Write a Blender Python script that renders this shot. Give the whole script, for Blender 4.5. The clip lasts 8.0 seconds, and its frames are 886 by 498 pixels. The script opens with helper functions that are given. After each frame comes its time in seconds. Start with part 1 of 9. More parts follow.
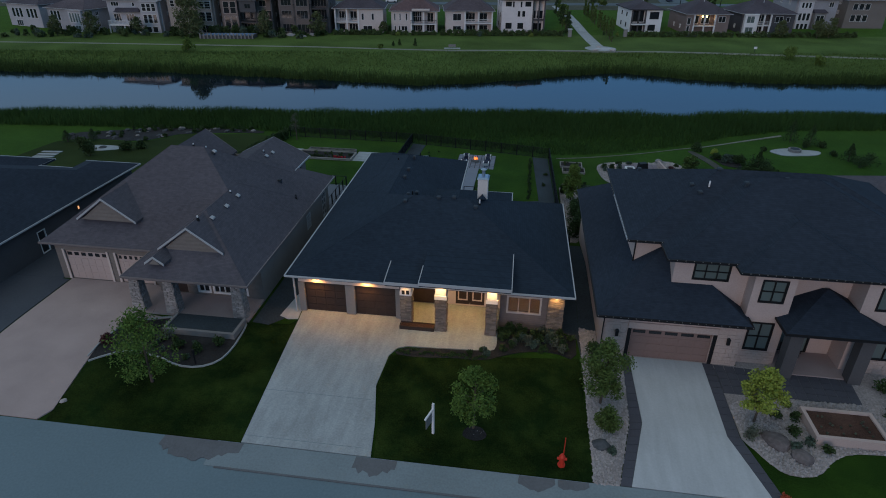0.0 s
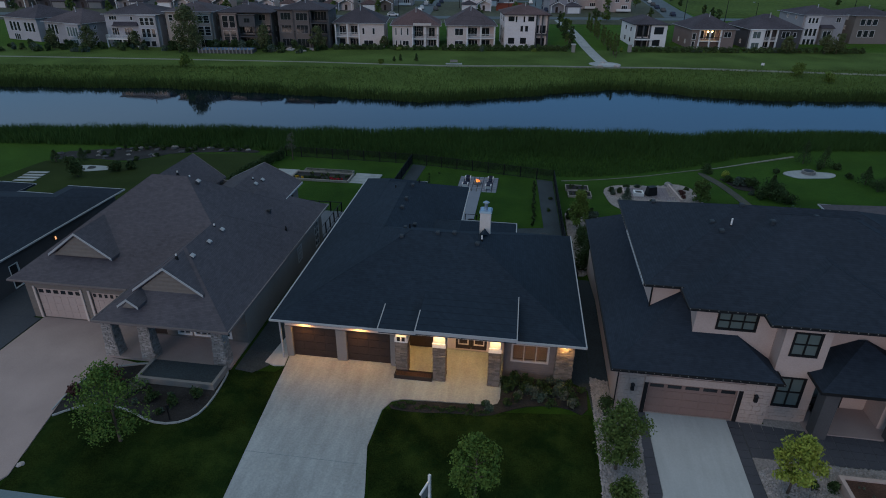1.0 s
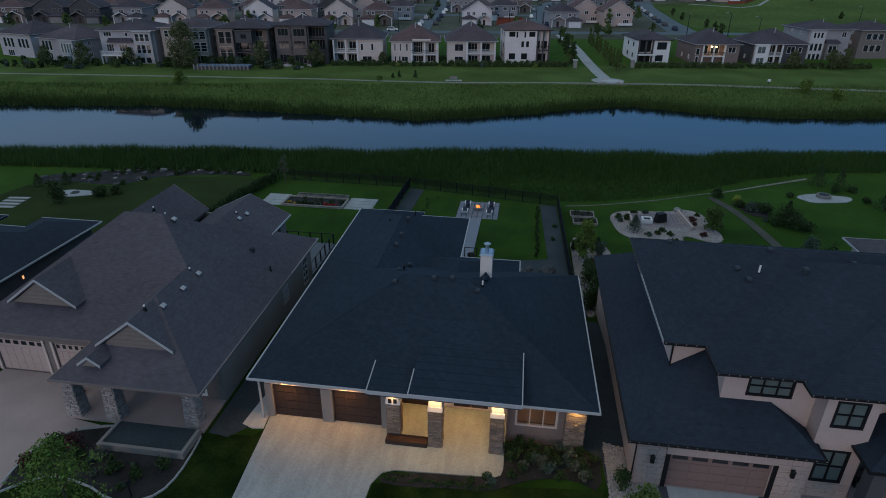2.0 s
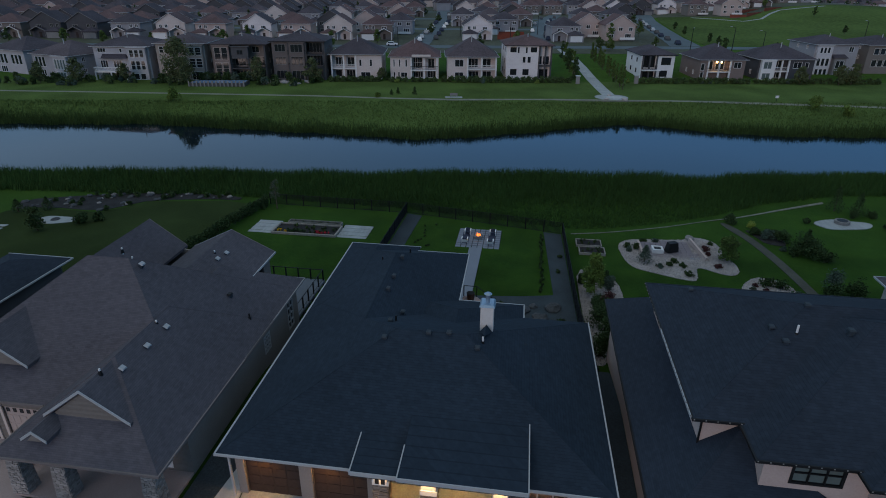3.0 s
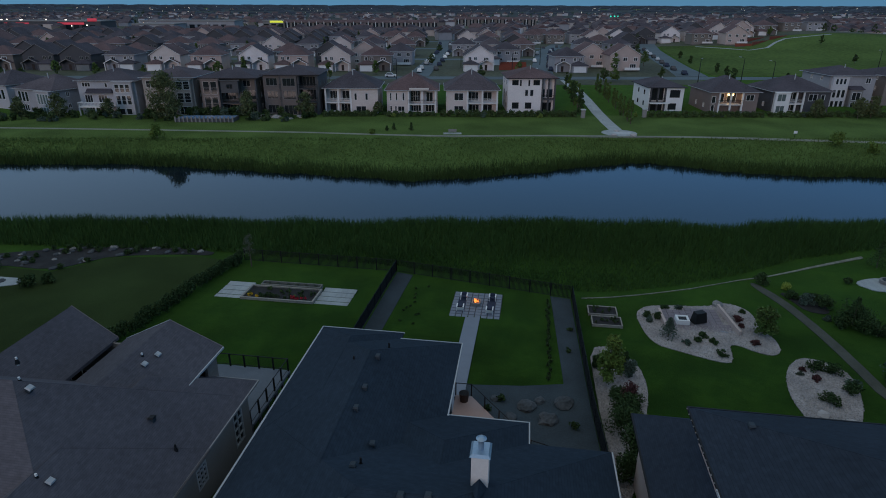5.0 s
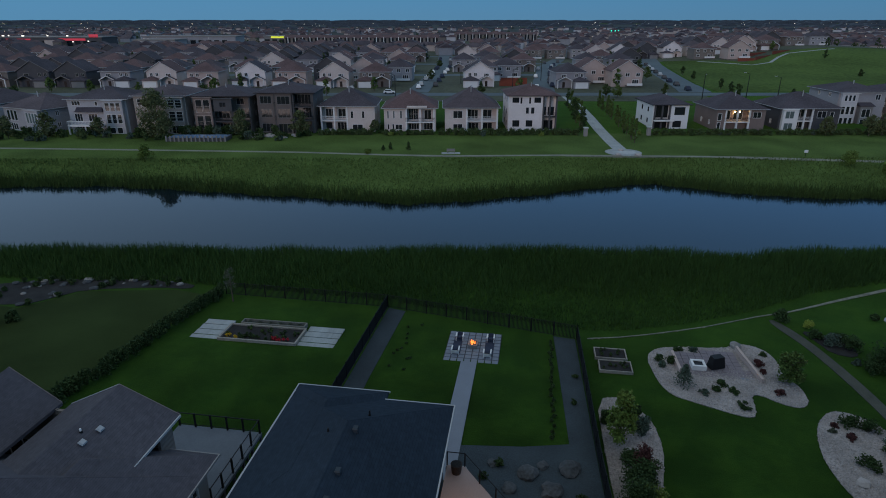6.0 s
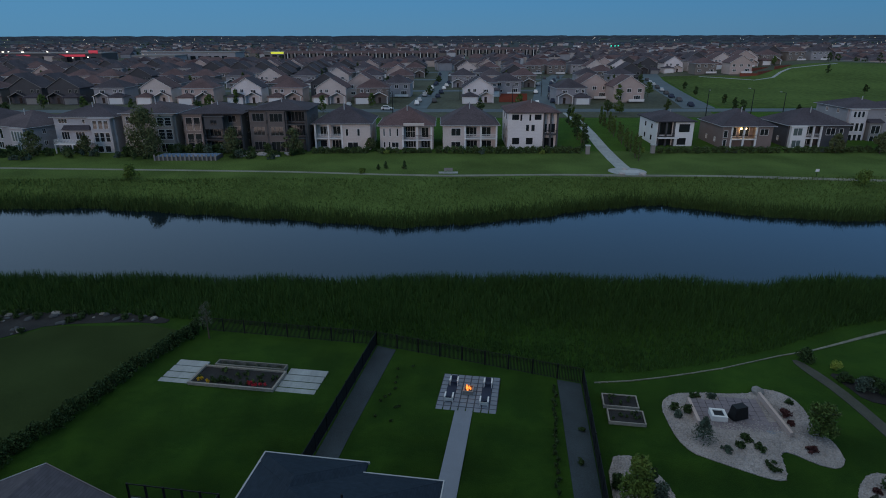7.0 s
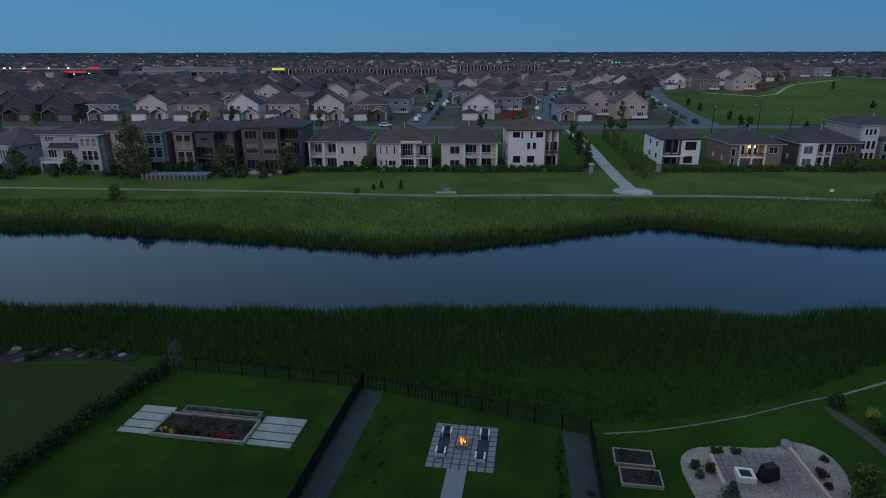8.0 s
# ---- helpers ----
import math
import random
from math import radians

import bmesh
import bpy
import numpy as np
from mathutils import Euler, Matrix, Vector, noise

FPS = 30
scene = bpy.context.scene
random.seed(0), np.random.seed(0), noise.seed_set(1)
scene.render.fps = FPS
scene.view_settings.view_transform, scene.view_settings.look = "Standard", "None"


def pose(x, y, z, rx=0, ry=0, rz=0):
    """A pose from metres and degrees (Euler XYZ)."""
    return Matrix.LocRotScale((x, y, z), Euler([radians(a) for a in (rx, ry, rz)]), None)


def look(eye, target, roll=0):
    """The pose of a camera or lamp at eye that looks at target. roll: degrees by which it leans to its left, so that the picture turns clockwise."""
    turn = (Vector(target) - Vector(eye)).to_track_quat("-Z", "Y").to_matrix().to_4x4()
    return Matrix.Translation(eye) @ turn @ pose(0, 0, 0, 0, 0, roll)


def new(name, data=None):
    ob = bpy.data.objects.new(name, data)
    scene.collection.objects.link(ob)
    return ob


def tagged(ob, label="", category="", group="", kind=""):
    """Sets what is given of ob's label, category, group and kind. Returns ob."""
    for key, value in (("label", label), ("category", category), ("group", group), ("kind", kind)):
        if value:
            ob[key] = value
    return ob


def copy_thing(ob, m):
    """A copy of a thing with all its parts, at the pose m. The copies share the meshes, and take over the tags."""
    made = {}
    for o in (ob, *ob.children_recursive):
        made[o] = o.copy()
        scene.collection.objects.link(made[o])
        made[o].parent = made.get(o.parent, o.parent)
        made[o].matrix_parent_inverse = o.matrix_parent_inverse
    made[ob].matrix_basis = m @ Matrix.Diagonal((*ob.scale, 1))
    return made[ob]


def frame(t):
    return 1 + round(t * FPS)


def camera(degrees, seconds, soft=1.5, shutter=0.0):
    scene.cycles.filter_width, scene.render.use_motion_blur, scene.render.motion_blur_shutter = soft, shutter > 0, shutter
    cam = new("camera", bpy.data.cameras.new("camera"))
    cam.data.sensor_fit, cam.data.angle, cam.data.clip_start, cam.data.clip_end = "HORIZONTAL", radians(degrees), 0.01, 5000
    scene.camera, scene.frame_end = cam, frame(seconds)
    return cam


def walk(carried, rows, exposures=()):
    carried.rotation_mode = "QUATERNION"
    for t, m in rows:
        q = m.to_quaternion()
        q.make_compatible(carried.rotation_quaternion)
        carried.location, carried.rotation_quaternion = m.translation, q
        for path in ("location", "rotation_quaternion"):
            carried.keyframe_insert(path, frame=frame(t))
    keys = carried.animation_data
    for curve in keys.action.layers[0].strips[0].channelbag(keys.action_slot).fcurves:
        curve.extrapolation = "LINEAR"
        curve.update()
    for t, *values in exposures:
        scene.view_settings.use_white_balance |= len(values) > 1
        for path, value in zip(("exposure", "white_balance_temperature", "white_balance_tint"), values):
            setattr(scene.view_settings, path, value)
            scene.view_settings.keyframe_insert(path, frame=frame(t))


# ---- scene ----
cam = camera(72.9, 8.0, soft=1.0)
PATH = [
    (0, (5.975, -33.809, 24.139), (5.738, -32.054, 23.211), 0.5),
    (0.5, (5.793, -31.988, 24.298), (5.552, -30.225, 23.384), 0.6),
    (1, (5.607, -30.015, 24.402), (5.362, -28.244, 23.505), 0.6),
    (1.5, (5.441, -27.915, 24.575), (5.193, -26.137, 23.695), 0.5),
    (3, (4.913, -21.134, 25.151), (4.656, -19.333, 24.32), 0.4),
    (3.5, (4.844, -18.72, 25.294), (4.581, -16.912, 24.481), 0.2),
    (4, (4.756, -16.241, 25.405), (4.489, -14.424, 24.612), 0.2),
    (4.5, (4.659, -13.801, 25.47), (4.389, -11.977, 24.696), 0.2),
    (6, (4.607, -5.98, 26.011), (4.325, -4.134, 25.295), -0.0),
    (6.5, (4.571, -3.174, 25.947), (4.286, -1.32, 25.253), -0.1),
    (7, (4.522, -0.53, 26.005), (4.235, 1.331, 25.332), -0.1),
    (7.5, (4.545, 2.24, 25.904), (4.253, 4.109, 25.254), -0.1),
    (8, (4.475, 5.04, 25.78), (4.18, 6.916, 25.154), -0.1),
]
walk(cam, [(t, look(eye, target, roll)) for t, eye, target, roll in PATH])

# ---- world and sun ----
SUN_AZ, SUN_EL = radians(200), radians(7)
world = bpy.data.worlds.new("dusk")
scene.world = world
world.use_nodes = True
wn, wl = world.node_tree.nodes, world.node_tree.links
sky = wn.new("ShaderNodeTexSky")
sky.sky_type, sky.sun_disc = "NISHITA", False
sky.sun_elevation, sky.sun_rotation = SUN_EL, SUN_AZ
sky.altitude, sky.air_density, sky.dust_density, sky.ozone_density = 200, 1.0, 0.2, 6.0
# clear low sky, with a thin bright veil of cloud that thickens overhead
way = wn.new("ShaderNodeTexCoord")
parts_ = wn.new("ShaderNodeSeparateXYZ")
veil = wn.new("ShaderNodeValToRGB")
wl.new(way.outputs["Generated"], parts_.inputs[0])
wl.new(parts_.outputs[2], veil.inputs[0])
ramp_ = veil.color_ramp
for at, col in ((0.0, (0.060, 0.190, 0.345)), (0.10, (0.045, 0.180, 0.390)), (0.24, (0.15, 0.345, 0.66)), (0.45, (0.20, 0.375, 0.60)), (0.62, (0.31, 0.42, 0.54)), (1.0, (0.44, 0.455, 0.425))):
    e_ = ramp_.elements[0] if at == 0.0 else ramp_.elements[-1] if at == 1.0 else ramp_.elements.new(at)
    e_.color = (*col, 1)
pale = wn.new("ShaderNodeValToRGB")
wl.new(parts_.outputs[2], pale.inputs[0])
for at, col in ((0.0, (0.060, 0.190, 0.345)), (0.10, (0.055, 0.185, 0.375)), (0.22, (0.225, 0.365, 0.550)), (0.45, (0.245, 0.38, 0.54)), (0.62, (0.31, 0.42, 0.54)), (1.0, (0.44, 0.455, 0.425))):
    e_ = pale.color_ramp.elements[0] if at == 0.0 else pale.color_ramp.elements[-1] if at == 1.0 else pale.color_ramp.elements.new(at)
    e_.color = (*col, 1)
side = wn.new("ShaderNodeMapRange")
side.interpolation_type = "SMOOTHSTEP"
side.inputs["From Min"].default_value, side.inputs["From Max"].default_value = -0.75, 0.05
wl.new(parts_.outputs[0], side.inputs["Value"])
blend = wn.new("ShaderNodeMix")
blend.data_type = "RGBA"
wl.new(side.outputs[0], blend.inputs[0])
wl.new(pale.outputs[0], blend.inputs[6])
wl.new(veil.outputs[0], blend.inputs[7])
faint = wn.new("ShaderNodeVectorMath")
faint.operation = "SCALE"
faint.inputs["Scale"].default_value = 0.016
wl.new(sky.outputs[0], faint.inputs[0])
# the afterglow side of the sky is a little brighter and greyer
glow = wn.new("ShaderNodeMapRange")
glow.inputs["From Min"].default_value, glow.inputs["From Max"].default_value = -1.0, 1.0
wl.new(parts_.outputs[0], glow.inputs["Value"])
hue = wn.new("ShaderNodeValToRGB")
hue.color_ramp.elements[0].color, hue.color_ramp.elements[1].color = (0.98, 0.95, 0.92, 1), (0.53, 0.56, 0.59, 1)
wl.new(glow.outputs[0], hue.inputs[0])
lean = wn.new("ShaderNodeVectorMath")
lean.operation = "MULTIPLY"
wl.new(blend.outputs[2], lean.inputs[0])
wl.new(hue.outputs[0], lean.inputs[1])
even = wn.new("ShaderNodeVectorMath")
even.operation = "SCALE"
even.inputs["Scale"].default_value = 1.33
wl.new(lean.outputs[0], even.inputs[0])
both = wn.new("ShaderNodeVectorMath")
wl.new(faint.outputs[0], both.inputs[0])
wl.new(even.outputs[0], both.inputs[1])
wl.new(both.outputs[0], wn["Background"].inputs[0])
wn["Background"].inputs[1].default_value = 1.0

sun_data = bpy.data.lights.new("sun", "SUN")
sun_data.energy, sun_data.angle, sun_data.color = 0.60, radians(25), (1.0, 0.77, 0.68)
sun = new("sun", sun_data)
sun.matrix_world = look((-40, -150, 36), (0, 0, 8))
EXPOSURE = 0.0
scene.view_settings.exposure = EXPOSURE

# ---- materials ----
MATS = {}


def mat(name, col, rough=0.85, var=0.3, big=0.35, fine=6.0, bump=0.25, metal=0.0, island=0.0, spec=0.2):
    """A surface with stains at a large scale and grain at a fine one."""
    if name in MATS:
        return MATS[name]
    m = bpy.data.materials.new(name)
    m.use_nodes = True
    n, l = m.node_tree.nodes, m.node_tree.links
    p = n["Principled BSDF"]
    p.inputs["Roughness"].default_value, p.inputs["Metallic"].default_value = rough, metal
    p.inputs["Specular IOR Level"].default_value = spec
    co = n.new("ShaderNodeNewGeometry")
    a, b = n.new("ShaderNodeTexNoise"), n.new("ShaderNodeTexNoise")
    a.inputs["Scale"].default_value, a.inputs["Detail"].default_value = big, 4
    b.inputs["Scale"].default_value, b.inputs["Detail"].default_value = fine, 6
    for t in (a, b):
        l.new(co.outputs["Position"], t.inputs["Vector"])
    add = n.new("ShaderNodeMath")
    add.operation = "ADD"
    l.new(a.outputs["Fac"], add.inputs[0])
    l.new(b.outputs["Fac"], add.inputs[1])
    last = add.outputs[0]
    if island:
        mul = n.new("ShaderNodeMath")
        mul.operation = "MULTIPLY_ADD"
        l.new(co.outputs["Random Per Island"], mul.inputs[0])
        mul.inputs[1].default_value = island
        l.new(last, mul.inputs[2])
        last = mul.outputs[0]
    ramp = n.new("ShaderNodeMapRange")
    ramp.inputs["From Min"].default_value, ramp.inputs["From Max"].default_value = 0.65, 1.35 + island
    ramp.inputs["To Min"].default_value, ramp.inputs["To Max"].default_value = 1 - var, 1 + var
    l.new(last, ramp.inputs["Value"])
    mix = n.new("ShaderNodeVectorMath")
    mix.operation = "SCALE"
    mix.inputs[0].default_value = col
    l.new(ramp.outputs[0], mix.inputs["Scale"])
    l.new(mix.outputs[0], p.inputs["Base Color"])
    if bump:
        bp = n.new("ShaderNodeBump")
        bp.inputs["Strength"].default_value, bp.inputs["Distance"].default_value = bump, 0.05
        l.new(b.outputs["Fac"], bp.inputs["Height"])
        l.new(bp.outputs[0], p.inputs["Normal"])
    MATS[name] = m
    return m


def shingle_mat(name, col, var=0.35, tab=0.33, rise=0.062):
    """Asphalt shingles: staggered tabs in level courses, with weathering."""
    m = mat(name, col, rough=0.9, var=var, big=0.16, fine=3.0, bump=0.0, spec=0.12)
    n, l = m.node_tree.nodes, m.node_tree.links
    p = n["Principled BSDF"]
    geo = n["Geometry"]
    sep, comb, s = n.new("ShaderNodeSeparateXYZ"), n.new("ShaderNodeCombineXYZ"), n.new("ShaderNodeMath")
    l.new(geo.outputs["Position"], sep.inputs[0])
    l.new(sep.outputs[0], s.inputs[0])
    l.new(sep.outputs[1], s.inputs[1])
    l.new(s.outputs[0], comb.inputs[0])
    l.new(sep.outputs[2], comb.inputs[1])
    br = n.new("ShaderNodeTexBrick")
    br.inputs["Scale"].default_value, br.inputs["Mortar Size"].default_value = 1.0, 0.004
    br.inputs["Brick Width"].default_value, br.inputs["Row Height"].default_value = tab, rise
    br.inputs["Color1"].default_value, br.inputs["Color2"].default_value = (0.91, 0.91, 0.91, 1), (1.09, 1.09, 1.09, 1)
    br.inputs["Mortar"].default_value = (0.75, 0.75, 0.75, 1)
    l.new(comb.outputs[0], br.inputs["Vector"])
    old = p.inputs["Base Color"].links[0].from_socket
    mul = n.new("ShaderNodeVectorMath")
    mul.operation = "MULTIPLY"
    l.new(old, mul.inputs[0])
    l.new(br.outputs["Color"], mul.inputs[1])
    l.new(mul.outputs[0], p.inputs["Base Color"])
    bp = n.new("ShaderNodeBump")
    bp.inputs["Strength"].default_value, bp.inputs["Distance"].default_value = 0.25, 0.02
    l.new(br.outputs["Color"], bp.inputs["Height"])
    l.new(bp.outputs[0], p.inputs["Normal"])
    return m


def siding_mat(name, col, rise=0.15):
    """Lap siding: level boards with a shadow line under each."""
    m = mat(name, col, rough=0.7, var=0.12, big=0.3, fine=4.0, bump=0.0)
    n, l = m.node_tree.nodes, m.node_tree.links
    p = n["Principled BSDF"]
    sep, fr = n.new("ShaderNodeSeparateXYZ"), n.new("ShaderNodeMath")
    l.new(n["Geometry"].outputs["Position"], sep.inputs[0])
    fr.operation = "PINGPONG"
    fr.inputs[1].default_value = rise
    l.new(sep.outputs[2], fr.inputs[0])
    bp = n.new("ShaderNodeBump")
    bp.inputs["Strength"].default_value, bp.inputs["Distance"].default_value = 0.8, 0.15
    l.new(fr.outputs[0], bp.inputs["Height"])
    l.new(bp.outputs[0], p.inputs["Normal"])
    return m


def glow_mat(name, col, power):
    m = bpy.data.materials.new(name)
    m.use_nodes = True
    p = m.node_tree.nodes["Principled BSDF"]
    p.inputs["Base Color"].default_value = (*col, 1)
    p.inputs["Emission Color"].default_value = (*col, 1)
    p.inputs["Emission Strength"].default_value = power
    MATS[name] = m
    return m


ROOF_MAIN = shingle_mat("shingle_charcoal", (0.0205, 0.0330, 0.0500), 0.20)
ROOF_LEFT = shingle_mat("shingle_brown", (0.088, 0.085, 0.100), 0.18)
ROOF_RIGHT = shingle_mat("shingle_black", (0.0250, 0.0350, 0.0510), var=0.20)
ROOF_GREY = shingle_mat("shingle_grey", (0.094, 0.081, 0.093))
ROOF_BROWN = shingle_mat("shingle_rust", (0.122, 0.084, 0.088))
ROOF_DARK = shingle_mat("shingle_slate", (0.072, 0.066, 0.080))
GRASS = mat("lawn_grass", (0.0195, 0.042, 0.0115), 0.95, 0.62, 0.16, 14.0, 0.6, spec=0.03)


def mottle(m, a, b, scale):
    """Lawn of two tones in soft uneven patches, under the fine grain."""
    n, l = m.node_tree.nodes, m.node_tree.links
    base = [q for q in n if q.bl_idname == "ShaderNodeVectorMath"][0]
    big = n.new("ShaderNodeTexNoise")
    big.inputs["Scale"].default_value, big.inputs["Detail"].default_value, big.inputs["Roughness"].default_value = scale, 3, 0.65
    l.new(n["Geometry"].outputs["Position"], big.inputs["Vector"])
    ramp = n.new("ShaderNodeValToRGB")
    ramp.color_ramp.elements[0].position, ramp.color_ramp.elements[1].position = 0.38, 0.64
    ramp.color_ramp.elements[0].color, ramp.color_ramp.elements[1].color = (*a, 1), (*b, 1)
    l.new(big.outputs["Fac"], ramp.inputs["Fac"])
    l.new(ramp.outputs[0], base.inputs[0])


mottle(GRASS, (0.0074, 0.0230, 0.0040), (0.0152, 0.0380, 0.0052), 0.33)
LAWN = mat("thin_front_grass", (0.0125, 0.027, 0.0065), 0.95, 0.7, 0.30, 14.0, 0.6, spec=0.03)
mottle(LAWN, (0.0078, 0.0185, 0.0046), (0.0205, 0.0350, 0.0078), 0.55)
# blade tips catch the light at a low angle
turf = GRASS.node_tree.nodes["Principled BSDF"]
turf.inputs["Sheen Weight"].default_value, turf.inputs["Sheen Roughness"].default_value = 0.30, 0.55
turf.inputs["Sheen Tint"].default_value = (0.24, 0.46, 0.08, 1)


def streaks(m, sx, sy, depth):
    """Long soft wear marks along a drive."""
    n, l = m.node_tree.nodes, m.node_tree.links
    p = n["Principled BSDF"]
    old = p.inputs["Base Color"].links[0].from_socket
    mp, tx, rg, mul = n.new("ShaderNodeMapping"), n.new("ShaderNodeTexNoise"), n.new("ShaderNodeMapRange"), n.new("ShaderNodeVectorMath")
    mp.inputs["Scale"].default_value = (sx, sy, 1.0)
    tx.inputs["Scale"].default_value, tx.inputs["Detail"].default_value, tx.inputs["Roughness"].default_value = 1.0, 5, 0.6
    rg.inputs["From Min"].default_value, rg.inputs["From Max"].default_value = 0.35, 0.65
    rg.inputs["To Min"].default_value, rg.inputs["To Max"].default_value = 1 - depth, 1 + depth
    mul.operation = "SCALE"
    l.new(n["Geometry"].outputs["Position"], mp.inputs["Vector"])
    l.new(mp.outputs[0], tx.inputs["Vector"])
    l.new(tx.outputs["Fac"], rg.inputs["Value"])
    l.new(old, mul.inputs[0])
    l.new(rg.outputs[0], mul.inputs["Scale"])
    l.new(mul.outputs[0], p.inputs["Base Color"])


MEADOW = mat("meadow_grass", (0.072, 0.116, 0.032), 0.95, 0.45, 0.09, 3.0, 0.9, spec=0.03)
CONC = mat("concrete", (0.31, 0.34, 0.35), 0.85, 0.2, 0.35, 9.0, 0.15)
CONC_LIGHT = mat("concrete_pale", (0.42, 0.445, 0.46), 0.8, 0.08, 0.3, 9.0, 0.1)
streaks(CONC, 2.2, 0.35, 0.09)
streaks(CONC_LIGHT, 2.0, 0.3, 0.06)
PATHM = mat("stone_dust_path", (0.20, 0.215, 0.175), 0.95, 0.3, 0.3, 5.0, 0.4)
CONC_WARM = mat("exposed_aggregate", (0.37, 0.298, 0.285), 0.9, 0.14, 0.5, 22.0, 0.3)
ROADM = mat("road_concrete", (0.142, 0.200, 0.228), 0.8, 0.12, 0.12, 8.0, 0.15)
KERBM = mat("kerb_concrete", (0.198, 0.244, 0.262), 0.85, 0.15, 0.25, 9.0, 0.15)
TIMBER = mat("grey_timber", (0.17, 0.17, 0.15), 0.9, 0.3, 0.8, 8.0, 0.2)
ASPHALT = mat("asphalt", (0.068, 0.080, 0.098), 0.9, 0.2, 0.2, 12.0, 0.2)
DARK_CONC = mat("dark_concrete", (0.125, 0.132, 0.142), 0.6, 0.15, 0.9, 9.0, 0.1)
PAVER_DARK = mat("charcoal_paver", (0.075, 0.078, 0.095), 0.85, 0.2, 0.6, 14.0, 0.2, island=0.4)
PAVER = mat("blue_grey_paver", (0.20, 0.225, 0.27), 0.8, 0.15, 0.7, 14.0, 0.2, island=0.5)
PAVER_WARM = mat("mauve_paver", (0.20, 0.175, 0.195), 0.85, 0.15, 0.7, 14.0, 0.2)
GRAVEL = mat("pale_gravel", (0.29, 0.265, 0.26), 0.95, 0.45, 0.5, 9.0, 1.0)
PEBBLE = mat("pebble", (0.33, 0.305, 0.30), 0.8, 0.35, 0.5, 9.0, 0.3, island=0.8)
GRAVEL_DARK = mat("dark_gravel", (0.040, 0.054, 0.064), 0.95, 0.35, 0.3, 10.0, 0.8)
MULCH = mat("bark_mulch", (0.027, 0.027, 0.028), 0.95, 0.5, 0.8, 12.0, 1.0)
SOIL = mat("brown_soil", (0.075, 0.042, 0.032), 0.95, 0.5, 0.8, 12.0, 1.0)
WHITE = mat("white_paint", (0.72, 0.72, 0.72), 0.5, 0.05, 0.5, 8.0, 0.05)
GUTTER_BROWN = mat("brown_gutter", (0.17, 0.15, 0.15), 0.5, 0.1, 0.5, 8.0, 0.05)
FARROAD = mat("worn_street", (0.100, 0.132, 0.152), 0.85, 0.2, 0.08, 2.0, 0.0)
GUTTER_DULL = mat("dull_gutter", (0.235, 0.235, 0.24), 0.5, 0.1, 0.5, 8.0, 0.05)
GUTTER = mat("grey_gutter", (0.38, 0.40, 0.42), 0.4, 0.08, 0.5, 8.0, 0.05)
BLACK = mat("black_metal", (0.012, 0.013, 0.015), 0.5, 0.2, 0.8, 12.0, 0.05)
DKGREY = mat("dark_grey_render", (0.085, 0.085, 0.09), 0.85, 0.12, 0.5, 14.0, 0.2)
VENTGREY = mat("vent_metal", (0.032, 0.044, 0.056), 0.6, 0.12, 0.8, 12.0, 0.05)
MIDGREY = mat("grey_render", (0.22, 0.215, 0.21), 0.85, 0.12, 0.5, 14.0, 0.2)
CREAM = mat("cream_render", (0.56, 0.48, 0.44), 0.85, 0.10, 0.5, 14.0, 0.2)
BLUSH = mat("blush_render", (0.46, 0.37, 0.34), 0.85, 0.10, 0.5, 14.0, 0.2)
BEIGE = siding_mat("beige_siding", (0.46, 0.405, 0.38))
TAUPE = siding_mat("taupe_siding", (0.185, 0.165, 0.15))
GREYSIDE = siding_mat("grey_siding", (0.30, 0.30, 0.32))
WHITESIDE = siding_mat("white_siding", (0.52, 0.515, 0.535))
CREAM_ROW = siding_mat("cream_siding", (0.57, 0.505, 0.48), 0.18)
BRIGHTSIDE = siding_mat("bright_siding", (0.70, 0.655, 0.655), 0.18)
# white siding greyed to carry lens falloff at the row's left end
GREYWHITE = siding_mat("dimmed_white_siding", (0.40, 0.395, 0.42))
SAND = siding_mat("sand_siding", (0.34, 0.30, 0.275))
UMBER = siding_mat("umber_siding", (0.135, 0.115, 0.11))
DARKSIDE = siding_mat("dark_siding", (0.075, 0.075, 0.082))
BRICK = siding_mat("brown_brick", (0.21, 0.165, 0.15), 0.08)
BROWN = mat("brown_panel", (0.040, 0.030, 0.027), 0.6, 0.2, 0.6, 7.0, 0.1)
TAUPE_DOOR = mat("taupe_panel", (0.21, 0.145, 0.13), 0.6, 0.08, 0.6, 7.0, 0.05)
STONE_DK = mat("ledgestone", (0.20, 0.165, 0.14), 0.9, 0.45, 0.6, 9.0, 0.5, island=1.0)
STONE_LT = mat("pale_stone", (0.30, 0.28, 0.27), 0.9, 0.45, 0.6, 9.0, 0.5, island=1.0)
STONE_PALE = mat("blush_stone", (0.45, 0.365, 0.33), 0.9, 0.3, 0.6, 9.0, 0.4, island=1.0)
ROCK_DARK = mat("dull_stone", (0.066, 0.073, 0.080), 0.95, 0.4, 0.9, 5.0, 0.8)
EDGESTONE = mat("pale_edging_stone", (0.17, 0.172, 0.14), 0.9, 0.4, 0.9, 5.0, 0.5)
ROCK_MAUVE = mat("mauve_rock", (0.13, 0.115, 0.115), 0.9, 0.4, 0.9, 5.0, 0.8)
ROCK = mat("boulder_rock", (0.22, 0.215, 0.21), 0.9, 0.35, 0.9, 5.0, 0.8)
CEDAR = mat("cedar_wood", (0.30, 0.15, 0.07), 0.7, 0.25, 0.8, 8.0, 0.1)
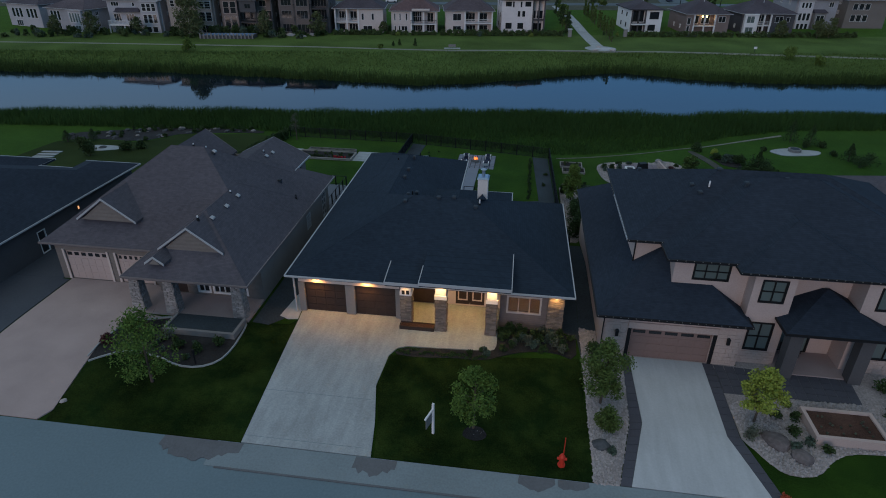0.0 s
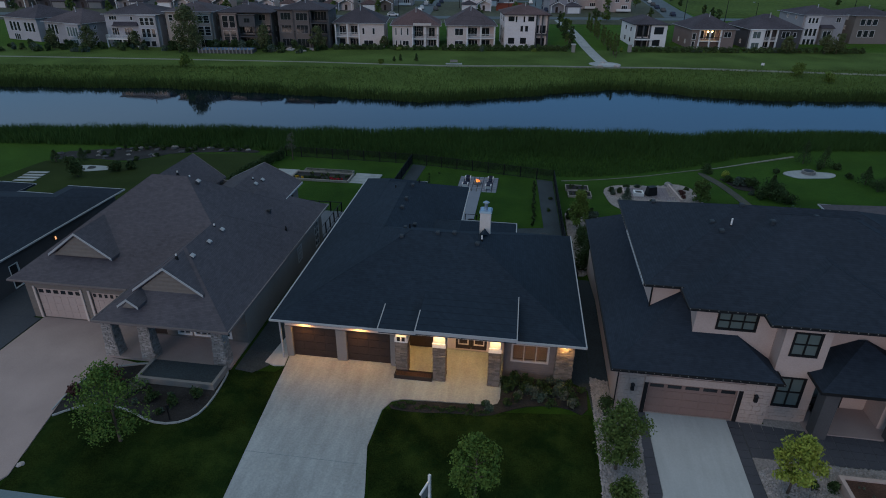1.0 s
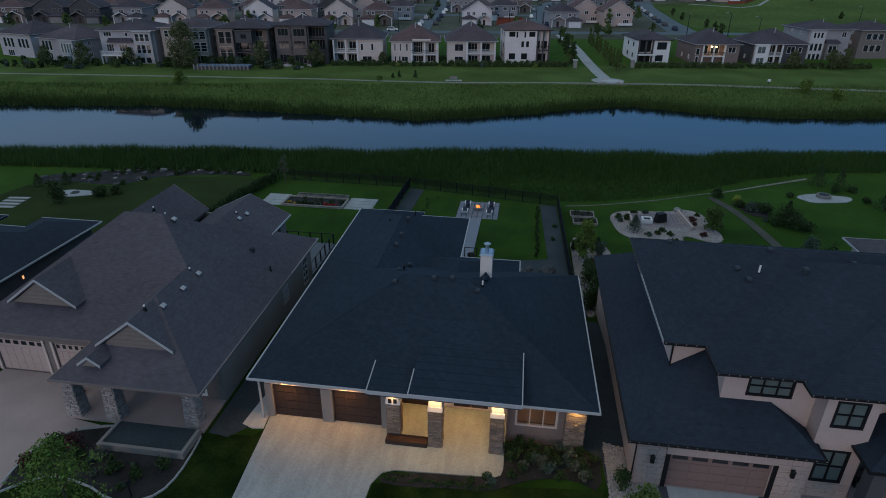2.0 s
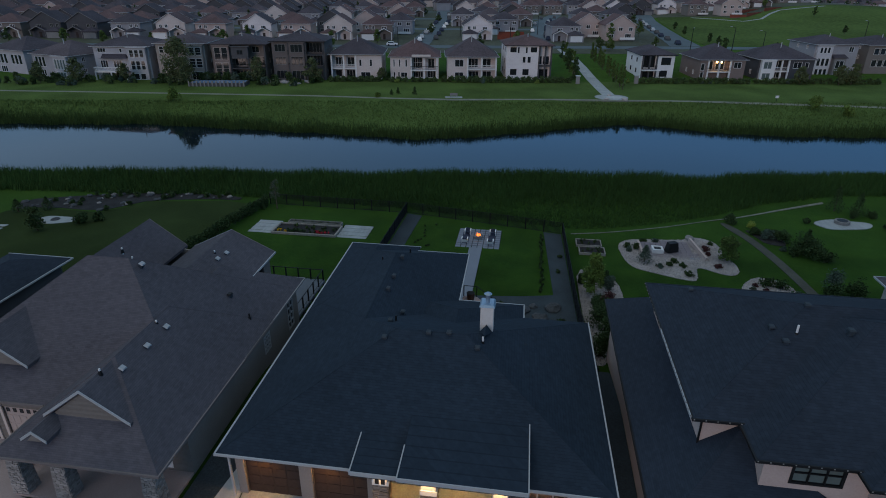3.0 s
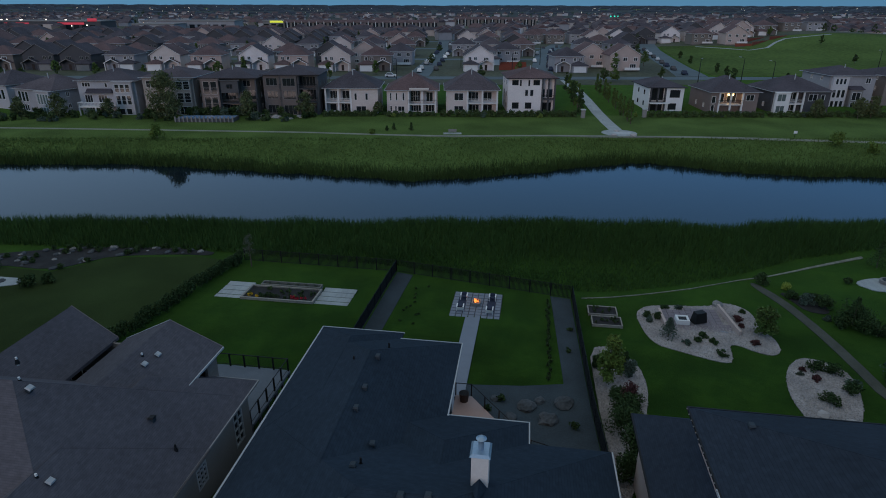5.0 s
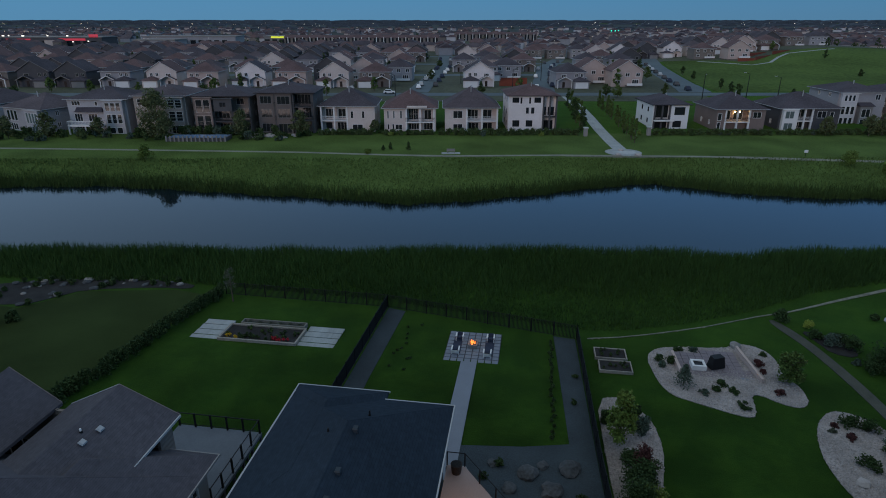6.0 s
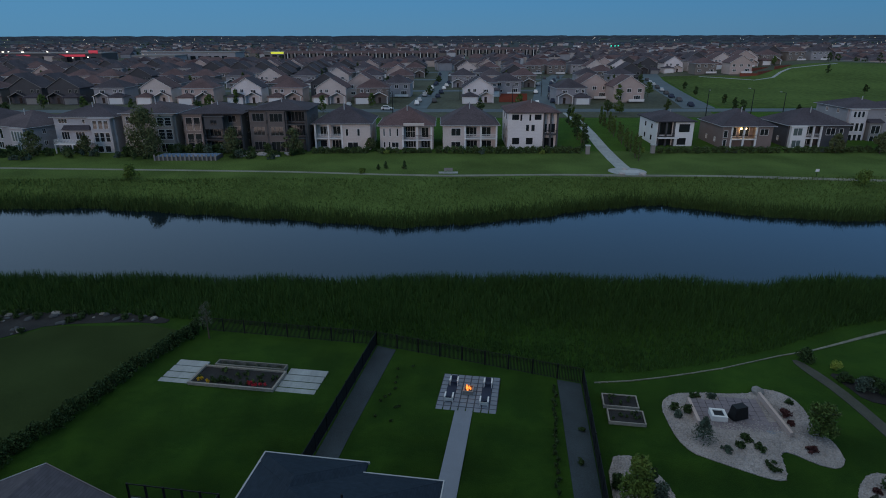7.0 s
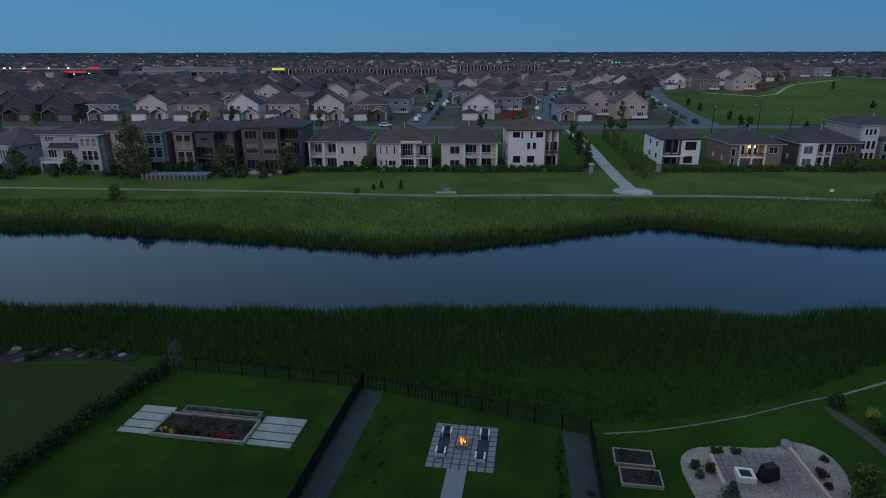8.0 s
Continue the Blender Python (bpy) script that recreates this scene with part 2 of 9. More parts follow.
REDFENCE = mat("red_stained_wood", (0.20, 0.055, 0.035), 0.8, 0.2, 0.5, 6.0, 0.1)
BARK = mat("bark", (0.10, 0.08, 0.065), 0.95, 0.3, 1.0, 14.0, 0.6)
LEAF = mat("leaf_green", (0.148, 0.205, 0.050), 0.6, 0.45, 0.6, 3.0, 0.0, island=0.9, spec=0.08)
LEAF_MID = mat("leaf_mid", (0.080, 0.125, 0.036), 0.6, 0.45, 0.6, 3.0, 0.0, island=0.9, spec=0.08)
LEAF_CONE = mat("leaf_fresh", (0.105, 0.165, 0.040), 0.6, 0.45, 0.6, 3.0, 0.0, island=0.9, spec=0.08)
LEAF_YOUNG = mat("leaf_young", (0.092, 0.158, 0.036), 0.6, 0.5, 0.6, 3.0, 0.0, island=0.9, spec=0.08)
LEAF_LIME = mat("leaf_lime", (0.25, 0.31, 0.06), 0.6, 0.4, 0.6, 3.0, 0.0, island=0.9, spec=0.08)
LEAF_DARK = mat("leaf_dark", (0.040, 0.070, 0.026), 0.65, 0.4, 0.6, 3.0, 0.0, island=0.9, spec=0.08)
LEAF_BLUE = mat("leaf_blue", (0.075, 0.11, 0.085), 0.7, 0.4, 0.6, 3.0, 0.0, island=0.9, spec=0.08)
LEAF_HEDGE = mat("leaf_hedge", (0.058, 0.090, 0.036), 0.65, 0.4, 0.6, 3.0, 0.0, island=0.9, spec=0.08)
LEAF_RED = mat("leaf_burgundy", (0.085, 0.038, 0.038), 0.65, 0.4, 0.6, 3.0, 0.0, island=0.9, spec=0.08)
LEAF_OLIVE = mat("leaf_olive", (0.090, 0.112, 0.052), 0.65, 0.45, 0.6, 3.0, 0.0, island=0.9, spec=0.08)
LEAF_PALE = mat("leaf_grey_green", (0.10, 0.115, 0.085), 0.7, 0.4, 0.6, 3.0, 0.0, island=0.9, spec=0.08)
REED = mat("reed", (0.040, 0.083, 0.022), 0.8, 0.5, 0.06, 1.0, 0.0, island=0.6, spec=0.08)
REED_FAR = mat("bank_reed", (0.046, 0.078, 0.023), 0.8, 0.5, 0.06, 1.0, 0.0, island=1.0, spec=0.08)
TUFT = mat("meadow_tuft", (0.075, 0.120, 0.034), 0.85, 0.5, 0.07, 1.0, 0.0, island=1.0, spec=0.08)
YELLOW = mat("yellow_petal", (0.65, 0.42, 0.03), 0.6, 0.2, 1.0, 5.0, 0.0)
RED = mat("red_petal", (0.5, 0.03, 0.05), 0.6, 0.2, 1.0, 5.0, 0.0)
REDPAINT = mat("red_paint", (0.55, 0.045, 0.025), 0.45, 0.15, 1.0, 8.0, 0.05)
FLASHING = mat("blue_grey_metal", (0.30, 0.40, 0.50), 0.35, 0.1, 1.0, 8.0, 0.05, metal=0.6)
DECKGREY = mat("bluish_deck_boards", (0.128, 0.150, 0.180), 0.8, 0.12, 0.6, 9.0, 0.1)
CHIMNEY = mat("pale_render", (0.60, 0.58, 0.56), 0.8, 0.08, 0.6, 9.0, 0.1)
RUG = mat("navy_weave", (0.035, 0.045, 0.075), 0.95, 0.2, 1.0, 20.0, 0.3)
# woodland shifted to blue, with distance haze put into the base colour
FARWOOD_HAZE = mat("hazy_far_woodland", (0.060, 0.078, 0.100), 0.95, 0.4, 0.02, 0.3, 0.0)
BULB = glow_mat("warm_lamp_glass", (1.0, 0.66, 0.26), 9.0)
FLAME = glow_mat("flame", (1.0, 0.22, 0.04), 2.2)
CITYLIGHT = glow_mat("far_white_lamp", (1.0, 0.93, 0.80), 1.6)
WARMCITY = glow_mat("far_warm_lamp", (1.0, 0.76, 0.52), 1.1)
SIGNRED = glow_mat("red_sign_light", (0.8, 0.05, 0.09), 0.2)
SIGNYEL = glow_mat("yellow_sign_light", (0.75, 0.80, 0.06), 0.6)
SIGNGRN = glow_mat("green_signal_light", (0.05, 0.9, 0.6), 0.9)

GLASS = bpy.data.materials.new("window_glass")
GLASS.use_nodes = True
gp = GLASS.node_tree.nodes["Principled BSDF"]
gp.inputs["Base Color"].default_value = (0.02, 0.024, 0.028, 1)
gp.inputs["Roughness"].default_value = 0.06
PALEGLASS = GLASS.copy()
PALEGLASS.name = "pale_glass"
PALEGLASS.node_tree.nodes["Principled BSDF"].inputs["Base Color"].default_value = (0.11, 0.145, 0.145, 1)
CLEAR = bpy.data.materials.new("clear_glass")
CLEAR.use_nodes = True
cp = CLEAR.node_tree.nodes["Principled BSDF"]
cp.inputs["Transmission Weight"].default_value, cp.inputs["Roughness"].default_value, cp.inputs["IOR"].default_value = 1.0, 0.0, 1.05

WATER = bpy.data.materials.new("pond_water")
WATER.use_nodes = True
n_, l_ = WATER.node_tree.nodes, WATER.node_tree.links
wp = n_["Principled BSDF"]
wp.inputs["Base Color"].default_value, wp.inputs["Roughness"].default_value, wp.inputs["IOR"].default_value = (0.004, 0.010, 0.018, 1), 0.03, 1.33
geo_ = n_.new("ShaderNodeNewGeometry")
rip, bmp = n_.new("ShaderNodeTexNoise"), n_.new("ShaderNodeBump")
rip.inputs["Scale"].default_value, rip.inputs["Detail"].default_value = 1.3, 3
bmp.inputs["Strength"].default_value, bmp.inputs["Distance"].default_value = 0.05, 0.05
l_.new(geo_.outputs["Position"], rip.inputs["Vector"])
l_.new(rip.outputs["Fac"], bmp.inputs["Height"])
l_.new(bmp.outputs[0], wp.inputs["Normal"])

# ---- mesh helpers ----
rng = random.Random(7)
nrng = np.random.default_rng(7)


def B():
    return bmesh.new()


def box(bm, x0, x1, y0, y1, z0, z1):
    v = [bm.verts.new((x, y, z)) for z in (z0, z1) for x, y in ((x0, y0), (x1, y0), (x1, y1), (x0, y1))]
    for f in ((3, 2, 1, 0), (4, 5, 6, 7), (0, 1, 5, 4), (1, 2, 6, 5), (2, 3, 7, 6), (3, 0, 4, 7)):
        bm.faces.new([v[i] for i in f])
    return v


def hexa(bm, pts):
    """A block from its four lower and four upper corners."""
    v = [bm.verts.new(p) for p in pts]
    for f in ((3, 2, 1, 0), (4, 5, 6, 7), (0, 1, 5, 4), (1, 2, 6, 5), (2, 3, 7, 6), (3, 0, 4, 7)):
        bm.faces.new([v[i] for i in f])
    return v


def prism(bm, pts, z0, z1):
    lo, hi = [bm.verts.new((*p, z0)) for p in pts], [bm.verts.new((*p, z1)) for p in pts]
    bm.faces.new(lo[::-1])
    bm.faces.new(hi)
    for i in range(len(pts)):
        j = (i + 1) % len(pts)
        bm.faces.new((lo[i], lo[j], hi[j], hi[i]))


def tube(bm, a, b, r0, r1, n=7):
    a, b = Vector(a), Vector(b)
    q = (b - a).to_track_quat("Z", "Y")
    ra = [bm.verts.new(a + q @ Vector((r0 * math.cos(2 * math.pi * i / n), r0 * math.sin(2 * math.pi * i / n), 0))) for i in range(n)]
    rb = [bm.verts.new(b + q @ Vector((r1 * math.cos(2 * math.pi * i / n), r1 * math.sin(2 * math.pi * i / n), 0))) for i in range(n)]
    for i in range(n):
        bm.faces.new((ra[i], ra[(i + 1) % n], rb[(i + 1) % n], rb[i]))
    bm.faces.new(ra[::-1])
    bm.faces.new(rb)


def part(name, bm, material, parent=None, label="", kind=""):
    """Links a bmesh as one mesh object, under a thing or a part."""
    bmesh.ops.recalc_face_normals(bm, faces=bm.faces)
    me = bpy.data.meshes.new(name)
    bm.to_mesh(me)
    bm.free()
    me.materials.append(material)
    ob = new(name, me)
    if parent is not None:
        ob.parent = parent
    return tagged(ob, label=label, kind=kind)


def thing(name, label, category, group="", m=None, kind=""):
    ob = new(name)
    ob.empty_display_size = 0.3
    if m is not None:
        ob.matrix_basis = m
    return tagged(ob, label, category, group, kind)


def raw(name, verts, faces, material, parent=None, label="", category="", kind=""):
    me = bpy.data.meshes.new(name)
    me.from_pydata(verts, [], faces)
    me.materials.append(material)
    ob = new(name, me)
    if parent is not None:
        ob.parent = parent
    return tagged(ob, label, category, kind=kind)


# ---- ground heights ----
TURN = radians(8.9)
CU, SU = math.cos(TURN), math.sin(TURN)
WATER_Z = -3.75


def sd(x, y):
    return x * CU + y * SU, -x * SU + y * CU


def xy(s, d):
    return s * CU - d * SU, s * SU + d * CU


def lerp_table(t, v):
    if v <= t[0][0]:
        return t[0][1]
    for (a, p), (b, q) in zip(t, t[1:]):
        if v <= b:
            return p + (q - p) * (v - a) / (b - a)
    return t[-1][1]


YARD = ((-14, -0.3), (-11.8, -0.24), (-9, -0.14), (-3, 0), (11, 0), (20, -1.7), (27, -2.75), (40, -3.2), (50, -3.5), (60, -3.9))
SHORE = ((-140, 107.8), (-75, 104.9), (-59, 105.4), (-42, 102), (-19, 97.2), (-2, 93.3), (7, 94.8), (21, 99.1), (34, 104.4), (45, 106.8), (55, 101), (67, 97.2), (78, 96.2), (160, 96.2))


def near_shore(s):
    return 69.6 - 1.3 * math.exp(-(((s - 42) / 7) ** 2)) + 0.5 * math.sin(s * 0.11) + 0.4 * math.sin(s * 0.37 + 1) - 0.012 * s


def far_shore(s):
    return lerp_table(SHORE, s) + 0.35 * math.sin(s * 0.5) + 0.25 * math.sin(s * 1.3)


def gz(x, y):
    s, d = sd(x, y)
    near = lerp_table(YARD, y)
    if d < 48:
        return near
    ns, fs = near_shore(s), far_shore(s)
    if d < ns + 6:
        pond = lerp_table(((55, -3.7), (ns - 5, -3.7), (ns - 2, -3.4), (ns + 1.0, -3.95), (ns + 6, -5.2)), d)
    else:
        pond = lerp_table(((fs - 6, -5.2), (fs - 1.0, -3.95), (fs + 1.5, -3.4), (117.5, -1.05), (150, -1.0), (185, -0.2), (212, 0.3), (236, 1.0)), d)
        if d > 235:
            pond += 9 * math.exp(-(((s - 250) / 95) ** 2) - ((d - 400) / 105) ** 2)
    w = min(1, max(0, (d - 48) / 12))
    w = w * w * (3 - 2 * w)
    return near * (1 - w) + pond * w


def stops(*runs):
    out = []
    for a, b, step in runs:
        k = max(1, round((b - a) / step))
        out += [a + (b - a) * i / k for i in range(k)]
    return out + [runs[-1][1]]


def ground_sheet():
    xs = stops((-4800, -1000, 950), (-1000, -400, 120), (-400, -140, 26), (-140, 140, 2), (140, 400, 26), (400, 1000, 120), (1000, 4800, 950))
    ys = stops((-900, -100, 200), (-100, -30, 10), (-30, 190, 1.6), (190, 640, 15), (640, 1000, 90), (1000, 4900, 780))
    def low(x, y):
        s, d = sd(x, y)
        return 0.35 if abs(s) < 146 and far_shore(s) + 4 < d < 142 else 0.0
    verts = [(x, y, gz(x, y) - low(x, y)) for y in ys for x in xs]
    w = len(xs)
    faces = [(j * w + i, j * w + i + 1, (j + 1) * w + i + 1, (j + 1) * w + i) for j in range(len(ys) - 1) for i in range(w - 1)]
    ob = raw("ground", verts, faces, GRASS, None, "dark green grass ground falling to a pond", "ground", "structure")
    for f in ob.data.polygons:
        f.use_smooth = True
    return ob


ground_sheet()


def patch(name, pts, material, lift=0.05, label="", category="", kind="structure", step=1.6, depth=0.2, parent=None):
    """A surface of the given outline laid over the ground, with a skirt."""
    bm = B()
    bm.faces.new([bm.verts.new((*p, 0)) for p in pts])
    for axis in (0, 1):
        lo, hi = min(p[axis] for p in pts), max(p[axis] for p in pts)
        st = max(step, (hi - lo) / 60)
        v = math.ceil(lo / st) * st
        while v < hi:
            no = (1, 0, 0) if axis == 0 else (0, 1, 0)
            co = (v, 0, 0) if axis == 0 else (0, v, 0)
            bmesh.ops.bisect_plane(bm, geom=bm.verts[:] + bm.edges[:] + bm.faces[:], plane_co=co, plane_no=no)
            v += st
    rim = [e for e in bm.edges if e.is_boundary]
    for v in bm.verts:
        v.co.z = gz(v.co.x, v.co.y) + lift
    made = bmesh.ops.extrude_edge_only(bm, edges=rim)
    for v in made["geom"]:
        if isinstance(v, bmesh.types.BMVert):
            v.co.z -= depth + lift
    ob = part(name, bm, material, parent, label, kind)
    if category:
        ob["category"] = category
    return ob


def blob(cx, cy, rx, ry, n=24, wob=0.12, seed=0, turn=0.0):
    r = random.Random(seed)
    ph = [r.uniform(0, 6.28) for _ in range(3)]
    out = []
    for i in range(n):
        a = 2 * math.pi * i / n
        k = 1 + wob * (math.sin(2 * a + ph[0]) + 0.7 * math.sin(3 * a + ph[1]) + 0.4 * math.sin(5 * a + ph[2]))
        px, py = rx * k * math.cos(a), ry * k * math.sin(a)
        out.append((cx + px * math.cos(turn) - py * math.sin(turn), cy + px * math.sin(turn) + py * math.cos(turn)))
    return out


def smooth_outline(pts, rounds=2):
    """Corner cutting, for curved bed edges."""
    for _ in range(rounds):
        out = []
        for a, b in zip(pts, pts[1:] + pts[:1]):
            out += [(0.75 * a[0] + 0.25 * b[0], 0.75 * a[1] + 0.25 * b[1]), (0.25 * a[0] + 0.75 * b[0], 0.25 * a[1] + 0.75 * b[1])]
        pts = out
    return pts


def inside(p, poly):
    hit = False
    for (x0, y0), (x1, y1) in zip(poly, poly[1:] + poly[:1]):
        if (y0 > p[1]) != (y1 > p[1]) and p[0] < (x1 - x0) * (p[1] - y0) / (y1 - y0) + x0:
            hit = not hit
    return hit


# ---- plants ----
def leaf_cloud(centres, radii, count, size, flat=0.6):
    """Leaf quads scattered round clump centres."""
    k = nrng.integers(0, len(centres), count)
    c, r = np.array(centres)[k], np.array(radii)[k]
    off = nrng.normal(size=(count, 3))
    off /= np.linalg.norm(off, axis=1)[:, None]
    p = c + off * (r * nrng.uniform(0.45, 1.05, count))[:, None]
    a = nrng.normal(size=(count, 3))
    a /= np.linalg.norm(a, axis=1)[:, None]
    b = np.cross(a, nrng.normal(size=(count, 3)))
    b /= np.linalg.norm(b, axis=1)[:, None]
    sz = (size * nrng.uniform(0.6, 1.3, count))[:, None]
    v = np.stack([p - a * sz, p + b * sz * flat, p + a * sz, p - b * sz * flat], 1).reshape(-1, 3)
    f = np.arange(count * 4).reshape(-1, 4)
    return v.tolist(), f.tolist()


def tree(label, x, y, h, r, base, leaf, leaves=1600, size=0.11, bark=BARK, group="", z=None, columnar=False, clumps=34):
    z = gz(x, y) if z is None else z
    ob = thing("tree", label, "tree", group, pose(x, y, z, 0, 0, rng.uniform(0, 360)))
    bm = B()
    top = h * 0.8
    lean = Vector((rng.uniform(-0.1, 0.1), rng.uniform(-0.1, 0.1), 0))
    tube(bm, (0, 0, -0.15), lean * 0.5 + Vector((0, 0, h * 0.4)), 0.03 * h * 0.55 + 0.02, 0.018 * h * 0.5 + 0.012)
    tube(bm, lean * 0.5 + Vector((0, 0, h * 0.4)), lean + Vector((0, 0, top)), 0.018 * h * 0.5 + 0.012, 0.012)
    for i in range(9):
        a, zz = i * 2.4, base + (top - base) * i / 10
        rr = r * (0.75 if not columnar else 0.6)
        tube(bm, lean * (zz / top) + Vector((0, 0, zz)), (rr * math.cos(a), rr * math.sin(a), min(h * 0.95, zz + h * 0.2)), 0.02, 0.006, 5)
    part("trunk", bm, bark, ob)
    cs, rs = [], []
    for _ in range(clumps):
        t = rng.random()
        zz = base + (h - base) * (0.06 + 0.9 * t)
        prof = math.sin(math.pi * min(1, 0.18 + 0.82 * t)) ** 0.7 if not columnar else (1 - t) ** 0.6
        a, q = rng.uniform(0, 6.28), rng.uniform(0.25, 0.85) * r * max(0.2, prof)
        cs.append((q * math.cos(a), q * math.sin(a), zz))
        rs.append(r * rng.uniform(0.2, 0.38))
    v, f = leaf_cloud(cs, rs, leaves, size)
    raw("crown", v, f, leaf, ob)
    return ob


def bush(label, x, y, r, h, leaf, leaves=260, size=0.08, name="shrub", category="shrub", group="", z=None):
    z = gz(x, y) if z is None else z
    ob = thing(name, label, category, group, pose(x, y, z, 0, 0, rng.uniform(0, 360)))
    bm = B()
    for i in range(5):
        a = i * 1.26
        tube(bm, (0, 0, -0.08), (r * 0.5 * math.cos(a), r * 0.5 * math.sin(a), h * 0.6), 0.02, 0.008, 5)
    part("stem", bm, BARK, ob)
    cs = []
    for _ in range(16):
        a, q, t = rng.uniform(0, 6.28), rng.uniform(0.0, 0.68), rng.random()
        q *= math.sqrt(1 - 0.6 * t * t)
        cs.append((q * r * math.cos(a), q * r * math.sin(a), (0.18 + 0.62 * t) * h))
    v, f = leaf_cloud(cs, [0.42 * min(r, h * 0.75)] * 16, int(leaves * 1.8), size * 0.95)
    raw("foliage", v, f, leaf, ob)
    return ob


def spruce(label, x, y, h, r, leaf=LEAF_DARK, group="", leaves=1400, size=0.1):
    ob = thing("spruce", label, "tree", group, pose(x, y, gz(x, y)))
    bm = B()
    tube(bm, (0, 0, -0.1), (0, 0, h * 0.95), 0.08, 0.015)
    part("trunk", bm, BARK, ob)
    cs, rs = [], []
    for i in range(48):
        t = i / 48
        a, q = i * 2.4, r * (1 - t) * rng.uniform(0.45, 0.9)
        cs.append((q * math.cos(a), q * math.sin(a), 0.25 + t * (h - 0.3)))
        rs.append(0.12 + 0.3 * r * (1 - t))
    v, f = leaf_cloud(cs, rs, leaves, size, 0.35)
    raw("crown", v, f, leaf, ob)
    return ob


def blades(name, label, spots, heights, width, material, lean=0.25):
    """Upright blades, three corners each, as one mass."""
    k = len(spots)
    p = np.array(spots)
    a = nrng.uniform(0, 6.28, k)
    w = width * nrng.uniform(0.6, 1.3, k)
    dx, dy = np.cos(a) * w, np.sin(a) * w
    h = np.array(heights)
    top = p + np.stack([nrng.normal(0, lean, k) * h, nrng.normal(0, lean, k) * h, h], 1)
    lo1, lo2 = p + np.stack([dx, dy, 0 * h - 0.05], 1), p - np.stack([dx, dy, 0 * h + 0.05], 1)
    v = np.stack([lo1, lo2, top], 1).reshape(-1, 3)
    raw(name, v.tolist(), np.arange(k * 3).reshape(-1, 3).tolist(), material, None, label, "reeds", "stuff")


def rock(label, x, y, r, flat=0.6, group="", z=None, material=ROCK):
    bm = B()
    bmesh.ops.create_icosphere(bm, subdivisions=2, radius=1.0)
    o = Vector((rng.uniform(0, 50), rng.uniform(0, 50), 0))
    for v in bm.verts:
        k = 1 + 0.35 * noise.noise(v.co * 1.3 + o) + 0.15 * noise.noise(v.co * 3 + o)
        v.co = Vector((v.co.x * r * k * 1.2, v.co.y * r * k, v.co.z * r * k * flat))
    ob = part("boulder", bm, material)
    ob.matrix_basis = pose(x, y, (gz(x, y) if z is None else z) + r * flat * 0.45, 0, 0, rng.uniform(0, 360))
    return tagged(ob, label, "rock", group)

# ---- building helpers ----
def obox(bm, o, r, n, u0, u1, v0, v1, d0, d1):
    """A block in a wall's plane: along it, up it, and out of it."""
    up = Vector((0, 0, 1))
    q = lambda u, v, d: o + r * u + up * v + n * d
    hexa(bm, [q(u0, v0, d1), q(u1, v0, d1), q(u1, v0, d0), q(u0, v0, d0), q(u0, v1, d1), q(u1, v1, d1), q(u1, v1, d0), q(u0, v1, d0)])


def under(ob, parent):
    """Keeps a part that was modelled in place where it is, under its thing."""
    ob.matrix_parent_inverse = parent.matrix_basis.inverted()
    return ob


IN_PLACE = set()


def put(name, bm, material, parent, label=""):
    ob = part(name, bm, material, parent, label)
    if parent.name in IN_PLACE:
        under(ob, parent)
    return ob


def building(name, label, category, x, y, z=0.0, group=""):
    ob = thing(name, label, category, group, pose(x, y, z))
    IN_PLACE.add(ob.name)
    return ob


def lattice(bm, o, r, n, us, vs, d0, d1, hole=lambda i, j: i % 2 and j % 2):
    """A slab in one piece with some cells of its grid left open (every second one in a frame of bars). Returns the holes."""
    up, grid = Vector((0, 0, 1)), {}

    def P(i, j, k):
        if (i, j, k) not in grid:
            grid[i, j, k] = bm.verts.new(o + r * us[i] + up * vs[j] + n * (d1 if k else d0))
        return grid[i, j, k]
    full = lambda i, j: 0 <= i < len(us) - 1 and 0 <= j < len(vs) - 1 and not hole(i, j)
    holes = []
    for i in range(len(us) - 1):
        for j in range(len(vs) - 1):
            if not full(i, j):
                holes.append((us[i], us[i + 1], vs[j], vs[j + 1]))
                continue
            bm.faces.new((P(i, j, 1), P(i + 1, j, 1), P(i + 1, j + 1, 1), P(i, j + 1, 1)))
            bm.faces.new((P(i, j + 1, 0), P(i + 1, j + 1, 0), P(i + 1, j, 0), P(i, j, 0)))
            for (p, q), (a, b) in (((i - 1, j), ((i, j), (i, j + 1))), ((i + 1, j), ((i + 1, j + 1), (i + 1, j))), ((i, j - 1), ((i + 1, j), (i, j))), ((i, j + 1), ((i, j + 1), (i + 1, j + 1)))):
                if not full(p, q):
                    bm.faces.new((P(*a, 0), P(*a, 1), P(*b, 1), P(*b, 0)))
    return holes


def bars(length, count, bar, thin):
    """Where the bars of a frame begin and end along one side."""
    out = [0, bar]
    for i in range(1, count):
        out += [length * i / count - thin, length * i / count + thin]
    return out + [length - bar, length]


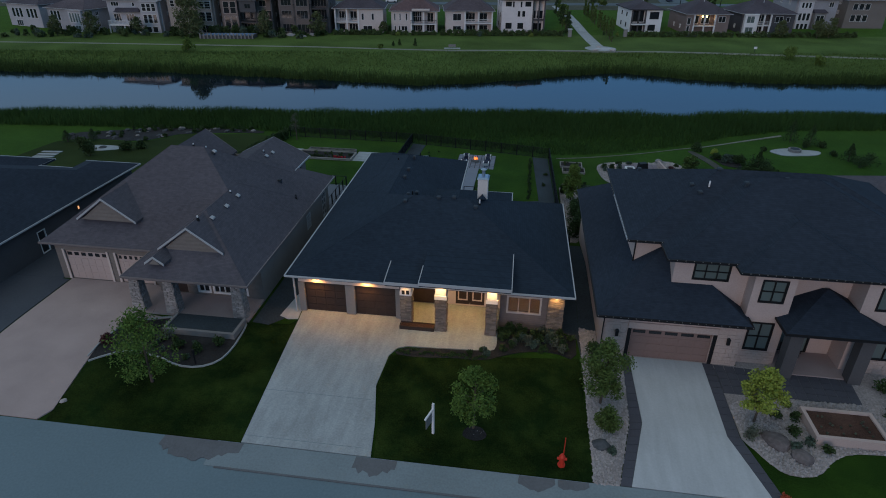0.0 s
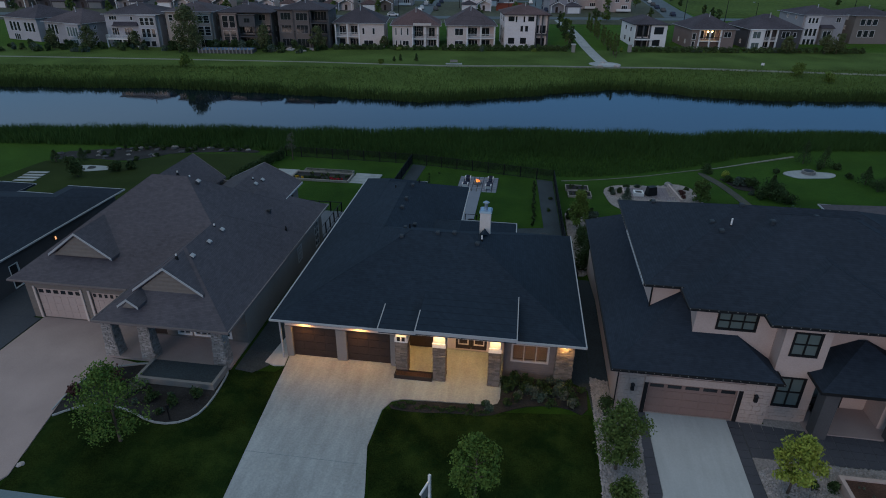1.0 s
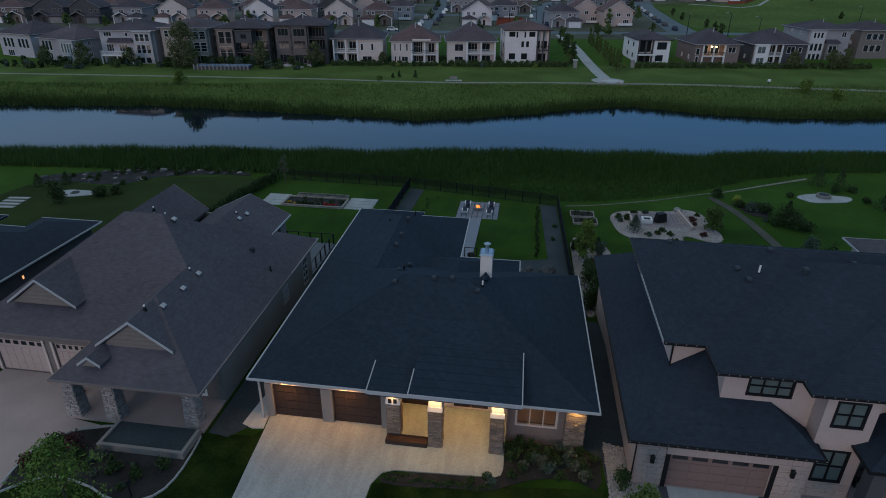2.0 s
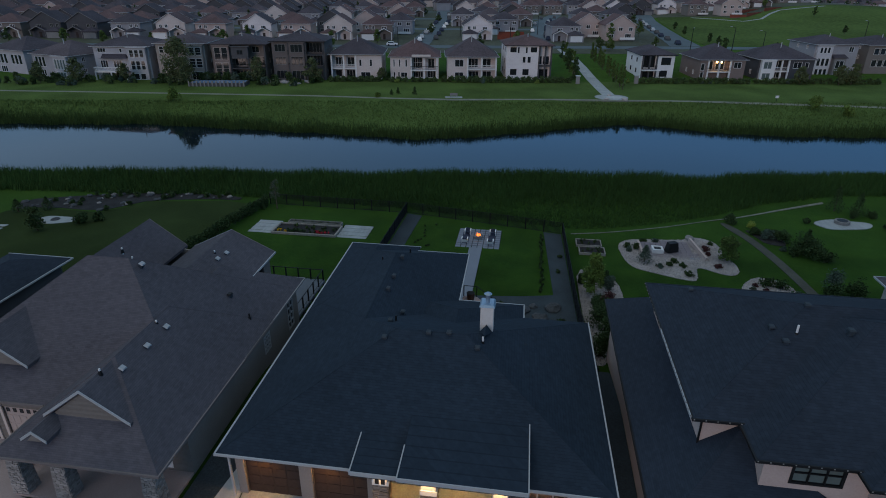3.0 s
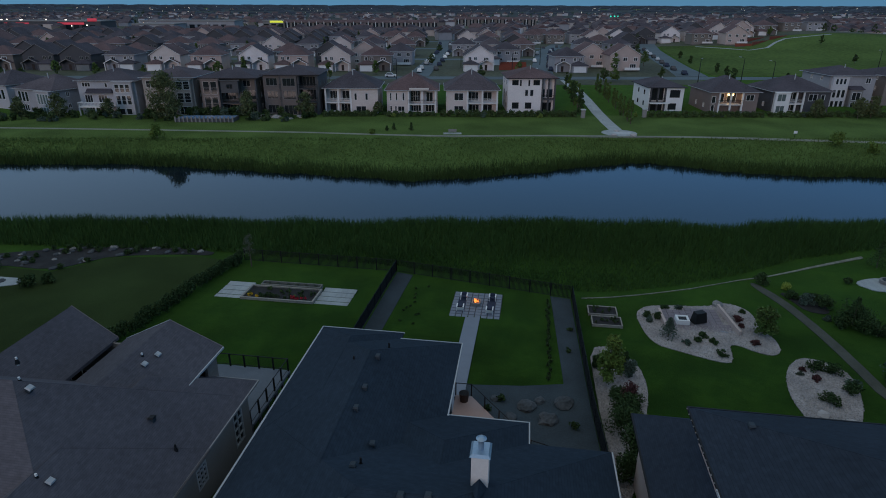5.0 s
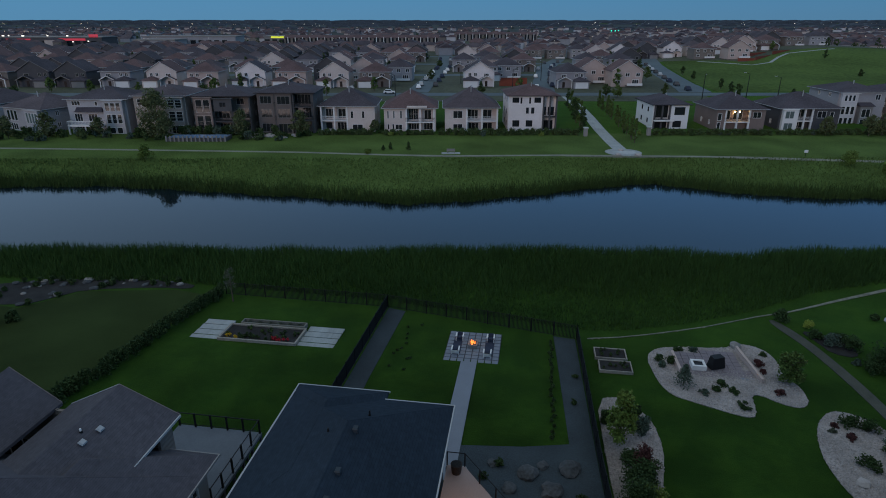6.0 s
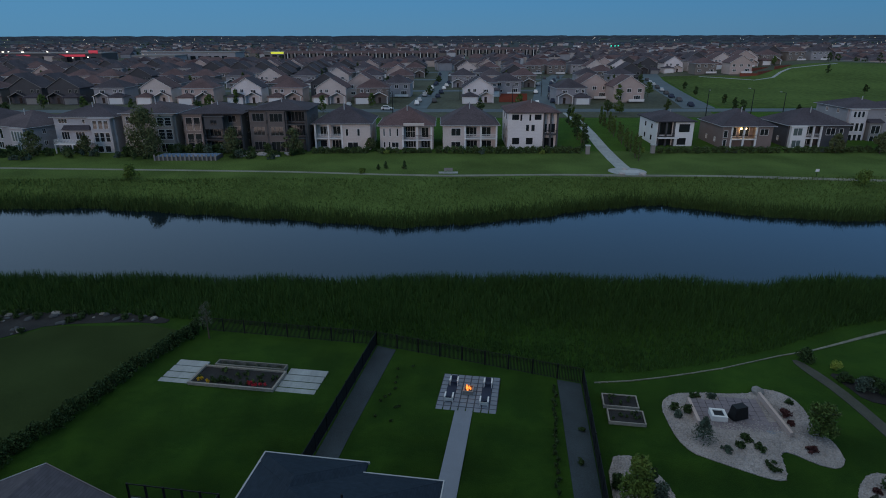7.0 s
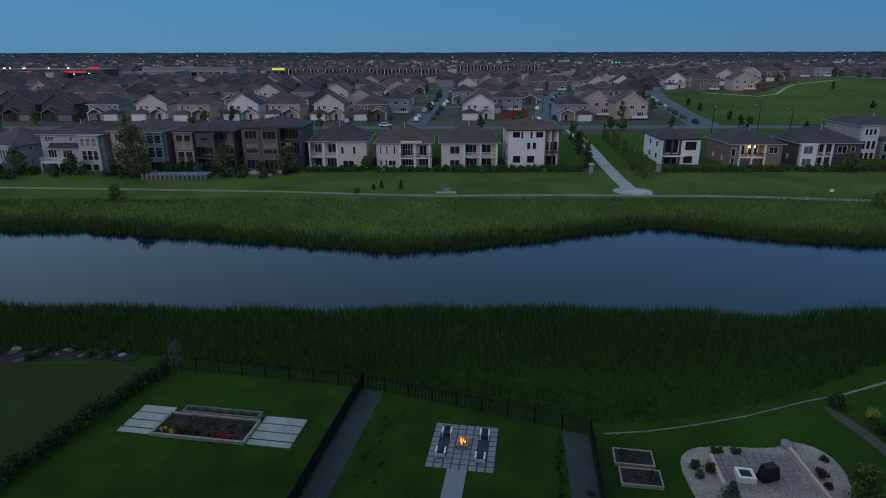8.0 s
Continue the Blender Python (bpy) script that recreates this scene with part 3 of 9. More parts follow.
def window(parent, o, r, n, w, h, nx=2, ny=1, fmat=WHITE, pmat=GLASS, bar=0.07, name="window", trim=0.0):
    bm = B()
    us, vs = bars(w, nx, bar, bar * 0.4), bars(h, ny, bar, bar * 0.3)
    us[0], us[-1], vs[0], vs[-1] = -trim, w + trim, -trim, h + trim
    holes = lattice(bm, o, r, n, us, vs, -0.14, 0.03)
    ob = put(name, bm, fmat, parent)
    if parent.name not in IN_PLACE:
        holes = [(bar, w - bar, bar, h - bar)]
    for u0, u1, v0, v1 in holes:
        bm = B()
        obox(bm, o, r, n, u0 - 0.02, u1 + 0.02, v0 - 0.02, v1 + 0.02, -0.09, -0.07)
        part("pane", bm, pmat, ob)
    return ob


def wall(parent, p0, p1, z0, z1, material, ops=(), t=0.2, fmat=WHITE, pmat=GLASS, trim=0.0, label=""):
    """A wall with thickness, with its openings cut through and windows set in them."""
    p0, p1 = Vector((*p0, 0)), Vector((*p1, 0))
    r = (p1 - p0).normalized()
    n = Vector((r.y, -r.x, 0))
    length = (p1 - p0).length
    us = sorted({0.003, length - 0.003, *[u for op in ops for u in op[:2]]})
    vs = sorted({z0, z1, *[v for op in ops for v in op[2:4]]})
    us = [u for i, u in enumerate(us) if i == 0 or u - us[i - 1] > 1e-6]
    vs = [v for i, v in enumerate(vs) if i == 0 or v - vs[i - 1] > 1e-6]
    bm = B()
    lattice(bm, p0, r, n, us, vs, -t, 0, lambda i, j: any(op[0] < (us[i] + us[i + 1]) / 2 < op[1] and op[2] < (vs[j] + vs[j + 1]) / 2 < op[3] for op in ops))
    ob = put("wall", bm, material, parent, label)
    for u0, u1, v0, v1, *rest in ops:
        if rest and rest[0] == 0:
            continue
        nx, ny = (rest + [2, 1])[:2] if rest else (2, 1)
        window(parent, p0 + r * u0 + Vector((0, 0, v0)), r, n, u1 - u0, v1 - v0, nx, ny, fmat, pmat, trim=trim)
    return ob


def gutter_ring(parent, x0, x1, y0, y1, z, fmat, h=0.11, d=0.08, sides="fblr"):
    for side in sides:
        bm = B()
        if side == "f":
            box(bm, x0 - d, x1 + d, y0 - d, y0 - 0.004, z - h, z + 0.02)
        elif side == "b":
            box(bm, x0 - d, x1 + d, y1 + 0.004, y1 + d, z - h, z + 0.02)
        elif side == "l":
            box(bm, x0 - d, x0 - 0.004, y0, y1, z - h, z + 0.02)
        else:
            box(bm, x1 + 0.004, x1 + d, y0, y1, z - h, z + 0.02)
        put("gutter", bm, fmat, parent)


def hip(parent, x0, x1, y0, y1, z, pitch, material, fmat=None, sides="fblr", label="", thick=0.18, caps=True):
    """A hipped roof over a rectangle, with its soffit and gutters."""
    w, l = x1 - x0, y1 - y0
    k = min(w, l) / 2
    top = z + k * pitch
    bm = B()
    lo = [bm.verts.new((x, y, z - thick)) for x, y in ((x0, y0), (x1, y0), (x1, y1), (x0, y1))]
    e = [bm.verts.new((x, y, z)) for x, y in ((x0, y0), (x1, y0), (x1, y1), (x0, y1))]
    bm.faces.new(lo[::-1])
    for i in range(4):
        bm.faces.new((lo[i], lo[(i + 1) % 4], e[(i + 1) % 4], e[i]))
    if w >= l:
        a, b = bm.verts.new((x0 + k, y0 + k, top)), bm.verts.new((x1 - k, y0 + k, top + 1e-4))
        bm.faces.new((e[0], e[1], b, a))
        bm.faces.new((e[1], e[2], b))
        bm.faces.new((e[2], e[3], a, b))
        bm.faces.new((e[3], e[0], a))
    else:
        a, b = bm.verts.new((x0 + k, y0 + k, top)), bm.verts.new((x0 + k, y1 - k, top + 1e-4))
        bm.faces.new((e[0], e[1], a))
        bm.faces.new((e[1], e[2], b, a))
        bm.faces.new((e[2], e[3], b))
        bm.faces.new((e[3], e[0], a, b))
    put("roof", bm, material, parent, label)
    if not caps:
        return top
    bm = B()
    for p, q in ((e_, f_) for e_, f_ in (((x0 + k, y0 + k, top), (x1 - k, y1 - k, top)),)):
        tube(bm, p, q, 0.014, 0.014, 6)
    for cx, cy in ((x0, y0), (x1, y0), (x1, y1), (x0, y1)):
        tx = x0 + k if cx == x0 else x1 - k
        ty = y0 + k if cy == y0 else y1 - k
        tube(bm, (cx, cy, z), (tx, ty, top), 0.012, 0.012, 6)
    put("ridge_cap", bm, material, parent)
    if fmat:
        gutter_ring(parent, x0, x1, y0, y1, z, fmat, sides=sides)
    return top


def gable(parent, x0, x1, y0, y1, z, pitch, material, wallmat, fmat=WHITE, axis="y", end=0.25, depth=0.2, far=None):
    """A gabled roof whose ridge runs along an axis, with the end walls and rake boards."""
    def P(u, v, h):
        return (u, v, h) if axis == "y" else (v, u, h)
    a0, a1, b0, b1 = (x0, x1, y0, y1) if axis == "y" else (y0, y1, x0, x1)
    m, k = (a0 + a1) / 2, (a1 - a0) / 2
    top = z + k * pitch
    for u in (a0, a1):
        bm = B()
        hexa(bm, [P(u, b0, z - depth), P(m, b0, top - depth), P(m, b1, top - depth), P(u, b1, z - depth), P(u, b0, z), P(m, b0, top), P(m, b1, top), P(u, b1, z)])
        put("roof", bm, material, parent)
    for v in (b0 + end, b1 - end):
        bm = B()
        s = 0.1
        lo = [bm.verts.new(P(*q)) for q in ((a0 + 0.3, v - s, z - 0.1), (a1 - 0.3, v - s, z - 0.1), (m, v - s, top - depth))]
        hi = [bm.verts.new(P(*q)) for q in ((a0 + 0.3, v + s, z - 0.1), (a1 - 0.3, v + s, z - 0.1), (m, v + s, top - depth))]
        bm.faces.new(lo)
        bm.faces.new(hi[::-1])
        for i in range(3):
            bm.faces.new((lo[i], lo[(i + 1) % 3], hi[(i + 1) % 3], hi[i]))
        put("gable_wall", bm, wallmat, parent)
    for v in (b0, b1):
        q0, q1 = (v - 0.05, v - 0.003) if v == b0 else (v + 0.003, v + 0.05)
        for u in (a0, a1):
            bm = B()
            hexa(bm, [P(u, q0, z - 0.13), P(m, q0, top - 0.13), P(m, q1, top - 0.13), P(u, q1, z - 0.13), P(u, q0, z + 0.03), P(m, q0, top + 0.03), P(m, q1, top + 0.03), P(u, q1, z + 0.03)])
            put("rake_board", bm, far or fmat if u == a1 else fmat, parent)
    return top


def garage_door(parent, o, r, n, w, h, material, rows=4, cols=4, lights=0, lmat=GLASS):
    """A sectional door: a leaf, raised panels and, at times, a row of small panes."""
    bm = B()
    obox(bm, o, r, n, 0, w, 0, h, -0.16, -0.10)
    leaf = put("garage_door", bm, material, parent)
    g = 0.05
    for j in range(rows):
        for i in range(cols):
            u0, u1, v0, v1 = w * i / cols + g, w * (i + 1) / cols - g, h * j / rows + g * 0.6, h * (j + 1) / rows - g * 0.6
            bm = B()
            if lights and j == rows - 1:
                obox(bm, o, r, n, u0 + 0.06, u1 - 0.06, v0 + 0.17, v1 - 0.11, -0.10, -0.075)
                part("pane", bm, lmat, leaf)
            else:
                obox(bm, o, r, n, u0, u1, v0, v1, -0.10, -0.08)
                part("panel", bm, material, leaf)
    return leaf


def cladding(parent, x0, x1, y0, y1, z0, z1, material, course=0.11, long=0.36, seed=1, taper=0.0, name="stone_cladding"):
    """Stones in courses on the faces of a pillar, of uneven length and depth."""
    r = random.Random(seed)
    bm = B()
    box(bm, x0 + 0.03 + taper, x1 - 0.03 - taper, y0 + 0.03 + taper, y1 - 0.03 - taper, z0, z1 - 0.001)
    z = z0
    while z < z1 - 0.02:
        hgt = min(course * r.uniform(0.8, 1.3), z1 - z)
        q = taper * (z - z0) / (z1 - z0)
        for side in range(4):
            span = (x1 - x0 if side < 2 else y1 - y0) - 2 * q
            u = 0.0
            while u < span - 0.01:
                w = min(long * r.uniform(0.5, 1.3), span - u)
                d = r.uniform(0.0, 0.05)
                g = 0.008
                if side == 0:
                    box(bm, x0 + q + u + g, x0 + q + u + w - g, y0 + q - d, y0 + q + 0.04 + taper, z + g, z + hgt - g)
                elif side == 1:
                    box(bm, x0 + q + u + g, x0 + q + u + w - g, y1 - q - 0.04 - taper, y1 - q + d, z + g, z + hgt - g)
                elif side == 2:
                    box(bm, x0 + q - d, x0 + q + 0.04 + taper, y0 + q + u + g, y0 + q + u + w - g, z + g, z + hgt - g)
                else:
                    box(bm, x1 - q - 0.04 - taper, x1 - q + d, y0 + q + u + g, y0 + q + u + w - g, z + g, z + hgt - g)
                u += w
        z += hgt
    return put(name, bm, material, parent)


def roof_vent(x, y, z, group="roof vents", tall=0.22, capmat=VENTGREY, tilt=0):
    ob = thing("roof_vent", "small grey metal box vent on dark shingles", "vent", group, pose(x, y, z, 0, tilt, 0))
    bm = B()
    box(bm, -0.12, 0.12, -0.12, 0.12, -0.22, tall * 0.5)
    part("body", bm, VENTGREY, ob)
    bm = B()
    hexa(bm, [(-0.16, -0.2, tall * 0.5), (0.16, -0.2, tall * 0.5), (0.16, 0.16, tall * 0.5), (-0.16, 0.16, tall * 0.5), (-0.12, -0.15, tall * 0.85), (0.12, -0.15, tall * 0.85), (0.12, 0.12, tall * 0.85), (-0.12, 0.12, tall * 0.85)])
    part("cap", bm, capmat, ob)


def roof_pipe(x, y, z, h=0.4, pale=True):
    ob = thing("vent_pipe", "thin plumbing vent pipe rising through the roof shingles", "pipe", "plumbing vents", pose(x, y, z))
    bm = B()
    tube(bm, (0, 0, -0.3), (0, 0, h), 0.055, 0.055, 8)
    part("pipe", bm, WHITE if pale else BLACK, ob)
    bm = B()
    tube(bm, (0, 0, -0.2), (0, 0, 0.08), 0.13, 0.07, 8)
    part("boot", bm, BLACK, ob)


def soffit_light(x, y, z, power, label, size=0.16, spread=150, col=(1.0, 0.50, 0.135)):
    ob = thing("soffit_light", label, "lamp", "soffit lights", pose(x, y, z))
    bm = B()
    tube(bm, (0, 0, -0.02), (0, 0, 0.19 if z < 3.1 else 0.03), size, size, 14)
    part("trim_ring", bm, WHITE, ob)
    bm = B()
    tube(bm, (0, 0, -0.035), (0, 0, -0.022), size * 0.8, size * 0.8, 14)
    part("lens", bm, BULB, ob)
    ld = bpy.data.lights.new("bulb", "AREA")
    ld.shape, ld.size, ld.energy, ld.color, ld.spread = "DISK", 0.2, power, col, radians(spread)
    lo = new("bulb", ld)
    lo.parent = ob
    lo.matrix_basis = pose(0, 0, -0.06)


# ---- the bungalow ----
EAVE, PITCH = 3.37, 0.417
Z = 0.0
bung = building("house", "single-storey bungalow with charcoal hipped shingle roof and lit porch", "house", 0, 8, 0)
hip(bung, -9.5, 10.06, 0, 15.5, EAVE, PITCH, ROOF_MAIN, GUTTER, "flr", "charcoal asphalt shingles")
hip(bung, -9.52, 0.92, 0.02, 25.35, EAVE - 0.006, PITCH, ROOF_MAIN, GUTTER, "lbr")
hip(bung, -9.54, -3.45, 14.0, 26.2, EAVE - 0.012, PITCH, ROOF_MAIN, GUTTER, "bl")
hip(bung, -3.0, 5.65, 4.0, 17.3, EAVE - 0.018, PITCH, ROOF_MAIN, GUTTER, "br")
WL, WR, WF = -8.95, 9.45, 0.85
# outer walls
wall(bung, (WL, WF), (-1.65, WF), 0, EAVE - 0.2, DKGREY, [(0.45, 3.35, 0.05, 2.42, 0), (4.1, 6.95, 0.05, 2.42, 0)], t=0.3)
for u0, w in ((WL + 0.45, 2.9), (WL + 4.1, 2.85)):
    garage_door(bung, Vector((u0, WF, 0.05)), Vector((1, 0, 0)), Vector((0, -1, 0)), w, 2.37, BROWN, 4, 4)
for u0, u1 in ((WL - 0.02, WL + 0.43), (WL + 3.4, WL + 4.06), (-1.98, -1.62)):
    bm = B()
    box(bm, u0, u1, WF - 0.12, WF - 0.004, 0.02, 2.46)
    put("pilaster", bm, MIDGREY, bung)
bm = B()
box(bm, WL, -1.7, WF - 0.06, WF - 0.004, 2.47, 3.17)
put("frieze_board", bm, CREAM, bung)
wall(bung, (5.25, WF), (WR, WF), 0, EAVE - 0.2, BRICK, [(0.5, 2.75, 1.3, 2.6, 3, 1)], t=0.3, fmat=CREAM, pmat=CLEAR, trim=0.05)
wall(bung, (WR, WF), (WR, 14.9), -2.0, EAVE - 0.2, DKGREY)
wall(bung, (WR, 14.9), (0.3, 14.9), -2.8, EAVE - 0.2, DKGREY, [(4.6, 7.2, 0.35, 2.5, 2, 1)], fmat=BLACK)
wall(bung, (0.3, 14.9), (0.3, 24.8), -3.2, EAVE - 0.2, DKGREY, [(1.0, 3.4, 0.35, 2.5, 2, 1)], fmat=BLACK)
wall(bung, (0.3, 24.8), (WL, 24.8), -3.4, EAVE - 0.2, DKGREY, [(2, 4, 0.8, 2.2)], fmat=BLACK)
wall(bung, (WL, 24.8), (WL, WF), -3.0, EAVE - 0.2, DKGREY, [(8, 9.2, 1.2, 2.2)], fmat=BLACK)
# porch recess
wall(bung, (-1.65, WF + 0.3), (-1.65, 3.2), 0, 3.5, CREAM, t=0.15)
wall(bung, (-1.65, 3.2), (5.25, 3.2), 0, 4.3, CREAM, [(0.55, 2.35, 1.5, 2.6, 2, 1), (3.65, 5.75, 0.15, 2.55, 0)], fmat=CEDAR)
wall(bung, (5.25, 3.2), (5.25, WF + 0.3), 0, 4.2, CREAM, t=0.15)
bm = B()
box(bm, -1.6, 0.9, 3.05, 3.19, 0.12, 1.42)
put("wainscot", bm, BROWN, bung, "dark brown panelled wainscot")
for i in range(2):
    bm = B()
    x0 = 2.0 + i * 1.06
    box(bm, x0, x0 + 1.03, 3.2, 3.27, 0.15, 2.55)
    leaf = put("front_door", bm, BROWN, bung, "brown panelled door leaf")
    for a, b in ((x0 + 0.16, x0 + 0.24), (x0 + 0.79, x0 + 0.87)):
        bm = B()
        box(bm, a, b, 3.15, 3.199, 0.5, 2.35)
        part("moulding", bm, CREAM, leaf)
    for a, b in ((0.5, 0.58), (2.27, 2.35)):
        bm = B()
        box(bm, x0 + 0.241, x0 + 0.789, 3.152, 3.199, a, b)
        part("moulding", bm, CREAM, leaf)
    bm = B()
    tube(bm, (x0 + (0.95 if i == 0 else 0.08), 3.12, 1.0), (x0 + (0.95 if i == 0 else 0.08), 3.12, 1.35), 0.018, 0.018, 6)
    part("handle", bm, BLACK, leaf)
# portico roofs, low in slope, standing proud of the main slope
def shed(x0, x1, y0, z0, y1, z1, t=0.3, left=9.0):
    bm = B()
    hexa(bm, [(x0, y0, z0 - t), (x1, y0, z0 - t), (x1, y1, z1 - t), (x0, y1, z1 - t), (x0, y0, z0), (x1, y0, z0), (x1, y1, z1), (x0, y1, z1)])
    put("portico_roof", bm, ROOF_MAIN, bung)
    for a, b in ((x0 - 0.06, x0 - 0.004), (x1 + 0.004, x1 + 0.06)):
        bm = B()
        ye = min(y1, left) if b < x0 else y1
        ze = z0 + (z1 - z0) * (ye - y0) / (y1 - y0)
        hexa(bm, [(a, y0 - 0.06, z0 - 0.17), (b, y0 - 0.06, z0 - 0.17), (b, ye, ze - 0.17), (a, ye, ze - 0.17), (a, y0 - 0.06, z0 + 0.03), (b, y0 - 0.06, z0 + 0.03), (b, ye, ze + 0.03), (a, ye, ze + 0.03)])
        put("fascia", bm, GUTTER, bung)
    bm = B()
    box(bm, x0, x1, y0 - 0.06, y0 - 0.004, z0 - 0.2, z0 + 0.02)
    put("fascia", bm, GUTTER, bung)
shed(-2.4, -0.07, -0.55, 3.78, 1.9, 4.1)
shed(0.0, 5.95, -1.05, 4.22, 3.2, 4.62, left=0.9)
for q in ((0.02, 5.2, -0.9, 3.0, 3.80, 3.86), (-1.62, -0.08, -0.42, 3.0, 3.46, 3.5)):
    bm = B()
    box(bm, *q)
    put("porch_ceiling", bm, WHITE, bung)
bm = B()
box(bm, 0.9, 5.1, -0.25, 0.45, 3.45, 3.79)
put("porch_beam", bm, WHITE, bung)
# pillars
for x0, x1, y0, cut in ((-1.5, -0.75, 0.1, 2.45), (0.95, 1.7, -0.35, 2.62), (4.38, 5.08, -0.35, 2.62)):
    cladding(bung, x0, x1, y0, y0 + 0.75, 0.05, cut, STONE_DK, seed=int(x0 * 10) + 30, name="pillar")
    bm = B()
    box(bm, x0 - 0.04, x1 + 0.04, y0 - 0.04, y0 + 0.79, cut, cut + 0.3)
    box(bm, x0 + 0.02, x1 - 0.02, y0 + 0.02, y0 + 0.73, cut + 0.3, 3.81 if x0 > 0 else 3.47)
    put("pillar_head", bm, WHITE, bung, "white boxed pillar head")
cladding(bung, 8.45, 9.5, 0.55, 1.3, -0.1, 2.95, STONE_DK, seed=77, name="corner_stonework")
# number plaque: plain bars
bm = B()
box(bm, -1.46, -0.79, 0.02, 0.055, 2.5, 2.98)
put("plaque", bm, WHITE, bung, "white plaque with dark bars")
bm = B()
for x in (-1.38, -1.08):
    box(bm, x, x + 0.2, 0.0, 0.018, 2.59, 2.89)
put("plaque_bars", bm, BLACK, bung)
# chimney with its saddle
chim = building("chimney", "tall pale rendered chimney with a blue-grey metal cap", "chimney", 3.2, 9.6, 6)
bm = B()
box(bm, 2.82, 3.58, 9.2, 10.1, 5.2, 7.62)
put("shaft", bm, CHIMNEY, chim)
bm = B()
hexa(bm, [(2.74, 9.12, 7.62), (3.66, 9.12, 7.62), (3.66, 10.18, 7.62), (2.74, 10.18, 7.62), (2.84, 9.22, 7.74), (3.56, 9.22, 7.74), (3.56, 10.08, 7.74), (2.84, 10.08, 7.74)])
put("cap", bm, FLASHING, chim)
bm = B()
tube(bm, (3.2, 9.65, 7.7), (3.2, 9.65, 8.25), 0.13, 0.13, 12)
tube(bm, (3.2, 9.65, 8.27), (3.2, 9.65, 8.36), 0.24, 0.1, 12)
put("flue", bm, FLASHING, chim)
bm = B()
lo = [bm.verts.new(p) for p in ((2.82, 9.19, 5.95), (3.58, 9.19, 5.95), (3.2, 9.19, 6.45), (3.2, 7.7, 6.62))]
for f in ((0, 1, 2), (0, 2, 3), (2, 1, 3), (1, 0, 3)):
    bm.faces.new([lo[i] for i in f])
put("saddle", bm, ROOF_MAIN, chim)


def slope_z(x, y):
    h = [min(x - a, b - x, y - c, d - y) for a, b, c, d in ((-9.5, 10.06, 0, 15.5), (-9.52, 0.92, 0, 25.35), (-9.54, -3.45, 14, 26.2), (-3, 5.65, 4, 17.3))]
    return EAVE + PITCH * max(h)


for vx, vy in ((-4.03, 19.6), (-3.97, 16.4), (-3.94, 14.5), (-2.53, 12.5), (-2.75, 9.9), (-2.43, 7.1), (0.04, 7.6), (1.2, 7.7), (2.9, 6.9)):
    roof_vent(vx, vy, slope_z(vx, vy))
for vx, vy in ((3.13, 7.6), (-2.5, 10.3), (-5.6, 19.6), (-3.8, 21.5)):
    roof_pipe(vx, vy, slope_z(vx, vy), 0.35, vx > 0)
# lamps under the eaves
LAMP = "recessed warm soffit light glowing under the eave"
for lx, ly, lz, pw in ((-7.6, 0.58, 2.99, 40), (-4.0, 0.58, 2.99, 40), (-1.12, -0.12, 3.44, 20), (1.32, -0.60, 3.78, 20), (4.73, -0.60, 3.78, 20), (8.95, 0.32, 3.05, 20), (-0.4, 1.7, 3.15, 36), (3.0, 1.5, 3.15, 48)):
    soffit_light(lx, ly, lz, pw, LAMP, col=(1.0, 0.43, 0.10) if lx < -3 else (1.0, 0.53, 0.15))
ld = bpy.data.lights.new("room_lamp", "POINT")
ld.energy, ld.color, ld.shadow_soft_size = 13, (1.0, 0.52, 0.22), 0.15
room = thing("ceiling_lamp", "warm lamp in the front room behind the window", "lamp", "", pose(7.0, 2.6, 2.6))
bm = B()
tube(bm, (0, 0, 0.2), (0, 0, 0.35), 0.16, 0.06, 12)
part("shade", bm, CREAM, room)
lo_ = new("bulb", ld)
lo_.parent = room
bm = B()
box(bm, 5.5, 9.2, 3.6, 3.7, 0.2, 3.1)
put("partition", bm, CREAM, bung, "plain inner partition")
# raised pale block, added so the window shows the lamp's warm light
bm = B()
box(bm, 5.45, 9.2, 1.16, 3.6, 0.02, 0.9)
put("light_catch_block", bm, CREAM, bung, "added pale floor block that catches the room lamp")
# downspouts
for dx, dy in ((-9.2, 0.45), (9.62, 14.6)):
    bm = B()
    box(bm, dx, dx + 0.1, dy, dy + 0.1, 0.05, 3.2)
    put("downspout", bm, GUTTER, bung)

# the plan is a little out of square
for ob_ in bung.children_recursive:
    for v_ in ob_.data.vertices:
        v_.co.x -= 0.016 * max(0.0, v_.co.y)

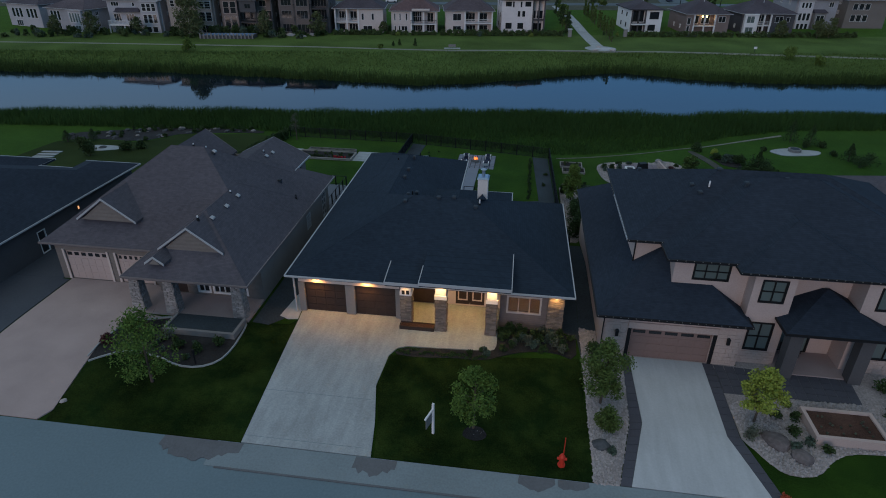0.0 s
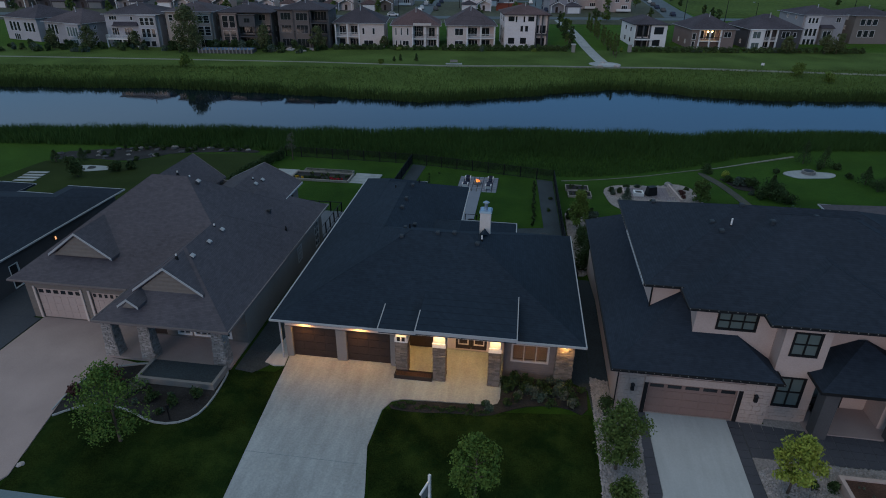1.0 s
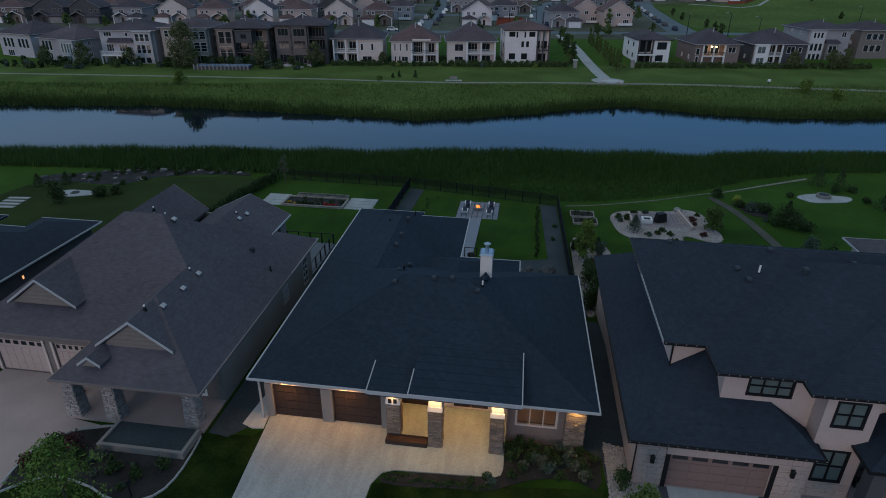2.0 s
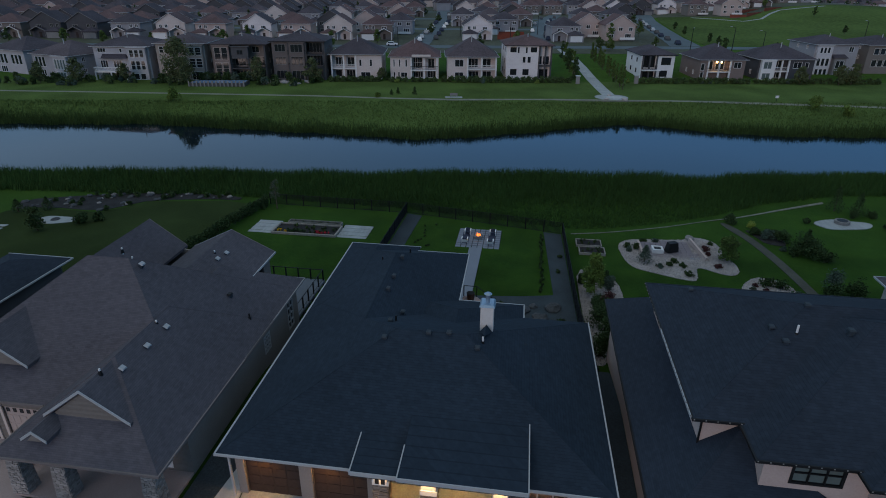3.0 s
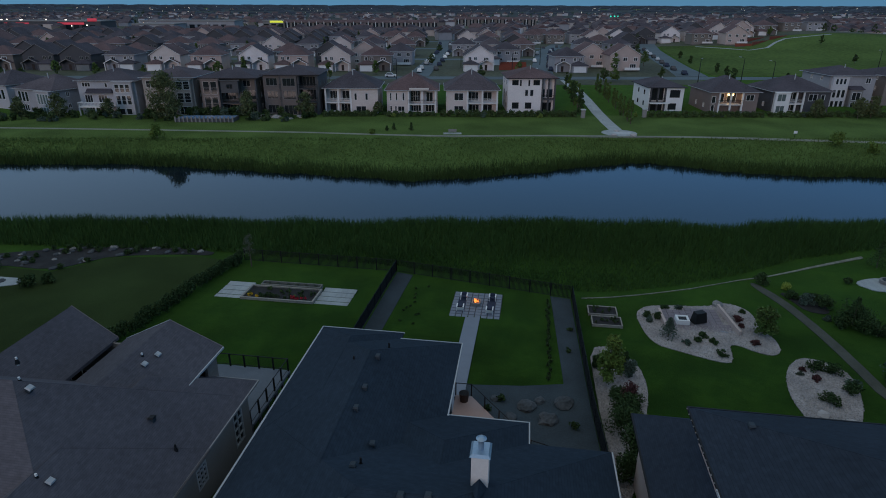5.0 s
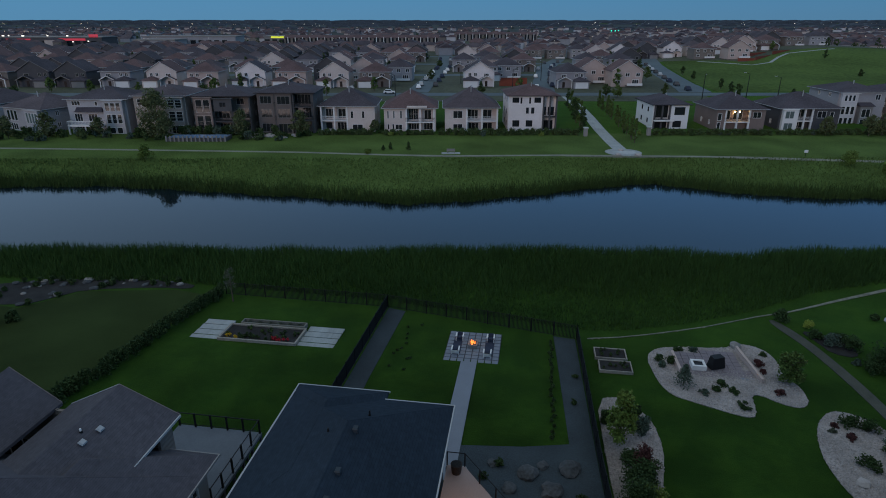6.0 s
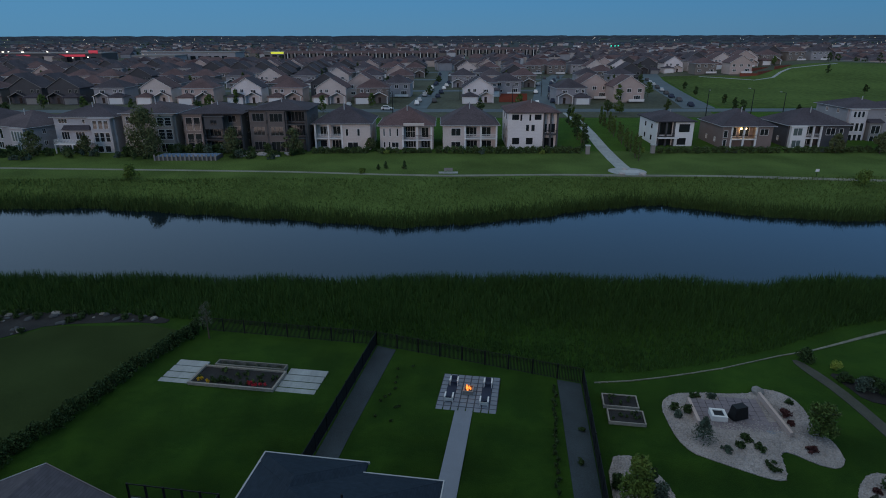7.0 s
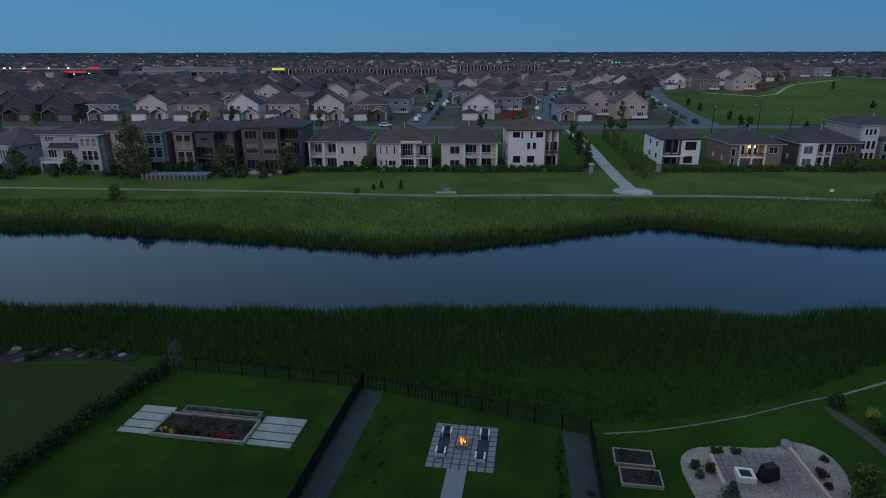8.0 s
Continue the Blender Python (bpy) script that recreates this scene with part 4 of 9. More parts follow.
# ---- covered deck at the back ----
deck = building("deck", "raised deck with pale boards under the back eave", "deck", 3, 18, -2.5)
DECK = [(0.35, 14.95), (9.3, 14.95), (9.3, 17.2), (5.6, 18.4), (1.45, 23.6), (0.35, 23.6)]
bm = B()
prism(bm, [(0.35, 14.95), (9.3, 14.95), (9.3, 17.2), (5.6, 18.4), (1.45, 23.6), (0.35, 23.6)], 0.1, 0.26)
put("platform", bm, CONC_WARM, deck)
for a, b in zip(DECK[1:], DECK[2:]):
    k = max(1, round((Vector(b) - Vector(a)).length / 1.6))
    for i in range(k + 1):
        px, py = a[0] + (b[0] - a[0]) * i / k, a[1] + (b[1] - a[1]) * i / k
        if i == k and b != DECK[-1]:
            continue
        bm = B()
        box(bm, px - 0.04, px + 0.04, py - 0.04, py + 0.04, 0.26, 1.25)
        put("rail_post", bm, BLACK, deck)
        bm = B()
        box(bm, px - 0.09, px + 0.09, py - 0.09, py + 0.09, gz(px, py) - 0.3, 0.1)
        put("support_post", bm, DKGREY, deck)
    bm = B()
    tube(bm, (*a, 1.24), (*b, 1.24), 0.03, 0.03, 6)
    put("rail", bm, BLACK, deck)
soffit_light(1.6, 16.7, 3.15, 110, "recessed warm soffit light over the back deck", 0.12)
tubp = thing("planter", "round dark brown planter on the deck edge", "planter", "", pose(1.0, 23.0, 0.26))
bm = B()
tube(bm, (0, 0, 0), (0, 0, 0.65), 0.28, 0.36, 14)
part("pot", bm, BROWN, tubp)
bm = B()
tube(bm, (0, 0, 0.651), (0, 0, 0.67), 0.31, 0.31, 14)
part("soil", bm, MULCH, tubp)
for i in range(9):
    bm = B()
    z1 = 0.02 - i * 0.33
    box(bm, 0.4, 1.5, 23.6 + i * 0.3, 23.92 + i * 0.3, z1 - 0.1, z1)
    put("step", bm, CONC, deck)

# ---- the brown-roofed house beside it ----
lh = building("house", "bungalow with brown hipped roof, stone-pillared porch and two garage doors", "house", -20, 9, 0)
LP = 0.73
hip(lh, -29.6, -11.6, 2.0, 17.2, 3.35, LP, ROOF_LEFT, GUTTER_BROWN, "fl", "weathered brown asphalt shingles")
hip(lh, -20.5, -11.5, -1.8, 12.5, 3.35, LP, ROOF_LEFT, GUTTER_BROWN, "flr")
hip(lh, -20.4, -11.53, 8.0, 18.9, 3.35, LP * 0.88, ROOF_LEFT, caps=False)
gutter_ring(lh, -20.4, -11.53, 8.0, 18.9, 3.35, GUTTER_DULL, sides="br")
gable(lh, -26.9, -22.1, 3.2, 7.5, 4.95, LP, ROOF_LEFT, TAUPE, GUTTER)
gable(lh, -18.5, -13.7, -0.1, 3.2, 4.75, LP, ROOF_LEFT, TAUPE, GUTTER)
gable(lh, -18.75, -17.35, -1.45, 0.3, 4.35, LP, ROOF_LEFT, TAUPE, GUTTER, end=0.12)
gable(lh, -21.0, -14.15, 11.0, 19.9, 5.0, 0.49, ROOF_LEFT, TAUPE, GUTTER, far=GUTTER_BROWN)
gutter_ring(lh, -21.0, -14.15, 15.6, 19.9, 5.0, GUTTER, sides="r")
gable(lh, -27.4, -21.6, 10.5, 19.9, 5.03, LP, ROOF_LEFT, TAUPE, GUTTER_BROWN)
wall(lh, (-28.9, 2.5), (-20.2, 2.5), 0, 3.2, TAUPE, [(0.75, 4.2, 0.05, 2.5, 0), (5.0, 7.6, 0.05, 2.5, 0)], t=0.25)
for u0, w in ((-28.15, 3.45), (-23.9, 2.6)):
    garage_door(lh, Vector((u0, 2.5, 0.05)), Vector((1, 0, 0)), Vector((0, -1, 0)), w, 2.45, BLUSH, 4, 6, 1)
    for a, b in ((u0 - 0.18, u0 - 0.01), (u0 + w + 0.01, u0 + w + 0.18)):
        bm = B()
        box(bm, a, b, 2.42, 2.496, 0.05, 2.66)
        put("door_casing", bm, CREAM, lh)
wall(lh, (-20.2, 1.6), (-12.05, 1.6), 0, 3.2, TAUPE, [(1.2, 2.2, 0.2, 2.3, 0), (3.1, 4.0, 0.4, 2.3, 2, 3), (4.3, 6.9, 0.4, 2.3, 6, 3)], trim=0.08)
bm = B()
box(bm, -19.0, -18.0, 1.65, 1.72, 0.2, 2.3)
put("front_door", bm, BROWN, lh)
wall(lh, (-20.2, 2.5), (-20.2, 1.6), 0, 3.2, TAUPE)
wall(lh, (-12.05, 1.6), (-12.05, 18.3), -2.6, 3.2, MIDGREY, [(10.2, 11.2, 0.95, 2.25, 3, 4), (14.6, 15.7, 0.2, 2.5, 2, 4)], fmat=GUTTER, trim=0.03)
wall(lh, (-12.05, 18.3), (-14.5, 18.3), -3, 3.2, TAUPE)
wall(lh, (-14.5, 18.3), (-14.5, 19.5), -3, 4.9, TAUPE)
wall(lh, (-14.5, 19.5), (-21.5, 19.5), -3, 4.9, TAUPE, [(2, 5, 0.4, 2.6, 3, 1)])
wall(lh, (-21.5, 19.5), (-27.2, 19.5), -3.2, 4.95, TAUPE, [(2, 5, 0.4, 2.6, 3, 1)])
wall(lh, (-27.2, 19.5), (-28.9, 16.6), -3.2, 3.3, TAUPE)
wall(lh, (-28.9, 16.6), (-28.9, 2.5), -3.0, 3.2, TAUPE, [(6, 7, 1.2, 2.2)])
for i, px in enumerate((-20.3, -17.75, -12.75)):
    cladding(lh, px - 0.45, px + 0.45, -1.15, -0.3, 0.0, 3.15, STONE_LT, 0.12, 0.24, seed=i + 5, taper=0.14, name="stone_pillar")
patch("porch_floor", [(-20.6, -1.2), (-12.1, -1.2), (-12.1, 1.58), (-20.6, 1.58)], CONC_WARM, 0.16, "pale aggregate porch floor")
bm = B()
box(bm, -12.35, -12.25, -1.0, 18, 2.9, 3.0)
put("soffit_trim", bm, GUTTER, lh)
for vx, vy, vz in ((-15.47, 6.45, 6.15), (-15.43, 4.46, 6.14), (-15.44, 2.26, 6.18), (-16.9, 15.5, 6.22), (-16.8, 16.65, 6.17), (-18.55, 9.6, 8.5)):
    roof_vent(vx, vy, vz, "roof vents on brown shingles", capmat=GUTTER, tilt=30)
roof_vent(-14.38, 12.1, 5.3, "roof vents on brown shingles", capmat=BLACK)
for vx, vy, vz in ((-15.93, 6.32, 6.48), (-16.0, 1.4, 6.55), (-17.35, 16.05, 6.44), (-19.4, 10.0, 8.62), (-21.9, 12.4, 8.0)):
    roof_pipe(vx, vy, vz, 0.2)
roof_pipe(-12.77, 11.3, 4.2, 0.3, False)
# this plan is a little out of square too
for ob_ in lh.children_recursive:
    for v_ in ob_.data.vertices:
        v_.co.x -= 0.017 * max(0.0, v_.co.y)
ldk = building("deck", "pale boarded back deck with black railing", "deck", -15, 21, -2.5)
bm = B()
prism(bm, [(-14.8, 18.55), (-12.5, 18.55), (-12.5, 25.15), (-18.5, 25.15), (-18.5, 19.85), (-14.8, 19.85)], -0.25, -0.05)
put("platform", bm, DECKGREY, ldk)
for a, b in (((-18.4, 25.05), (-12.6, 25.05)), ((-12.6, 25.05), (-12.6, 18.7))):
    for i in range(5 if a[0] < -13 else 6):
        px, py = a[0] + (b[0] - a[0]) * i / 5, a[1] + (b[1] - a[1]) * i / 5
        bm = B()
        box(bm, px - 0.05, px + 0.05, py - 0.05, py + 0.05, -0.05, 1.05)
        put("rail_post", bm, BLACK, ldk)
        bm = B()
        box(bm, px - 0.08, px + 0.08, py - 0.08, py + 0.08, gz(px, py) - 0.2, -0.25)
        put("support_post", bm, DKGREY, ldk)
    bm = B()
    tube(bm, (*a, 1.0), (*b, 1.0), 0.035, 0.035, 6)
    tube(bm, (*a, 0.12), (*b, 0.12), 0.02, 0.02, 6)
    put("rail", bm, BLACK, ldk)

# ---- the pale two-storey house on the other side ----
rh = building("house", "pale rendered two-storey house with black roofs and black windows", "house", 20, 6, 0)
hip(rh, 11.35, 20.45, -1.9, 19.0, 3.45, 0.70, ROOF_RIGHT, BLACK, "flr", "near-black asphalt shingles")
hip(rh, 13.2, 33.5, 1.9, 15.2, 6.9, PITCH, ROOF_RIGHT, BLACK, "fblr")
hip(rh, 15.25, 33.0, -0.35, 14.0, 6.86, PITCH, ROOF_RIGHT, BLACK, "fl")
hip(rh, 19.2, 27.6, -1.35, 12.0, 6.82, PITCH, ROOF_RIGHT, BLACK, "flr")
bm = B()
box(bm, 13.07, 13.115, 2.0, 9.6, 6.80, 6.93)
put("fascia", bm, GUTTER, rh)
for (xa, ya), (xb, yb), ze in (((11.35, -1.98), (20.45, -1.98), 3.41), ((13.2, 1.82), (15.25, 1.82), 6.86), ((15.25, -0.43), (19.2, -0.43), 6.82), ((19.2, -1.43), (27.6, -1.43), 6.78), ((13.06, 15.0), (13.06, 2.0), 6.93), ((27.6, -0.43), (33.0, -0.43), 6.82)):
    bm = B()
    k = int(math.dist((xa, ya), (xb, yb)) / 0.45)
    for i in range(k + 1):
        px, py = xa + (xb - xa) * i / k, ya + (yb - ya) * i / k
        box(bm, px - 0.025, px + 0.025, py - 0.02, py + 0.02, ze + 0.01, ze + 0.055)
    tagged(put("eave_light_string", bm, MIDGREY, rh, "small unlit eave lights"), kind="stuff")
RB = dict(fmat=BLACK, pmat=PALEGLASS, trim=0.05)
wall(rh, (11.9, -1.25), (20.3, -1.25), 0, 3.3, BLUSH, [(1.75, 6.65, 0.05, 2.25, 0)], t=0.25)
garage_door(rh, Vector((13.65, -1.25, 0.05)), Vector((1, 0, 0)), Vector((0, -1, 0)), 4.9, 2.2, TAUPE_DOOR, 4, 5, 1)
bm = B()
box(bm, 13.4, 18.8, -1.33, -1.256, 2.3, 2.75)
put("lintel", bm, STONE_PALE, rh)
for a, b in ((13.4, 13.62), (18.58, 18.8)):
    bm = B()
    box(bm, a, b, -1.33, -1.256, 0.05, 2.29)
    put("door_casing", bm, BLACK, rh)
wall(rh, (11.9, 18.4), (11.9, -1.25), -2.4, 3.3, BLUSH)
wall(rh, (20.3, -1.25), (20.3, -0.75), 0, 3.3, BLUSH)
wall(rh, (20.3, -0.75), (22.7, -0.75), 0, 6.7, BLUSH, [(0.4, 1.8, 1.1, 3.1, 2, 2), (0.5, 1.9, 4.6, 6.1, 2, 2)], **RB)
wall(rh, (22.7, -0.75), (22.7, 0.8), 0, 6.7, BLUSH)
wall(rh, (22.7, 0.8), (26.6, 0.8), 0, 6.7, BLUSH, [(0.5, 1.6, 0.1, 2.3, 1, 1), (1.9, 2.5, 0.1, 2.3, 1, 1)], **RB)
wall(rh, (26.6, 0.8), (26.6, -0.75), 0, 6.7, BLUSH)
wall(rh, (26.6, -0.75), (33.0, -0.75), 0, 6.7, BLUSH, [(0.8, 3.0, 1.1, 2.9, 3, 1), (0.8, 3.0, 4.6, 6.1, 3, 1)], **RB)
wall(rh, (33.0, -0.75), (33.0, 14.6), -2, 6.7, BLUSH)
wall(rh, (33.0, 14.6), (13.8, 14.6), -3, 6.7, BLUSH, [(3, 6, 0.5, 2.6, 3, 1), (9, 12, 0.5, 2.6, 3, 1), (3, 6, 3.9, 5.6, 3, 1)], **RB)
wall(rh, (13.8, 14.6), (13.8, 2.45), 3.3, 6.7, BLUSH)
wall(rh, (13.8, 2.45), (15.85, 2.45), 3.3, 6.7, BLUSH)
wall(rh, (15.85, 2.45), (15.85, 0.25), 3.3, 6.7, BLUSH)
wall(rh, (15.85, 0.25), (20.3, 0.25), 3.3, 6.7, BLUSH, [(1.2, 3.3, 5.3, 6.45, 3, 2)], **RB)
wall(rh, (20.3, 0.25), (20.3, -0.75), 3.3, 6.7, BLUSH)
bm = B()
box(bm, 13.72, 13.8, 2.36, 2.44, 3.6, 6.75)
box(bm, 11.84, 11.9, -1.34, -1.256, 0.1, 3.3)
put("downspout", bm, BLACK, rh)
hip(rh, 22.1, 28.2, -2.5, 3.6, 3.6, 0.5, ROOF_RIGHT, BLACK, "flr")
for px in (22.6, 26.6):
    bm = B()
    box(bm, px, px + 0.75, -2.1, -1.35, 0, 3.42)
    put("porch_column", bm, DKGREY, rh)
patch("porch_floor", [(22.5, -1.7), (27.2, -1.7), (27.2, 0.78), (22.5, 0.78)], CONC_WARM, 0.14, "pale concrete porch floor")
bench = thing("bench", "small dark bench on the pale porch", "bench", "", pose(24.0, 0.2, 0.14))
bm = B()
box(bm, -0.6, 0.6, -0.2, 0.2, 0.38, 0.45)
part("seat", bm, BROWN, bench)
bm = B()
box(bm, -0.6, 0.6, 0.16, 0.2, 0.45, 0.9)
part("backrest", bm, BROWN, bench)
for lx in (-0.55, 0.5):
    bm = B()
    box(bm, lx, lx + 0.05, -0.18, 0.18, 0, 0.38)
    part("leg", bm, BLACK, bench)


def veneer(x0, x1, y, z0, z1, seed):
    """Pale stone blocks of uneven length, proud of a rendered wall."""
    q = random.Random(seed)
    z = z0
    while z < z1 - 0.05:
        h = min(q.choice((0.2, 0.28, 0.36)), z1 - z)
        u = x0
        while u < x1 - 0.02:
            w = min(q.uniform(0.3, 0.75), x1 - u)
            bm = B()
            box(bm, u + 0.008, u + w - 0.008, y - 0.03 - q.random() * 0.02, y - 0.002, z + 0.008, z + h - 0.008)
            put("stone_block", bm, STONE_PALE, rh)
            u += w
        z += h


veneer(11.98, 13.38, -1.25, 0.0, 3.2, 3)
veneer(18.82, 20.26, -1.25, 0.0, 3.2, 4)
veneer(20.34, 22.66, -0.75, 0.0, 1.0, 5)
veneer(27.5, 32.9, -0.75, 0.0, 1.0, 6)
for wx in (12.75, 19.5):
    sc = thing("wall_lantern", "unlit black wall lantern beside the garage door", "lamp", "garage lanterns", pose(wx, -1.30, 1.9))
    bm = B()
    box(bm, -0.09, 0.09, -0.18, -0.02, -0.2, 0.18)
    part("housing", bm, BLACK, sc)
    bm = B()
    hexa(bm, [(-0.12, -0.21, 0.18), (0.12, -0.21, 0.18), (0.12, 0.0, 0.18), (-0.12, 0.0, 0.18), (-0.03, -0.12, 0.3), (0.03, -0.12, 0.3), (0.03, -0.06, 0.3), (-0.03, -0.06, 0.3)])
    part("hood", bm, BLACK, sc)
for vx, vy in ((17.84, 7.24), (18.2, 6.2), (19.83, 8.43), (15.3, 12.9), (24.2, 7.8)):
    roof_vent(vx, vy, 6.9 + PITCH * min(vy - 1.9, 15.2 - vy, vx - 13.2), "roof vents on black shingles")
roof_pipe(18.86, 6.75, 8.9, 0.5)
roof_vent(22.2, 6.5, 9.45, "roof vents on black shingles", capmat=WHITE)
roof_vent(21.1, 6.4, 9.45, "roof vents on black shingles")

# ---- outer neighbours ----
oh = building("house", "dark-roofed bungalow at the edge of the row", "house", -40, 10, 0)
hip(oh, -56, -32.6, -4, 17.5, 3.2, 0.34, ROOF_RIGHT, GUTTER, "fr", "dark asphalt shingles")
gutter_ring(oh, -42.1, -38.5, -4, 17.5, 3.2, GUTTER, sides="b")
hip(oh, -38.5, -32.6, 9.0, 19.7, 3.19, 0.34, ROOF_RIGHT, GUTTER, "b")
hip(oh, -54.0, -42.1, 4.0, 19.7, 3.18, 0.34, ROOF_RIGHT, GUTTER, "b")
gutter_ring(oh, -42.1, -38.58, 17.6, 19.7, 3.17, GUTTER, sides="l")
gutter_ring(oh, -42.02, -38.5, 17.6, 19.7, 3.17, GUTTER, sides="r")
gutter_ring(oh, -38.5, -32.6, 17.5, 19.7, 3.19, GUTTER, sides="r")
wall(oh, (-55, -3.4), (-33.2, -3.4), 0, 3.0, DKGREY)
wall(oh, (-33.2, -3.4), (-33.2, 19.0), -2, 3.0, DKGREY, [(3, 4.5, 1.0, 2.2), (9, 9.9, 0.1, 2.1, 1, 1)])
wall(oh, (-33.2, 19.0), (-38.0, 19.0), -3, 3.0, DKGREY, [(1.4, 3.4, 0.4, 2.4)])
wall(oh, (-38.0, 19.0), (-38.0, 16.9), -3, 3.0, DKGREY)
wall(oh, (-38.0, 16.9), (-42.6, 16.9), -3, 3.0, DKGREY, [(1.2, 3.4, 0.3, 2.4)])
wall(oh, (-42.6, 16.9), (-42.6, 19.0), -3, 3.0, DKGREY)
wall(oh, (-42.6, 19.0), (-53.4, 19.0), -3, 3.0, DKGREY, [(3, 6, 0.4, 2.4)])
wl_ = thing("wall_lantern", "lit copper wall lantern on a dark side wall", "lamp", "", pose(-33.17, 10.6, 2.25))
bm = B()
box(bm, 0.0, 0.14, -0.09, 0.09, -0.2, 0.2)
part("housing", bm, CEDAR, wl_)
bm = B()
box(bm, 0.142, 0.16, -0.07, 0.07, -0.14, 0.12)
part("lens", bm, glow_mat("copper_lamp_glass", (1.0, 0.45, 0.2), 1.2), wl_)
oh2 = building("house", "brown-roofed house beyond the pale two-storey one", "house", 44, 16, 0)
hip(oh2, 35.5, 56, 2, 24.0, 3.5, 0.42, ROOF_LEFT, GUTTER, "fr", "brown asphalt shingles")
hip(oh2, 33.0, 52, 15.8, 26.0, 3.49, 0.42, ROOF_LEFT, GUTTER, "bl")
wall(oh2, (36, 2.6), (55, 2.6), 0, 3.3, BEIGE, [(4, 6, 1.2, 2.6)])
wall(oh2, (36, 16.4), (36, 2.6), -2.5, 3.3, BEIGE, [(3, 5, 1.2, 2.6)])
wall(oh2, (33.6, 16.4), (36, 16.4), -2.5, 3.3, BEIGE)
wall(oh2, (33.6, 25.4), (33.6, 16.4), -2.8, 3.3, BEIGE, [(3, 5, 1.2, 2.6)])
wall(oh2, (51.4, 25.4), (33.6, 25.4), -2.9, 3.3, BEIGE, [(3, 6, 0.4, 2.5)])
wall(oh2, (55, 2.6), (55, 23.4), -2.5, 3.3, BEIGE)

# ---- street and drives ----
patch("road", [(-140, -40), (140, -40), (140, -13.4), (-9.2, -13.4), (-9.2, -11.75), (-140, -11.75)], ROADM, 0.02, "pale blue-grey concrete street", "road", step=6)
patch("gutter_pan", [(-9.2, -13.4), (140, -13.4), (140, -11.75), (-9.2, -11.75)], KERBM, 0.06, "pale concrete kerb and gutter strip", "kerb", step=4)
bm = B()
box(bm, -8.6, 140, -13.50, -13.40, -0.4, -0.215)
tagged(part("kerb_line", bm, DARK_CONC, None, "dark joint line along the kerb", "structure"), category="kerb")
patch("driveway", [(-8.9, 0.98), (-8.75, -0.3), (-7.9, -11.7), (-0.75, -11.7), (-1.1, -9.3), (-1.75, -6.3), (-1.6, -3.4), (-1.2, -2.6), (-0.6, -2.32), (4.75, -2.05), (5.1, -1.85), (5.22, -1.4), (5.22, 0.5), (5.2, 3.15), (-1.6, 3.15), (-1.6, 0.98)], CONC, 0.075, "broad pale concrete driveway and front walk", "driveway", step=1.4)
for yj in (-7.6, -11.2):
    bm = B()
    box(bm, -8.5 + (-yj - 3.6) * 0.07, -1.75 - (0.0 if yj > -8 else -0.5), yj, yj + 0.02, gz(0, yj) + 0.06, gz(0, yj) + 0.0785)
    tagged(part("driveway_joint", bm, ROADM, None, "fine saw-cut joint in the concrete", "structure"), category="joint")
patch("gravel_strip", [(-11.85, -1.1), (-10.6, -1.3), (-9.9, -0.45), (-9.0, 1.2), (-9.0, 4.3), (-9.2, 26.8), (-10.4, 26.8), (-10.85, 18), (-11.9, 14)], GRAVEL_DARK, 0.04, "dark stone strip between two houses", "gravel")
patch("gravel_bed", [(18.9, -1.75), (18.9, -1.28), (20.4, -1.28), (20.4, -0.77), (22.5, -0.77), (22.5, -1.75)], GRAVEL, 0.06, "pale gravel strip below the window", "gravel")
patch("gravel_bed", [(18.95, -4.02), (20.6, -4.02), (20.0, -6.5), (19.3, -8.2), (18.95, -7.6)], GRAVEL, 0.045, "pale gravel beside the paver edging", "gravel")
patch("gravel_bed", [(26.5, -4.3), (34, -4.3), (34, -0.78), (27.25, -0.78), (27.25, -1.75), (26.5, -1.75)], GRAVEL, 0.042, "pale gravel bed beyond the front walk", "gravel")
patch("driveway", [(-33.15, 2.32), (-29.0, 2.32), (-29.0, 17), (-33.15, 17)], ASPHALT, 0.045, "dark asphalt strip between two houses", "driveway")
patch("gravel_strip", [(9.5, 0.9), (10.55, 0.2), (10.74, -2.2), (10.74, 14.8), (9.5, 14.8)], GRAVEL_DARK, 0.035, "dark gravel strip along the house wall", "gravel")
patch("side_slab", [(-10.2, -0.15), (-9.5, -0.4), (-8.85, -0.3), (-8.98, 0.95), (-8.98, 4.0), (-9.75, 4.2)], CONC_LIGHT, 0.09, "pale concrete slab beside the garage", "slab")
patch("driveway", [(-28.2, 2.45), (-28.1, -5.0), (-28.4, -11.7), (-20.0, -11.7), (-19.6, -10.9), (-20.4, -7.1), (-20.9, -4.6), (-20.6, -2.6), (-17.8, -1.6), (-20.3, -1.25), (-20.3, 2.45)], CONC_WARM, 0.07, "pinkish exposed aggregate driveway", "driveway")
patch("driveway", [(-33.5, 2.3), (-46, 2.3), (-46, -11.7), (-28.6, -11.7), (-28.25, -5.0), (-28.35, 2.3)], ASPHALT, 0.05, "dark asphalt side drive", "driveway")
patch("driveway", [(13.75, -1.28), (13.75, -7.2), (12.6, -11.7), (19.4, -11.7), (18.2, -7.6), (18.3, -1.28)], CONC_LIGHT, 0.08, "pale bluish concrete driveway", "driveway")


